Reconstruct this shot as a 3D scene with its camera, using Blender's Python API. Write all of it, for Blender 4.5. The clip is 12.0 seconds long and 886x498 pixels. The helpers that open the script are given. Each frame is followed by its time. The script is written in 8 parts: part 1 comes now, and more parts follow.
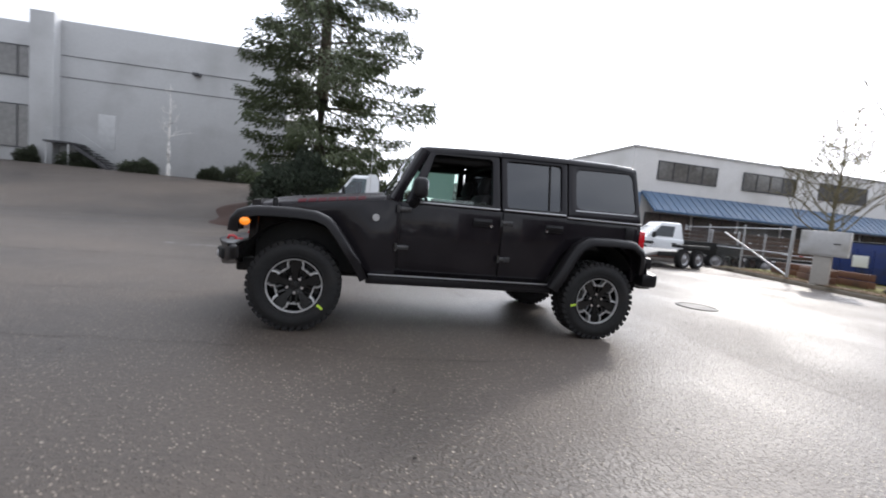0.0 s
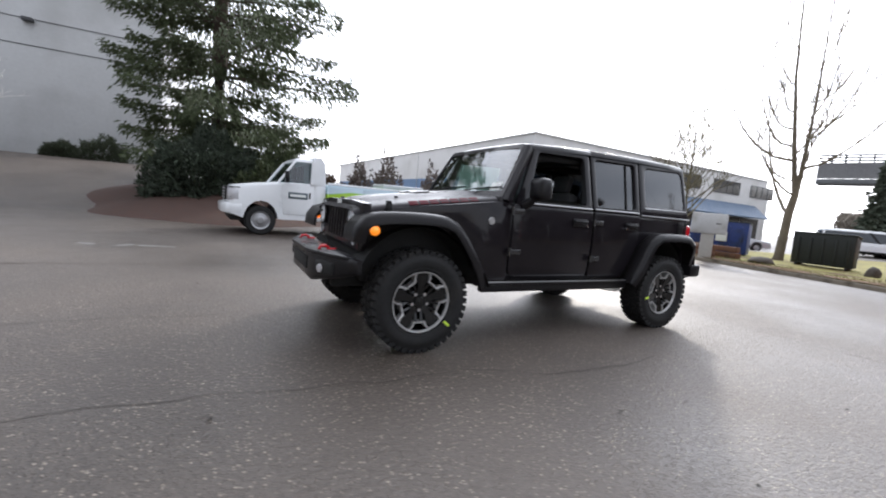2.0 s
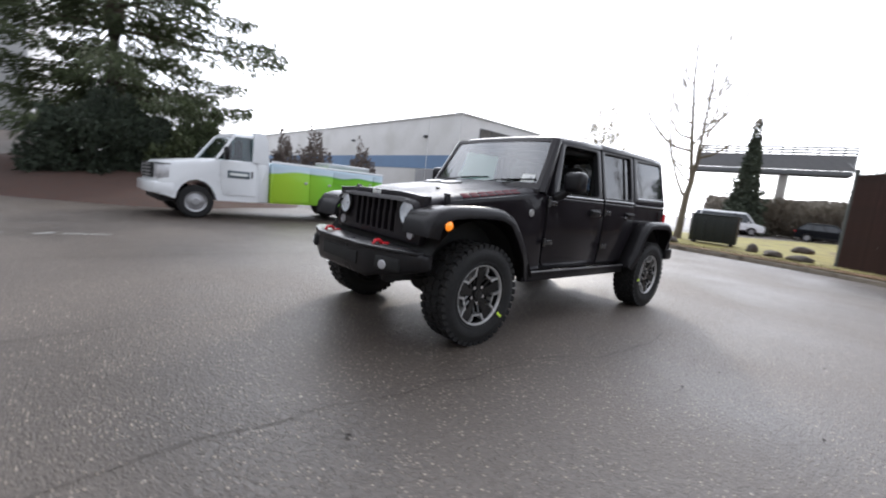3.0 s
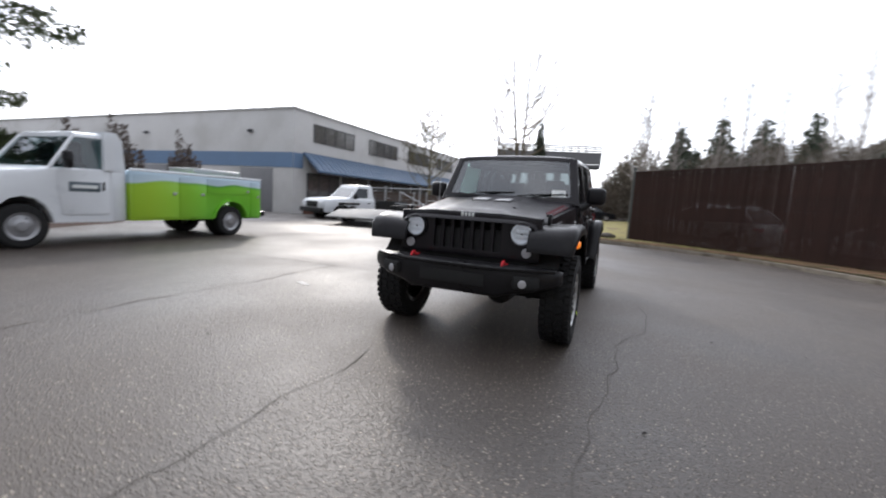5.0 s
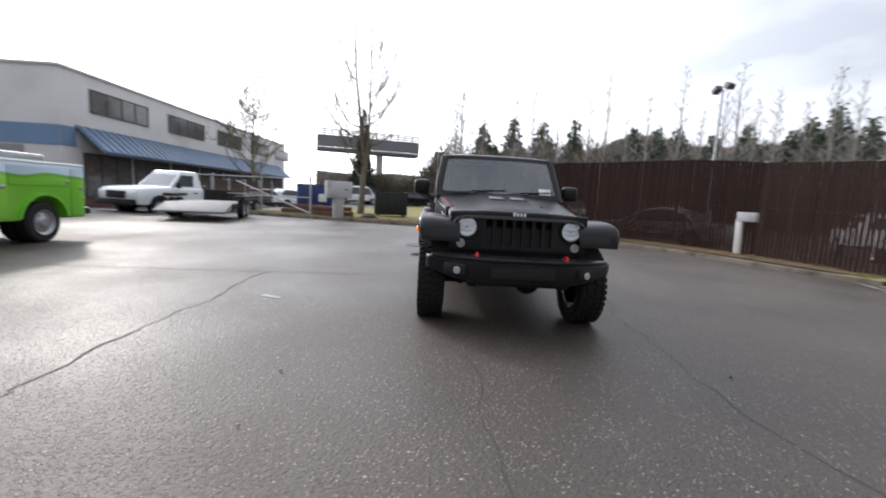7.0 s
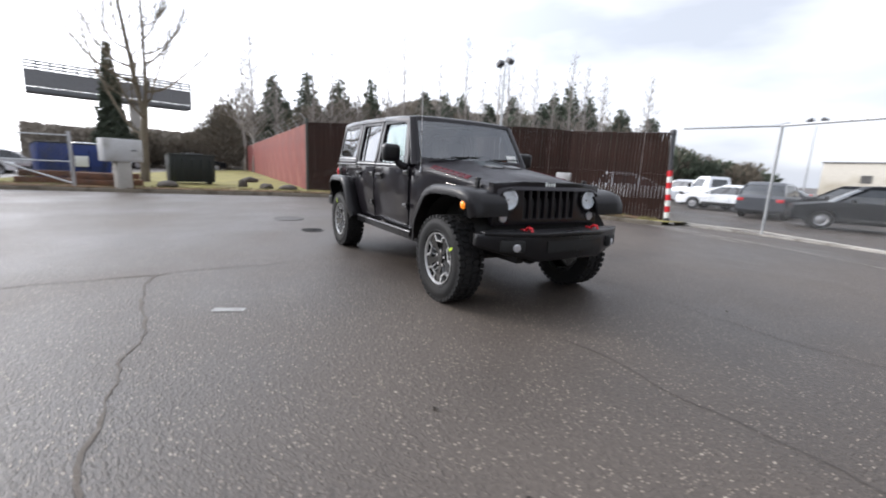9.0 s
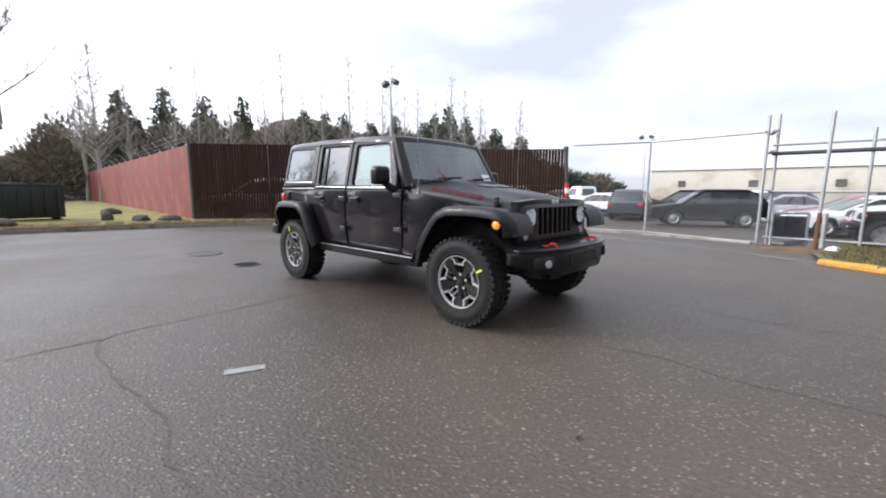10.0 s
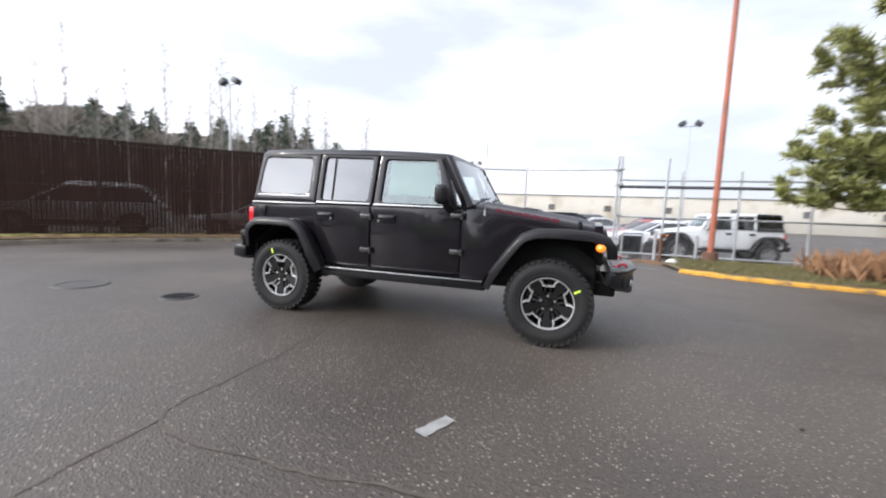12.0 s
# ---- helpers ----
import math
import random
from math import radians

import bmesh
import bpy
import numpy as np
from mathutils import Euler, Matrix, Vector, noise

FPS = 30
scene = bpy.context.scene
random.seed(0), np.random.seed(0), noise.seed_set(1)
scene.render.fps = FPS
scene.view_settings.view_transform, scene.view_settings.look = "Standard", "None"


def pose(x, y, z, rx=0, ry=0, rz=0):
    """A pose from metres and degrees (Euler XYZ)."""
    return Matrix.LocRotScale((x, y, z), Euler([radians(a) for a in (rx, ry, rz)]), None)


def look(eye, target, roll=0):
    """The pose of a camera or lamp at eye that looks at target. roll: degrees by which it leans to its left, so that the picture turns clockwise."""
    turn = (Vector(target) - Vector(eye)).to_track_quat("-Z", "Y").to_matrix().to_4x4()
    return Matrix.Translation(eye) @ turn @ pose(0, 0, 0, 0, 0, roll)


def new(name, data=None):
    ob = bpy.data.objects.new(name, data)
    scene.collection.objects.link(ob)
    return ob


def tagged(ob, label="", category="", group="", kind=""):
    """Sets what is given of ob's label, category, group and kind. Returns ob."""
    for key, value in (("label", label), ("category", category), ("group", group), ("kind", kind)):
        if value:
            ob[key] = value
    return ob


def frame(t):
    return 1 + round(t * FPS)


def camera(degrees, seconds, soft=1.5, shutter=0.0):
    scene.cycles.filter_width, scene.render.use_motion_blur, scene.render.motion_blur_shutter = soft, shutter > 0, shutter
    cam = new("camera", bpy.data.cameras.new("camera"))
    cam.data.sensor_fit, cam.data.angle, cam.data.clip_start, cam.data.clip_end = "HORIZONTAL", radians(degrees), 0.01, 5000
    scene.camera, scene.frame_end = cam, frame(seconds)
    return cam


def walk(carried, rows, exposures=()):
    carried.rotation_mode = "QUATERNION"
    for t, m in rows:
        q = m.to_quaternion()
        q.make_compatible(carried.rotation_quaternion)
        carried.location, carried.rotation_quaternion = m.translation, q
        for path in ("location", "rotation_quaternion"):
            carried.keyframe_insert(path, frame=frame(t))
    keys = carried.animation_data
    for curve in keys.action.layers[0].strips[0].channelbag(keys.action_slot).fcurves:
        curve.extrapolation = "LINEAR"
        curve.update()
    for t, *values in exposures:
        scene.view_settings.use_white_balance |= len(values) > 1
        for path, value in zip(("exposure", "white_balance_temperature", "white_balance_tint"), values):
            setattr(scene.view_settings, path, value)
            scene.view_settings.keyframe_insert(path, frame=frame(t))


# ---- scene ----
cam = camera(94.0, 12.0, 1.9, 0.5)
PATH = [
    (0, (-1.046, -4.605, 1.128), (-0.598, -2.663, 0.963), 5.4),
    (0.5, (-1.447, -4.396, 1.171), (-0.826, -2.504, 0.985), 4.2),
    (1, (-1.878, -4.128, 1.126), (-1.148, -2.283, 0.878), 4.0),
    (1.5, (-2.363, -3.9, 1.127), (-1.495, -2.108, 0.937), 5.1),
    (2, (-2.853, -3.637, 1.137), (-1.885, -1.899, 0.929), 5.0),
    (2.5, (-3.306, -3.323, 1.146), (-2.195, -1.68, 0.889), 6.1),
    (3, (-3.744, -3.001, 1.149), (-2.437, -1.512, 0.876), 5.8),
    (3.2, (-3.89, -2.832, 1.111), (-2.503, -1.41, 0.878), 3.7),
    (4.8, (-5.145, -1.458, 1.196), (-3.392, -0.535, 0.92), 4.8),
    (5, (-5.266, -1.244, 1.201), (-3.444, -0.454, 0.97), 3.5),
    (5.5, (-5.444, -0.737, 1.191), (-3.541, -0.152, 0.991), 2.8),
    (6, (-5.602, -0.2, 1.21), (-3.652, 0.204, 1.03), 3.2),
    (6.5, (-5.722, 0.305, 1.214), (-3.737, 0.464, 1.024), 3.1),
    (7, (-5.701, 0.856, 1.214), (-3.717, 0.771, 0.97), 3.2),
    (7.5, (-5.628, 1.4, 1.227), (-3.695, 0.96, 0.96), 4.4),
    (7.7, (-5.561, 1.587, 1.216), (-3.649, 1.066, 0.946), 3.9),
    (9.3, (-4.389, 3.048, 1.182), (-2.809, 1.863, 0.869), 2.3),
    (9.5, (-4.226, 3.24, 1.177), (-2.73, 1.934, 0.932), 1.7),
    (10, (-3.804, 3.594, 1.193), (-2.454, 2.145, 0.914), 0.3),
    (10.5, (-3.322, 3.914, 1.205), (-2.101, 2.348, 0.96), 2.1),
    (11, (-2.831, 4.215, 1.208), (-1.777, 2.534, 0.956), 2.2),
    (11.5, (-2.298, 4.417, 1.185), (-1.377, 2.662, 0.914), 1.4),
    (12, (-1.78, 4.643, 1.197), (-1.121, 2.764, 1.009), 2.2),
]
EXPOSURES = [(t, e, 6500, 11) for t, e in ((0, 1.60), (1, 1.67), (2, 1.71), (3, 1.65), (5, 1.25), (5.5, 1.26), (7.5, 1.30), (9.5, 1.58), (10.5, 1.56), (11.5, 1.63), (12, 1.68))]
walk(cam, [(t, look(eye, target, roll)) for t, eye, target, roll in PATH], EXPOSURES)

# ---- world, sun ----
SUN_AZ, SUN_EL = 39.0, 26.0  # degrees from +x towards +y, and above the horizon
world = bpy.data.worlds.new("overcast_sky")
scene.world = world
world.use_nodes = True
wn, wl = world.node_tree.nodes, world.node_tree.links
wn.clear()
sky = wn.new("ShaderNodeTexSky")
sky.sky_type, sky.sun_disc = "NISHITA", False
sky.sun_elevation, sky.sun_rotation = radians(SUN_EL), radians(90 - SUN_AZ)
sky.dust_density = 2.5
coord = wn.new("ShaderNodeTexCoord")
stretch = wn.new("ShaderNodeMapping")
stretch.inputs["Scale"].default_value = (1.0, 1.0, 3.2)
cloud = wn.new("ShaderNodeTexNoise")
cloud.inputs["Scale"].default_value, cloud.inputs["Detail"].default_value = 1.8, 5.0
ramp = wn.new("ShaderNodeValToRGB")
ramp.color_ramp.elements[0].position, ramp.color_ramp.elements[0].color = 0.41, (0.58, 0.62, 0.70, 1)
ramp.color_ramp.elements[1].position, ramp.color_ramp.elements[1].color = 0.70, (1.05, 1.08, 1.15, 1)
mixer = wn.new("ShaderNodeMix")
mixer.data_type = "RGBA"
mixer.inputs["Factor"].default_value = 0.90
lift = wn.new("ShaderNodeVectorMath")
lift.operation = "SCALE"
lift.inputs["Scale"].default_value = 0.10
# the veil of thin cloud is brightest round the sun
sunward = wn.new("ShaderNodeVectorMath")
sunward.operation = "DOT_PRODUCT"
sunward.inputs[1].default_value = (math.cos(radians(SUN_EL)) * math.cos(radians(SUN_AZ)), math.cos(radians(SUN_EL)) * math.sin(radians(SUN_AZ)), math.sin(radians(SUN_EL)))
clampit = wn.new("ShaderNodeMath")
clampit.operation = "MAXIMUM"
clampit.inputs[1].default_value = 0.0
power = wn.new("ShaderNodeMath")
power.operation = "POWER"
power.inputs[1].default_value = 2.0
times = wn.new("ShaderNodeMath")
times.operation = "MULTIPLY_ADD"
times.inputs[1].default_value, times.inputs[2].default_value = 1.25, 0.47
# and much brighter close to it
close = wn.new("ShaderNodeMath")
close.operation = "POWER"
close.inputs[1].default_value = 9.0
both_glows = wn.new("ShaderNodeMath")
both_glows.operation = "MULTIPLY_ADD"
both_glows.inputs[1].default_value = 1.25
veil = wn.new("ShaderNodeVectorMath")
veil.operation = "SCALE"
back = wn.new("ShaderNodeBackground")
back.inputs["Strength"].default_value = 1.0
wout = wn.new("ShaderNodeOutputWorld")
wl.new(coord.outputs["Generated"], stretch.inputs["Vector"])
wl.new(stretch.outputs["Vector"], cloud.inputs["Vector"])
wl.new(cloud.outputs["Fac"], ramp.inputs["Fac"])
wl.new(coord.outputs["Generated"], sunward.inputs[0])
wl.new(sunward.outputs["Value"], clampit.inputs[0])
wl.new(clampit.outputs[0], power.inputs[0])
wl.new(power.outputs[0], times.inputs[0])
wl.new(ramp.outputs["Color"], veil.inputs[0])
wl.new(clampit.outputs[0], close.inputs[0])
wl.new(close.outputs[0], both_glows.inputs[0])
wl.new(times.outputs[0], both_glows.inputs[2])
wl.new(both_glows.outputs[0], veil.inputs["Scale"])
wl.new(sky.outputs["Color"], lift.inputs[0])
wl.new(lift.outputs["Vector"], mixer.inputs[6])
wl.new(veil.outputs["Vector"], mixer.inputs[7])
wl.new(mixer.outputs[2], back.inputs["Color"])
wl.new(back.outputs["Background"], wout.inputs["Surface"])

sun = new("sun", bpy.data.lights.new("sun", "SUN"))
sun.data.energy, sun.data.angle, sun.data.color = 0.50, radians(4), (1.0, 0.93, 0.83)
sun.matrix_world = look((math.cos(radians(SUN_AZ)) * 50, math.sin(radians(SUN_AZ)) * 50, math.tan(radians(SUN_EL)) * 50), (0, 0, 0))

# ---- materials ----
def nodes_of(name):
    m = bpy.data.materials.new(name)
    m.use_nodes = True
    return m, m.node_tree.nodes, m.node_tree.links, m.node_tree.nodes["Principled BSDF"]


def mat(name, color, rough=0.6, metal=0.0, vary=0.15, scale=6.0, bump=0.0, bump_scale=60.0, coat=0.0, spec=0.5, emit=0.0, coat_rough=0.06, random_tone=0.0, dirt=None, dirt_scale=1.5):
    """A surface with grain and stains at two scales; dirt: a second colour in soft patches."""
    m, n, l, b = nodes_of(name)
    tc = n.new("ShaderNodeTexCoord")
    small = n.new("ShaderNodeTexNoise")
    small.inputs["Scale"].default_value, small.inputs["Detail"].default_value = scale * 8, 4
    large = n.new("ShaderNodeTexNoise")
    large.inputs["Scale"].default_value, large.inputs["Detail"].default_value = scale * 0.6, 3
    l.new(tc.outputs["Object"], small.inputs["Vector"])
    l.new(tc.outputs["Object"], large.inputs["Vector"])
    add = n.new("ShaderNodeMath")
    add.operation = "ADD"
    l.new(small.outputs["Fac"], add.inputs[0])
    l.new(large.outputs["Fac"], add.inputs[1])
    value = n.new("ShaderNodeMapRange")
    value.inputs["From Min"].default_value, value.inputs["From Max"].default_value = 0.6, 1.4
    value.inputs["To Min"].default_value, value.inputs["To Max"].default_value = 1 - vary, 1 + vary
    l.new(add.outputs[0], value.inputs["Value"])
    tone = n.new("ShaderNodeHueSaturation")
    tone.inputs["Color"].default_value = (*color, 1)
    last = value.outputs["Result"]
    if random_tone:
        info = n.new("ShaderNodeObjectInfo")
        geo = n.new("ShaderNodeNewGeometry")
        both = n.new("ShaderNodeMath")
        both.operation = "ADD"
        l.new(info.outputs["Random"], both.inputs[0])
        l.new(geo.outputs["Random Per Island"], both.inputs[1])
        spread = n.new("ShaderNodeMapRange")
        spread.inputs["From Max"].default_value = 2.0
        spread.inputs["To Min"].default_value, spread.inputs["To Max"].default_value = 1 - random_tone, 1 + random_tone
        l.new(both.outputs[0], spread.inputs["Value"])
        mul = n.new("ShaderNodeMath")
        mul.operation = "MULTIPLY"
        l.new(last, mul.inputs[0])
        l.new(spread.outputs["Result"], mul.inputs[1])
        last = mul.outputs[0]
    l.new(last, tone.inputs["Value"])
    col = tone.outputs["Color"]
    if dirt:
        dn = n.new("ShaderNodeTexNoise")
        dn.inputs["Scale"].default_value, dn.inputs["Detail"].default_value = dirt_scale, 6
        l.new(tc.outputs["Object"], dn.inputs["Vector"])
        dr = n.new("ShaderNodeMapRange")
        dr.inputs["From Min"].default_value, dr.inputs["From Max"].default_value = 0.5, 0.68
        l.new(dn.outputs["Fac"], dr.inputs["Value"])
        dm = n.new("ShaderNodeMix")
        dm.data_type = "RGBA"
        l.new(dr.outputs["Result"], dm.inputs["Factor"])
        l.new(col, dm.inputs[6])
        dm.inputs[7].default_value = (*dirt, 1)
        col = dm.outputs[2]
    l.new(col, b.inputs["Base Color"])
    rr = n.new("ShaderNodeMapRange")
    rr.inputs["From Min"].default_value, rr.inputs["From Max"].default_value = 0.3, 0.7
    rr.inputs["To Min"].default_value, rr.inputs["To Max"].default_value = max(0.02, rough - 0.08), min(1, rough + 0.08)
    l.new(large.outputs["Fac"], rr.inputs["Value"])
    l.new(rr.outputs["Result"], b.inputs["Roughness"])
    b.inputs["Metallic"].default_value = metal
    b.inputs["Coat Weight"].default_value = coat
    b.inputs["Coat Roughness"].default_value = coat_rough
    b.inputs["Specular IOR Level"].default_value = spec
    if emit:
        b.inputs["Emission Color"].default_value = (*color, 1)
        b.inputs["Emission Strength"].default_value = emit
    if bump:
        bn = n.new("ShaderNodeTexNoise")
        bn.inputs["Scale"].default_value, bn.inputs["Detail"].default_value = bump_scale, 5
        l.new(tc.outputs["Object"], bn.inputs["Vector"])
        bp = n.new("ShaderNodeBump")
        bp.inputs["Strength"].default_value, bp.inputs["Distance"].default_value = bump, 0.01
        l.new(bn.outputs["Fac"], bp.inputs["Height"])
        l.new(bp.outputs["Normal"], b.inputs["Normal"])
    return m


def drops(m, scale=190.0, strength=0.24):
    """Beads of rain on a painted surface, in uneven patches."""
    n, l = m.node_tree.nodes, m.node_tree.links
    b = n["Principled BSDF"]
    tc = n.new("ShaderNodeTexCoord")
    bead = n.new("ShaderNodeTexVoronoi")
    bead.inputs["Scale"].default_value = scale
    patch = n.new("ShaderNodeTexNoise")
    patch.inputs["Scale"].default_value, patch.inputs["Detail"].default_value = 9.0, 4
    size = n.new("ShaderNodeMapRange")
    size.inputs["From Min"].default_value, size.inputs["From Max"].default_value = 0.35, 0.7
    size.inputs["To Min"].default_value, size.inputs["To Max"].default_value = 0.25, 0.6
    cut = n.new("ShaderNodeMath")
    cut.operation = "SUBTRACT"
    dome = n.new("ShaderNodeMath")
    dome.operation = "MAXIMUM"
    dome.inputs[1].default_value = 0.0
    bump = n.new("ShaderNodeBump")
    bump.inputs["Strength"].default_value, bump.inputs["Distance"].default_value = strength, 0.004
    l.new(tc.outputs["Object"], bead.inputs["Vector"])
    l.new(tc.outputs["Object"], patch.inputs["Vector"])
    l.new(patch.outputs["Fac"], size.inputs["Value"])
    l.new(size.outputs["Result"], cut.inputs[0])
    l.new(bead.outputs["Distance"], cut.inputs[1])
    l.new(cut.outputs[0], dome.inputs[0])
    l.new(dome.outputs[0], bump.inputs["Height"])
    l.new(bump.outputs["Normal"], b.inputs["Coat Normal"])
    l.new(bump.outputs["Normal"], b.inputs["Normal"])


def glass_mat(name, tint=(0.75, 0.8, 0.8), dark=0.0, ior=0.12, slope=5.0):
    """Thin glass: clear or tinted see-through film under a glossy coat."""
    m, n, l, b = nodes_of(name)
    n.remove(b)
    clear = n.new("ShaderNodeBsdfTransparent")
    clear.inputs["Color"].default_value = (*[c * (1 - dark) for c in tint], 1)
    gloss = n.new("ShaderNodeBsdfGlossy")
    gloss.inputs["Roughness"].default_value = 0.03
    gloss.inputs["Color"].default_value = (0.95, 0.97, 1.0, 1)
    edge = n.new("ShaderNodeLayerWeight")
    edge.inputs["Blend"].default_value = 0.5
    steep = n.new("ShaderNodeMath")
    steep.operation = "POWER"
    steep.inputs[1].default_value = slope
    l.new(edge.outputs["Facing"], steep.inputs[0])
    fres = n.new("ShaderNodeMapRange")
    fres.inputs["To Min"].default_value = ior
    l.new(steep.outputs[0], fres.inputs["Value"])
    mix = n.new("ShaderNodeMixShader")
    l.new(fres.outputs["Result"], mix.inputs["Fac"])
    l.new(clear.outputs[0], mix.inputs[1])
    l.new(gloss.outputs[0], mix.inputs[2])
    l.new(mix.outputs[0], n["Material Output"].inputs["Surface"])
    return m


def asphalt_mat():
    """Wet, worn asphalt: pale stones in a dark binder, damp patches of differing gloss."""
    m, n, l, b = nodes_of("wet_asphalt")
    geo = n.new("ShaderNodeNewGeometry")
    pos = geo.outputs["Position"]
    stone = n.new("ShaderNodeTexVoronoi")
    stone.inputs["Scale"].default_value = 58
    stone.inputs["Randomness"].default_value = 1.0
    l.new(pos, stone.inputs["Vector"])
    pick = n.new("ShaderNodeSeparateColor")
    l.new(stone.outputs["Color"], pick.inputs["Color"])
    core = n.new("ShaderNodeMapRange")
    core.inputs["From Min"].default_value, core.inputs["From Max"].default_value = 0.45, 0.25
    l.new(stone.outputs["Distance"], core.inputs["Value"])
    pale = n.new("ShaderNodeMapRange")
    pale.inputs["From Min"].default_value, pale.inputs["From Max"].default_value = 0.76, 1.0
    l.new(pick.outputs["Red"], pale.inputs["Value"])
    # the pale stones gather in some places and are worn away in others
    crowd = n.new("ShaderNodeTexNoise")
    crowd.inputs["Scale"].default_value, crowd.inputs["Detail"].default_value = 3.2, 5
    l.new(pos, crowd.inputs["Vector"])
    shift = n.new("ShaderNodeMapRange")
    shift.inputs["From Min"].default_value, shift.inputs["From Max"].default_value = 0.32, 0.66
    shift.inputs["To Min"].default_value, shift.inputs["To Max"].default_value = 0.90, 0.62
    l.new(crowd.outputs["Fac"], shift.inputs["Value"])
    l.new(shift.outputs["Result"], pale.inputs["From Min"])
    speck = n.new("ShaderNodeMath")
    speck.operation = "MULTIPLY"
    l.new(core.outputs["Result"], speck.inputs[0])
    l.new(pale.outputs["Result"], speck.inputs[1])
    # few larger chips, some nearly white
    chip = n.new("ShaderNodeTexVoronoi")
    chip.inputs["Scale"].default_value = 27
    l.new(pos, chip.inputs["Vector"])
    chip_pick = n.new("ShaderNodeSeparateColor")
    l.new(chip.outputs["Color"], chip_pick.inputs["Color"])
    chip_size = n.new("ShaderNodeMapRange")
    chip_size.inputs["To Min"].default_value, chip_size.inputs["To Max"].default_value = 0.10, 0.24
    l.new(chip_pick.outputs["Green"], chip_size.inputs["Value"])
    chip_core = n.new("ShaderNodeMath")
    chip_core.operation = "LESS_THAN"
    l.new(chip.outputs["Distance"], chip_core.inputs[0])
    l.new(chip_size.outputs["Result"], chip_core.inputs[1])
    chip_few = n.new("ShaderNodeMapRange")
    chip_few.inputs["From Min"].default_value, chip_few.inputs["From Max"].default_value = 0.925, 1.0
    l.new(chip_pick.outputs["Red"], chip_few.inputs["Value"])
    chips = n.new("ShaderNodeMath")
    chips.operation = "MULTIPLY"
    l.new(chip_core.outputs[0], chips.inputs[0])
    l.new(chip_few.outputs["Result"], chips.inputs[1])
    grit = n.new("ShaderNodeTexNoise")
    grit.inputs["Scale"].default_value, grit.inputs["Detail"].default_value = 38, 8
    l.new(pos, grit.inputs["Vector"])
    damp = n.new("ShaderNodeTexNoise")
    damp.inputs["Scale"].default_value, damp.inputs["Detail"].default_value = 0.42, 6
    l.new(pos, damp.inputs["Vector"])
    tone = n.new("ShaderNodeValToRGB")
    tone.color_ramp.elements[0].position, tone.color_ramp.elements[0].color = 0.3, (0.0272, 0.0212, 0.0172, 1)
    tone.color_ramp.elements[1].position, tone.color_ramp.elements[1].color = 0.72, (0.102, 0.0825, 0.0680, 1)
    mixn = n.new("ShaderNodeMath")
    mixn.operation = "MULTIPLY_ADD"
    mixn.inputs[1].default_value, mixn.inputs[2].default_value = 0.5, 0.0
    l.new(grit.outputs["Fac"], mixn.inputs[0])
    half = n.new("ShaderNodeMath")
    half.operation = "MULTIPLY_ADD"
    half.inputs[1].default_value = 0.5
    l.new(damp.outputs["Fac"], half.inputs[0])
    l.new(mixn.outputs[0], half.inputs[2])
    broad = n.new("ShaderNodeTexNoise")
    broad.inputs["Scale"].default_value, broad.inputs["Detail"].default_value = 0.11, 5
    l.new(pos, broad.inputs["Vector"])
    wide = n.new("ShaderNodeMath")
    wide.operation = "MULTIPLY_ADD"
    wide.inputs[1].default_value = 0.45
    l.new(broad.outputs["Fac"], wide.inputs[0])
    l.new(half.outputs[0], wide.inputs[2])
    less = n.new("ShaderNodeMath")
    less.operation = "SUBTRACT"
    less.inputs[1].default_value = 0.22
    l.new(wide.outputs[0], less.inputs[0])
    l.new(less.outputs[0], tone.inputs["Fac"])
    cm = n.new("ShaderNodeMix")
    cm.data_type = "RGBA"
    l.new(speck.outputs[0], cm.inputs["Factor"])
    l.new(tone.outputs["Color"], cm.inputs[6])
    cm.inputs[7].default_value = (0.32, 0.268, 0.215, 1)
    cm2 = n.new("ShaderNodeMix")
    cm2.data_type = "RGBA"
    l.new(chips.outputs[0], cm2.inputs["Factor"])
    l.new(cm.outputs[2], cm2.inputs[6])
    cm2.inputs[7].default_value = (0.36, 0.315, 0.26, 1)
    l.new(cm2.outputs[2], b.inputs["Base Color"])
    rough = n.new("ShaderNodeMapRange")
    rough.inputs["From Min"].default_value, rough.inputs["From Max"].default_value = 0.35, 0.66
    rough.inputs["To Min"].default_value, rough.inputs["To Max"].default_value = 0.43, 0.64
    l.new(damp.outputs["Fac"], rough.inputs["Value"])
    l.new(rough.outputs["Result"], b.inputs["Roughness"])
    b.inputs["Specular IOR Level"].default_value = 0.5
    hsum = n.new("ShaderNodeMath")
    hsum.operation = "MULTIPLY_ADD"
    hsum.inputs[1].default_value = 0.40
    l.new(core.outputs["Result"], hsum.inputs[0])
    l.new(grit.outputs["Fac"], hsum.inputs[2])
    bp = n.new("ShaderNodeBump")
    bp.inputs["Strength"].default_value, bp.inputs["Distance"].default_value = 1.0, 0.0064
    l.new(hsum.outputs[0], bp.inputs["Height"])
    l.new(bp.outputs["Normal"], b.inputs["Normal"])
    return m


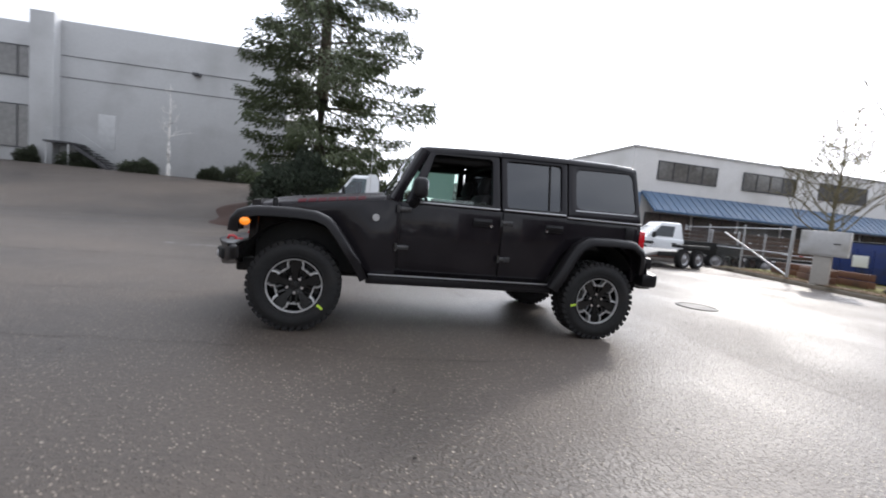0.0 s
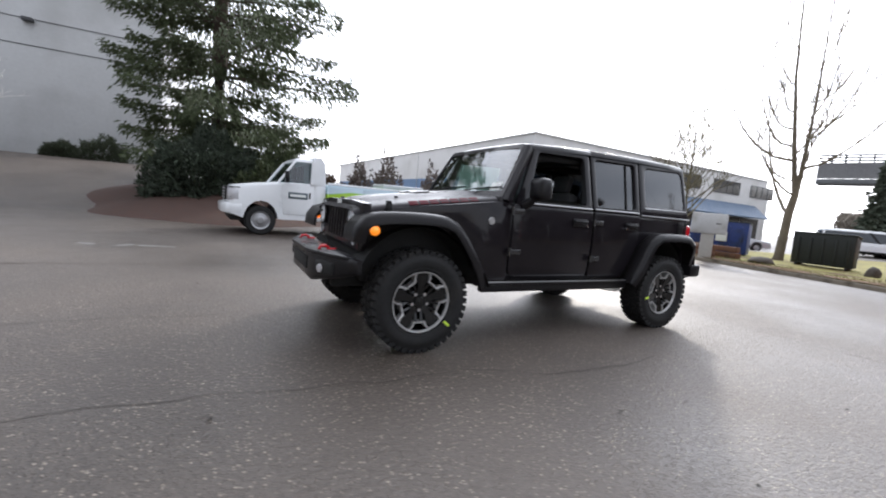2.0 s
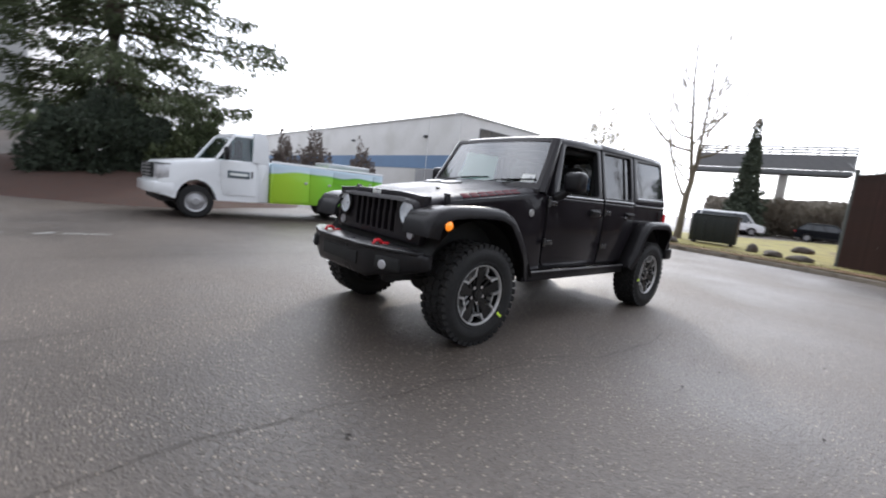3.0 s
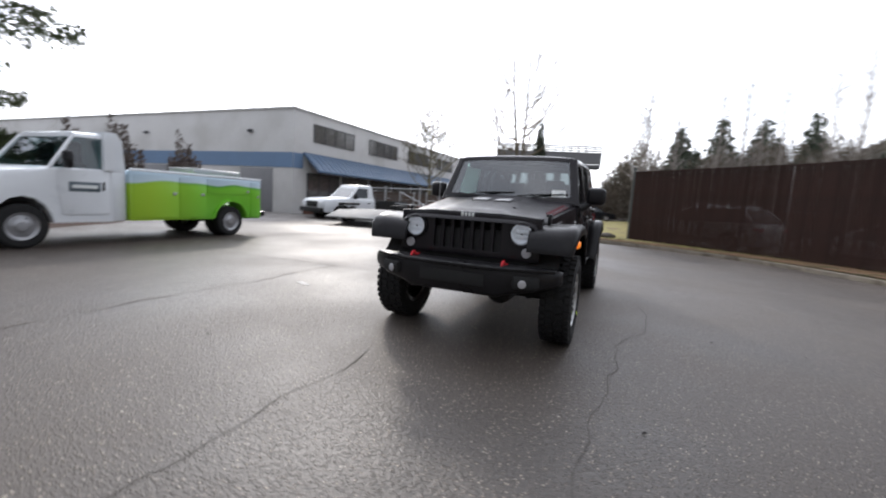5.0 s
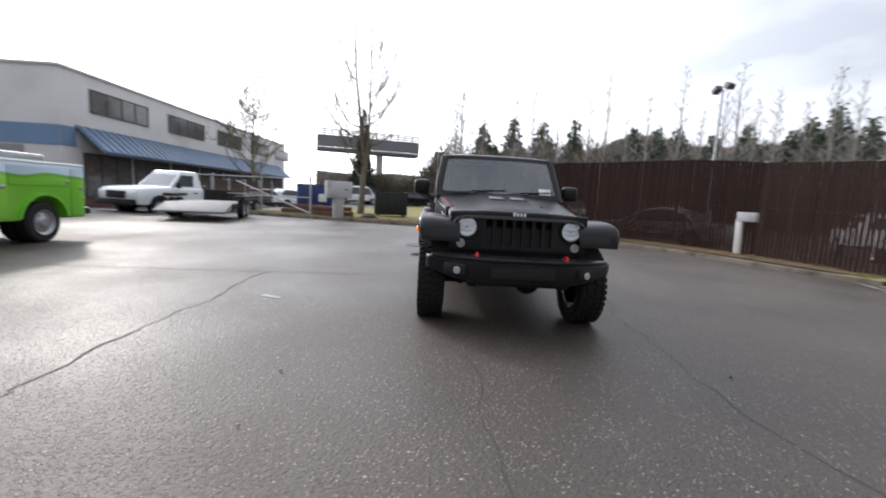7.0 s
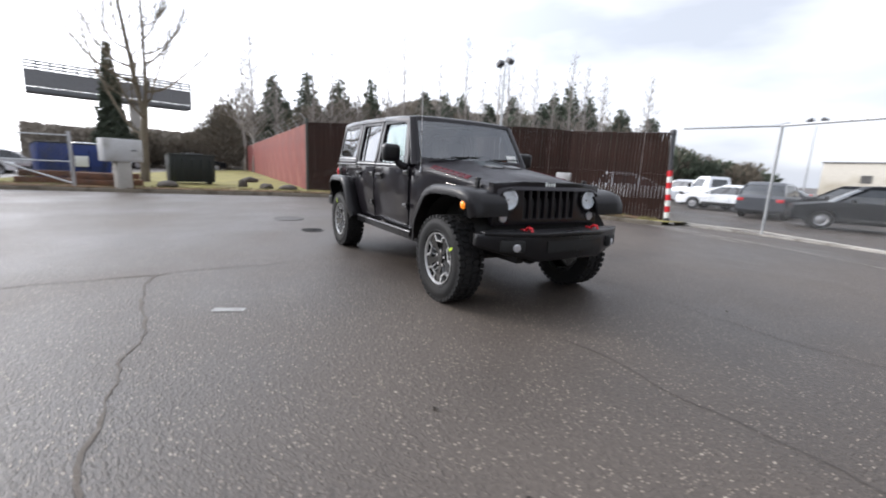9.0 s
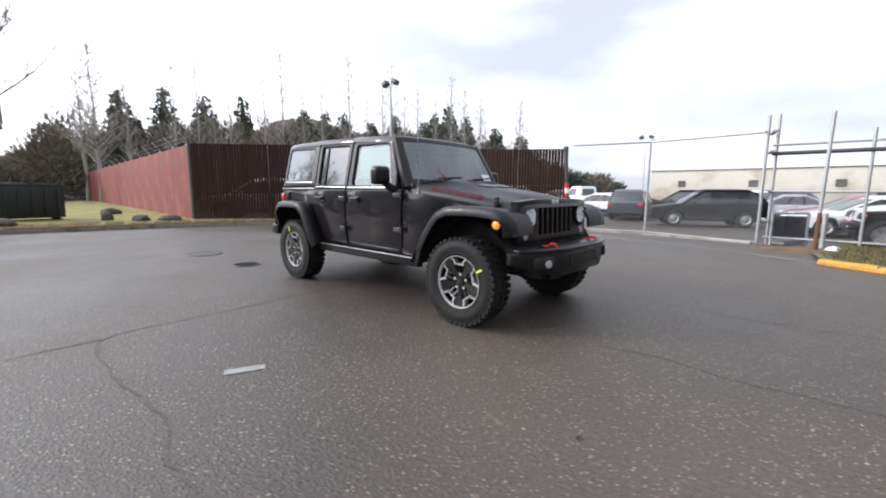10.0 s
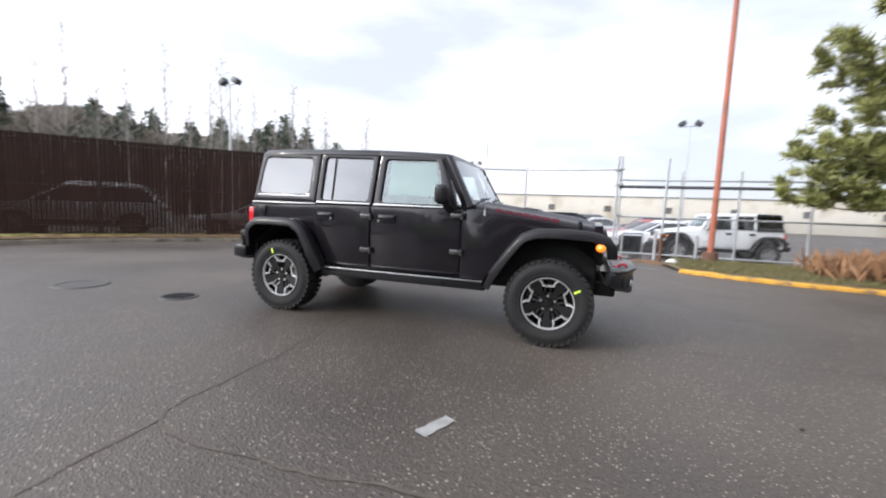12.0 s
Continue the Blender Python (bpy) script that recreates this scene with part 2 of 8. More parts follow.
ASPHALT = asphalt_mat()
SEAM = mat("crumbled_seam", (0.078, 0.063, 0.051), 0.72, vary=0.45, scale=40, spec=0.4, bump=0.5, bump_scale=60, dirt=(0.095, 0.080, 0.066), dirt_scale=5)
CRACK = mat("crack_tar", (0.056, 0.047, 0.040), 0.75, vary=0.4)
PAINT_BLACK = mat("black_car_paint", (0.0105, 0.0088, 0.0112), 0.40, vary=0.2, coat=0.60, spec=0.05, coat_rough=0.03, bump=0.03, bump_scale=420, dirt=(0.017, 0.0150, 0.0172), dirt_scale=1.2)
drops(PAINT_BLACK, 190.0, 0.10)
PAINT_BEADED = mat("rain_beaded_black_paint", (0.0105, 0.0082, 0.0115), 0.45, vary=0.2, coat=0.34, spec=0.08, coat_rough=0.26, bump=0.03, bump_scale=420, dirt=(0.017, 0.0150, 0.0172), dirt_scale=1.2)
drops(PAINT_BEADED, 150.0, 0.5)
PAINT_WHITE = mat("white_car_paint", (0.76, 0.78, 0.80), 0.35, vary=0.04, coat=0.6)
PAINT_SILVER = mat("silver_car_paint", (0.42, 0.43, 0.45), 0.35, metal=0.4, vary=0.05, coat=0.6)
PAINT_RED = mat("red_car_paint", (0.35, 0.025, 0.03), 0.35, vary=0.06, coat=0.6)
PAINT_GREY = mat("dark_grey_car_paint", (0.008, 0.009, 0.011), 0.35, vary=0.06, coat=0.0, spec=0.05)
PAINT_BLUE = mat("blue_grey_car_paint", (0.045, 0.05, 0.06), 0.35, vary=0.06, coat=0.7)
FLARE = mat("textured_black_flare", (0.0115, 0.0105, 0.0118), 0.45, vary=0.25, bump=0.08, bump_scale=500, spec=0.12, coat=0.28, coat_rough=0.16)
drops(FLARE, 120.0, 0.22)
PLASTIC = mat("black_plastic", (0.011, 0.0105, 0.012), 0.34, vary=0.25, bump=0.06, bump_scale=500, spec=0.2, coat=0.2, coat_rough=0.18)
DARK = mat("underbody_black", (0.012, 0.012, 0.012), 0.8, vary=0.3)
RUBBER = mat("tyre_rubber", (0.018, 0.018, 0.0185), 0.7, vary=0.3, bump=0.15, bump_scale=200, spec=0.25, dirt=(0.024, 0.023, 0.022), dirt_scale=5)
RIM_SILVER = mat("machined_alloy", (0.50, 0.50, 0.50), 0.34, metal=0.55, vary=0.08)
RIM_BLACK = mat("gloss_black_alloy", (0.008, 0.008, 0.008), 0.22, vary=0.2, spec=0.35, coat=0.3)
STEEL = mat("steel", (0.5, 0.5, 0.51), 0.35, metal=0.9, vary=0.1)
GALV = mat("galvanised_steel", (0.42, 0.43, 0.44), 0.5, metal=0.55, vary=0.15)
CHROME = mat("chrome", (0.8, 0.8, 0.82), 0.12, metal=1.0, vary=0.03)
RED_HOOK = mat("red_enamel", (0.62, 0.02, 0.03), 0.35, vary=0.1)
DECAL_RED = mat("dark_red_decal", (0.085, 0.010, 0.016), 0.6, vary=0.15, spec=0.1)
AMBER = mat("amber_lens", (0.95, 0.26, 0.02), 0.25, vary=0.05, coat=0.5, emit=0.25)
TAIL_RED = mat("red_lens", (0.6, 0.01, 0.02), 0.2, vary=0.08, coat=0.5)
LAMP_GLASS = glass_mat("lamp_glass", (0.93, 0.95, 0.96))
LAMP_BOWL = mat("lamp_reflector", (0.90, 0.92, 0.95), 0.30, metal=0.05, vary=0.05)
TURN_BOWL = mat("turn_lamp_reflector", (0.5, 0.5, 0.52), 0.3, metal=0.3, vary=0.1)
GLASS = glass_mat("clear_glass", (0.62, 0.72, 0.68), 0.0, 0.08)
GLASS_SCREEN = glass_mat("rain_wet_windscreen", (0.50, 0.62, 0.62), 0.0, 0.17, 3.8)
GLASS_CAB = glass_mat("teal_cab_glass", (0.34, 0.48, 0.48), 0.0, 0.10)
GLASS_TINT = glass_mat("tinted_glass", (0.5, 0.53, 0.55), 0.72, 0.105)
WINDOW_DARK = mat("dark_window_glass", (0.03, 0.035, 0.04), 0.06, vary=0.3, spec=0.8)
# black fittings made paler and half metal to carry their bright highlights
HINGE = mat("highlit_black_metal", (0.06, 0.06, 0.062), 0.28, metal=0.5, vary=0.2, coat=0.4)
INTERIOR = mat("interior_charcoal", (0.014, 0.014, 0.015), 0.8, vary=0.2)
WHITE_PLASTIC = mat("white_label", (0.75, 0.77, 0.75), 0.5, vary=0.05)
def paper_mat():
    """Thin white paper that lets some of the light through."""
    m, n, l, b = nodes_of("thin_paper")
    n.remove(b)
    front = n.new("ShaderNodeBsdfDiffuse")
    front.inputs["Color"].default_value = (0.72, 0.78, 0.76, 1)
    behind = n.new("ShaderNodeBsdfTranslucent")
    behind.inputs["Color"].default_value = (0.66, 0.76, 0.74, 1)
    fibre = n.new("ShaderNodeTexNoise")
    fibre.inputs["Scale"].default_value = 60
    level = n.new("ShaderNodeMapRange")
    level.inputs["To Min"].default_value, level.inputs["To Max"].default_value = 0.52, 0.64
    l.new(fibre.outputs["Fac"], level.inputs["Value"])
    both = n.new("ShaderNodeMixShader")
    l.new(level.outputs["Result"], both.inputs["Fac"])
    l.new(front.outputs[0], both.inputs[1])
    l.new(behind.outputs[0], both.inputs[2])
    l.new(both.outputs[0], n["Material Output"].inputs["Surface"])
    return m


PAPER = paper_mat()
LABEL_INK = mat("label_ink", (0.08, 0.1, 0.1), 0.6)
YELLOW_MARK = mat("yellow_green_mark", (0.62, 0.85, 0.08), 0.5, vary=0.1)
# base colour lifted to stand in for sky reflected in the panes
WINDOW_FAR = mat("sky_toned_window_glass", (0.12, 0.115, 0.11), 0.12, vary=0.45, scale=0.5, spec=0.9)

# ---- building tools ----
def thing(name, label, category, group="", kind="", at=None):
    ob = new(name)
    ob.empty_display_size = 0.2
    if at is not None:
        ob.matrix_world = at
    return tagged(ob, label, category, group, kind)


def mesh_of(name, bm, material, smooth=40):
    me = bpy.data.meshes.new(name)
    bmesh.ops.recalc_face_normals(bm, faces=bm.faces)
    for f in bm.faces:
        f.smooth = smooth > 0
    if smooth:
        for e in bm.edges:
            if len(e.link_faces) == 2 and e.calc_face_angle(0) > radians(smooth):
                e.smooth = False
    bm.to_mesh(me)
    bm.free()
    for m in material if isinstance(material, (list, tuple)) else [material]:
        me.materials.append(m)
    return me


def part(name, bm, material, parent=None, label="", smooth=40):
    """One mesh object under a thing or a part, in the thing's own coordinates."""
    ob = new(name, bm if isinstance(bm, bpy.types.Mesh) else mesh_of(name, bm, material, smooth))
    if parent is not None:
        ob.parent = parent
    return tagged(ob, label)


def raw_mesh(name, verts, faces, material, smooth=False):
    me = bpy.data.meshes.new(name)
    me.from_pydata(verts, [], faces)
    me.materials.append(material)
    if smooth:
        for p in me.polygons:
            p.use_smooth = True
    return me


def box(bm, c, s, bevel=0.0, m=None, seg=2):
    """A box of size s round c, its edges rounded, turned by m."""
    r = bmesh.ops.create_cube(bm, size=1.0)
    vs = r["verts"]
    bmesh.ops.scale(bm, vec=s, verts=vs)
    if bevel:
        es = list({e for v in vs for e in v.link_edges})
        out = bmesh.ops.bevel(bm, geom=es, offset=min(bevel, 0.45 * min(s)), segments=seg, profile=0.5, affect="EDGES")
        vs = list({v for f in out["faces"] for v in f.verts} | {v for v in vs if v.is_valid})
    mm = Matrix.Translation(c) @ (m if m is not None else Matrix())
    bmesh.ops.transform(bm, matrix=mm, verts=vs)
    return bm


def cyl(bm, a, b, r, r2=None, sides=12, cap=True):
    a, b = Vector(a), Vector(b)
    d = b - a
    out = bmesh.ops.create_cone(bm, cap_ends=cap, segments=sides, radius1=r, radius2=r if r2 is None else r2, depth=d.length)
    bmesh.ops.transform(bm, matrix=Matrix.Translation((a + b) / 2) @ d.to_track_quat("Z", "Y").to_matrix().to_4x4(), verts=out["verts"])
    return bm


def rounded(pts, r, n=3):
    """A polygon with its corners rounded by r (a number or one a corner)."""
    out, k = [], len(pts)
    for i, p in enumerate(pts):
        rr = r[i] if isinstance(r, (list, tuple)) else r
        p, a, b = Vector(p), Vector(pts[i - 1]), Vector(pts[(i + 1) % k])
        da, db = (a - p), (b - p)
        q = min(rr, 0.45 * da.length, 0.45 * db.length)
        s, e = p + da.normalized() * q, p + db.normalized() * q
        for j in range(n + 1):
            t = j / n
            out.append(((1 - t) ** 2 * s + 2 * t * (1 - t) * p + t * t * e)[:])
    return out


def prism(bm, pts, axis, lo, hi, bevel=0.0, seg=2):
    """A polygon, given in the two axes other than axis (in the order x, y, z), drawn out from lo to hi."""
    def lift(p, v):
        return {"x": (v, p[0], p[1]), "y": (p[0], v, p[1]), "z": (p[0], p[1], v)}[axis]
    lower, upper = [bm.verts.new(lift(p, lo)) for p in pts], [bm.verts.new(lift(p, hi)) for p in pts]
    faces = [bm.faces.new(lower), bm.faces.new(upper[::-1])]
    k = len(pts)
    for i in range(k):
        faces.append(bm.faces.new((lower[i], upper[i], upper[(i + 1) % k], lower[(i + 1) % k])))
    bmesh.ops.recalc_face_normals(bm, faces=faces)
    if bevel:
        es = [e for e in {e for f in faces for e in f.edges} if e.calc_face_angle(0) > radians(35)]
        bmesh.ops.bevel(bm, geom=es, offset=bevel, segments=seg, profile=0.5, affect="EDGES")
    return bm


def lathe(bm, profile, sides=32, axis="y", at=(0, 0, 0), arc=(0, 360)):
    """Turns (radius, along) pairs round an axis."""
    rings, closed = [], arc[1] - arc[0] >= 360
    count = sides if closed else sides + 1
    for i in range(count):
        a = radians(arc[0] + (arc[1] - arc[0]) * i / sides)
        c, s = math.cos(a), math.sin(a)
        ring = []
        for r, h in profile:
            p = {"y": (r * c, h, r * s), "z": (r * c, r * s, h), "x": (h, r * c, r * s)}[axis]
            ring.append(bm.verts.new(Vector(p) + Vector(at)))
        rings.append(ring)
    for i in range(sides if closed else sides):
        a, b = rings[i], rings[(i + 1) % count]
        for j in range(len(profile) - 1):
            bm.faces.new((a[j], b[j], b[j + 1], a[j + 1]))
    return bm


def loft(bm, sections, closed=False, caps=False):
    """Joins rows of points of equal count."""
    rows = [[bm.verts.new(p) for p in s] for s in sections]
    k = len(rows[0])
    for a, b in zip(rows, rows[1:]):
        for j in range(k if closed else k - 1):
            bm.faces.new((a[j], a[(j + 1) % k], b[(j + 1) % k], b[j]))
    if caps:
        bm.faces.new(rows[0][::-1])
        bm.faces.new(rows[-1])
    return bm


def tube(bm, pts, r, sides=8, cap=True):
    """A round bar along points; r: one radius or one a point."""
    pts = [Vector(p) for p in pts]
    rows = []
    for i, p in enumerate(pts):
        d = (pts[min(i + 1, len(pts) - 1)] - pts[max(i - 1, 0)]).normalized()
        q = d.to_track_quat("Z", "Y").to_matrix()
        rr = r[i] if isinstance(r, (list, tuple)) else r
        rows.append([p + q @ Vector((rr * math.cos(2 * math.pi * j / sides), rr * math.sin(2 * math.pi * j / sides), 0)) for j in range(sides)])
    return loft(bm, rows, closed=True, caps=cap)


def sweep(bm, path, section, close=True, caps=True):
    """Moves a section of (side, up) pairs along a level path of (x, y, z); side points to the path's left."""
    rows = []
    for i, p in enumerate(path):
        a, b = Vector(path[max(i - 1, 0)]), Vector(path[min(i + 1, len(path) - 1)])
        d = (b - a)
        d.z = 0
        d.normalize()
        left = Vector((-d.y, d.x, 0))
        rows.append([Vector(p) + left * s + Vector((0, 0, u)) for s, u in section])
    return loft(bm, rows, closed=close, caps=caps)


def dense(pts, step):
    """The same line with points at most step apart, smoothed at its corners."""
    out = []
    k = len(pts)
    for i in range(k - 1):
        p0, p1, p2, p3 = (Vector(pts[max(0, min(k - 1, j))]) for j in (i - 1, i, i + 1, i + 2))
        n = max(1, int((p2 - p1).length / step))
        for j in range(n):
            t = j / n
            out.append(tuple(0.5 * ((2 * p1) + (p2 - p0) * t + (2 * p0 - 5 * p1 + 4 * p2 - p3) * t * t + (3 * p1 - p0 - 3 * p2 + p3) * t ** 3)))
    out.append(tuple(pts[-1]))
    return out


def smooth01(v):
    v = max(0.0, min(1.0, v))
    return v * v * (3 - 2 * v)


def ground_z(x, y):
    """The lot is level round the car, climbs to the grey hall and sinks to the yards."""
    rise = 1.95 * smooth01((y - 12.5) / 13.0) * smooth01((4 - x) / 8.0)
    south = -0.36 * smooth01((-7.0 - y) / 7.0)
    east = -0.36 * smooth01((x - 11) / 7.0) * smooth01((y - 8) / 10.0)
    return rise + south + east

# ---- ground, kerbs, verges ----
def make_ground():
    def steps(near, far):
        fine = list(np.arange(-34, 34.01, 1.0))
        wide = [-far, -far / 2, -220, -140, -95, -70, -55, -45, -39]
        return wide + fine + [-v for v in wide[::-1]]
    xs, ys = steps(34, 900), steps(34, 900)
    verts = [(x, y, ground_z(x, y)) for y in ys for x in xs]
    k = len(xs)
    faces = [(j * k + i, j * k + i + 1, (j + 1) * k + i + 1, (j + 1) * k + i) for j in range(len(ys) - 1) for i in range(k - 1)]
    ob = new("ground", raw_mesh("ground", verts, faces, ASPHALT, True))
    tagged(ob, "wet dark grey asphalt lot with pale stones and cracks", "ground", kind="structure")


make_ground()

GRASS = mat("winter_grass", (0.22, 0.20, 0.055), 0.95, vary=0.4, scale=2, bump=0.6, bump_scale=30, dirt=(0.12, 0.075, 0.038), dirt_scale=0.9)
LITTER = mat("leaf_litter", (0.15, 0.078, 0.038), 0.95, vary=0.45, scale=5, bump=0.9, bump_scale=40, dirt=(0.06, 0.058, 0.026), dirt_scale=1.1)
ROUGH_GRASS = mat("rough_island_grass", (0.13, 0.105, 0.05), 0.95, vary=0.45, scale=3, bump=0.8, bump_scale=30, dirt=(0.075, 0.048, 0.03), dirt_scale=1.6)
BLADES = mat("grass_blades", (0.16, 0.135, 0.055), 0.8, vary=0.3, random_tone=0.4)
KERB = mat("kerb_concrete", (0.20, 0.17, 0.13), 0.8, vary=0.3, scale=5, bump=0.4, bump_scale=50, dirt=(0.07, 0.055, 0.035), dirt_scale=2.5)
KERB_YELLOW = mat("yellow_kerb_paint", (0.50, 0.26, 0.030), 0.65, vary=0.4, scale=4, bump=0.8, bump_scale=18, dirt=(0.13, 0.085, 0.045), dirt_scale=3.5)
MULCH = mat("bark_mulch", (0.048, 0.023, 0.016), 0.95, vary=0.45, scale=8, bump=1.0, bump_scale=26)

KERB_LINE = [(13.5, 9.3), (12.9, 7.0), (12.15, 4.2), (11.7, 2.2), (11.35, 0.4), (10.75, -1.6), (9.9, -3.15), (8.75, -4.6), (7.45, -5.65), (6.0, -6.45), (4.6, -6.95), (3.2, -7.4), (1.9, -8.1)]
FENCE_LINE = [(13.72, -1.45), (10.0, -5.6), (6.0, -8.75), (2.95, -9.85)]


def verge(name, outline, up, material, label, category):
    bm = bmesh.new()
    f = bm.faces.new([bm.verts.new((x, y, 0)) for x, y in outline])
    for x in np.arange(-40, 60, 2.0):
        bmesh.ops.bisect_plane(bm, geom=bm.verts[:] + bm.edges[:] + bm.faces[:], plane_co=(x, 0, 0), plane_no=(1, 0, 0))
    for y in np.arange(-40, 40, 2.0):
        bmesh.ops.bisect_plane(bm, geom=bm.verts[:] + bm.edges[:] + bm.faces[:], plane_co=(0, y, 0), plane_no=(0, 1, 0))
    for v in bm.verts:
        v.co.z = ground_z(v.co.x, v.co.y) + up + 0.03 * noise.noise(v.co * 0.7)
    bmesh.ops.triangulate(bm, faces=bm.faces)
    ob = part(name, bm, material, smooth=80)
    for p in ob.data.polygons:
        if p.normal.z < 0:
            p.flip()
    return tagged(ob, label, category, kind="structure")


kerb_pts = [p[:2] for p in dense([(x, y, 0) for x, y in KERB_LINE], 0.5)]
verge("verge_grass", kerb_pts + [(2.3, -10.2), (6.2, -9.4), (14.2, -1.9), (48, -4.2), (46, 0), (30, 5.5), (22, 9), (16, 9.6)], 0.10, GRASS, "thin yellowed winter grass verge with bare earth", "grass")
bm = bmesh.new()
sweep(bm, [(x, y, ground_z(x, y)) for x, y in kerb_pts], [(0.10, -0.05), (0.10, 0.085), (0.08, 0.105), (-0.05, 0.115), (-0.07, 0.10), (-0.075, -0.05)])
tagged(part("kerb", bm, KERB), "low weathered concrete kerb along the verge", "kerb", kind="structure")

def leaf_litter():
    """Ragged strip of wet brown leaves and bare earth behind the kerb."""
    inner, outer = [], []
    for i, (x, y) in enumerate(kerb_pts[:-1]):
        nx, ny = kerb_pts[i + 1][0] - x, kerb_pts[i + 1][1] - y
        k = math.hypot(nx, ny)
        wide = 0.85 + 0.5 * noise.noise(Vector((i * 0.37, 2.0, 0))) + 0.2 * noise.noise(Vector((i * 1.3, 7.0, 0))) + 0.5 * smooth01((-3 - y) / 3)
        for row, d in ((inner, 0.07), (outer, max(0.2, wide))):
            px, py = x - ny / k * d, y + nx / k * d
            row.append((px, py, ground_z(px, py) + 0.135))
    b = bmesh.new()
    loft(b, [inner, outer])
    ob = tagged(part("leaf_litter", b, LITTER, smooth=80), "wet brown leaf litter and bare earth behind the kerb", "leaf litter", kind="structure")
    for p in ob.data.polygons:
        if p.normal.z < 0:
            p.flip()


leaf_litter()
YELLOW_LINE = [(-3.80, -5.85), (-4.5, -5.42), (-5.3, -5.1), (-6.6, -4.80), (-9, -4.35), (-12, -4.05), (-16, -3.9)]
ypts = [p[:2] for p in dense([(x, y, 0) for x, y in YELLOW_LINE], 0.2)]
bm = bmesh.new()
sweep(bm, [(x + 0.02 * noise.noise(Vector((x * 2.1, y, 3))), y + 0.035 * noise.noise(Vector((x * 1.7, y * 1.3, 9))), ground_z(x, y) - 0.012 + 0.022 * noise.noise(Vector((x * 2.7, y, 5)))) for x, y in ypts], [(-0.11, -0.05), (-0.11, 0.055), (-0.085, 0.082), (0.05, 0.09), (0.08, 0.075), (0.09, -0.05)])
for x, y in ((-4.45, -5.45), (-6.9, -4.74), (-9.4, -4.3)):
    jb = bmesh.new()
    box(jb, (x, y, ground_z(x, y) + 0.040), (0.014, 0.215, 0.104), 0.002, Matrix.Rotation(-0.3, 4, "Z"))
    tagged(part("kerb_joint", jb, KERB), "dirty open joint between two kerb stones", "kerb joint", "joints of the yellow kerb", "structure")
tagged(part("yellow_kerb", bm, KERB_YELLOW), "yellow painted kerb with flaking dirty paint", "kerb", kind="structure")
verge("verge_gate", ypts + [(-17, -9.4), (-10, -9.4), (-4.0, -8.8), (-3.6, -7.2)], 0.055, ROUGH_GRASS, "rough grass island beside the gate", "grass")


def entry_lines():
    """Flush concrete edging across the yard entry, worn in places, and the sill under the sliding gate."""
    line = dense([(1.95, -8.05, 0), (0.2, -7.35, 0), (-1.3, -6.95, 0), (-2.45, -6.5, 0), (-3.25, -6.08, 0), (-3.8, -5.84, 0)], 0.25)
    for shift, lo, hi in ((0.0, 0, len(line)), (0.30, 0, int(len(line) * 0.55))):
        rnd = random.Random(5)
        left, right = [], []
        for p in line[lo:hi]:
            w = 0.035 * rnd.uniform(0.5, 1.2)
            x, y = p[0] + shift * 0.35, p[1] + shift
            z = ground_z(x, y) + 0.008
            left.append((x, y + w, z))
            right.append((x, y - w, z))
        b = bmesh.new()
        loft(b, [right, left])
        tagged(part("entry_edging", b, KERB_PALE, smooth=0), "worn flush concrete edging across the yard entry", "edging", kind="structure")
    b = bmesh.new()
    sweep(b, [(x, y, ground_z(x, y)) for x, y in ((2.6, -10.0), (0.45, -10.42), (-1.2, -10.0), (-2.45, -9.45))], [(-0.14, -0.05), (-0.14, 0.06), (0.14, 0.06), (0.14, -0.05)])
    tagged(part("gate_sill", b, KERB_PALE, smooth=0), "low concrete sill under the sliding gate", "sill", kind="structure")


KERB_PALE = mat("pale_worn_concrete", (0.34, 0.32, 0.29), 0.8, vary=0.3, scale=6, bump=0.3, dirt=(0.15, 0.13, 0.11), dirt_scale=2.2)
entry_lines()
bm = bmesh.new()
rings = []
for q, up in ((1.0, -0.03), (0.8, 0.006), (0.5, 0.03), (0.15, 0.04), (0.0, 0.042)):
    ring = []
    for j in range(28):
        a = 2 * math.pi * j / 28
        reach = 1 + 0.18 * math.sin(3 * a + 0.6) + 0.12 * math.sin(5 * a)
        x, y = -3.45 + 0.75 * reach * q * math.cos(a), -8.1 + 1.35 * reach * q * math.sin(a)
        ring.append((x, y, ground_z(x, y) + up + 0.012 * noise.noise(Vector((x * 4, y * 4, 0)))))
    rings.append(ring)
loft(bm, rings, closed=True)
tagged(part("bare_earth", bm, LITTER, smooth=80), "dark wet earth and leaves beside the gate posts", "earth", kind="structure")


def mulch_bed():
    """A low mound of bark round the spruce."""
    rows = []
    for i in range(9):
        s = i / 8
        ring = []
        for j in range(40):
            a = 2 * math.pi * j / 40
            r = 1 + 0.06 * math.sin(3 * a + 1) + 0.04 * math.sin(7 * a)
            x, y = -1.9 + 5.3 * r * (1 - s) * math.cos(a), 15.5 + 5.2 * r * (1 - s) * math.sin(a)
            ring.append((x, y, ground_z(x, y) - 0.03 + 0.95 * math.sin(s * math.pi / 2) + 0.03 * noise.noise(Vector((x * 2, y * 2, 0)))))
        rows.append(ring)
    b = bmesh.new()
    loft(b, rows, closed=True)
    tagged(part("mulch_bed", b, MULCH, smooth=80), "raised bed of red-brown bark mulch", "planting bed", kind="structure")


mulch_bed()


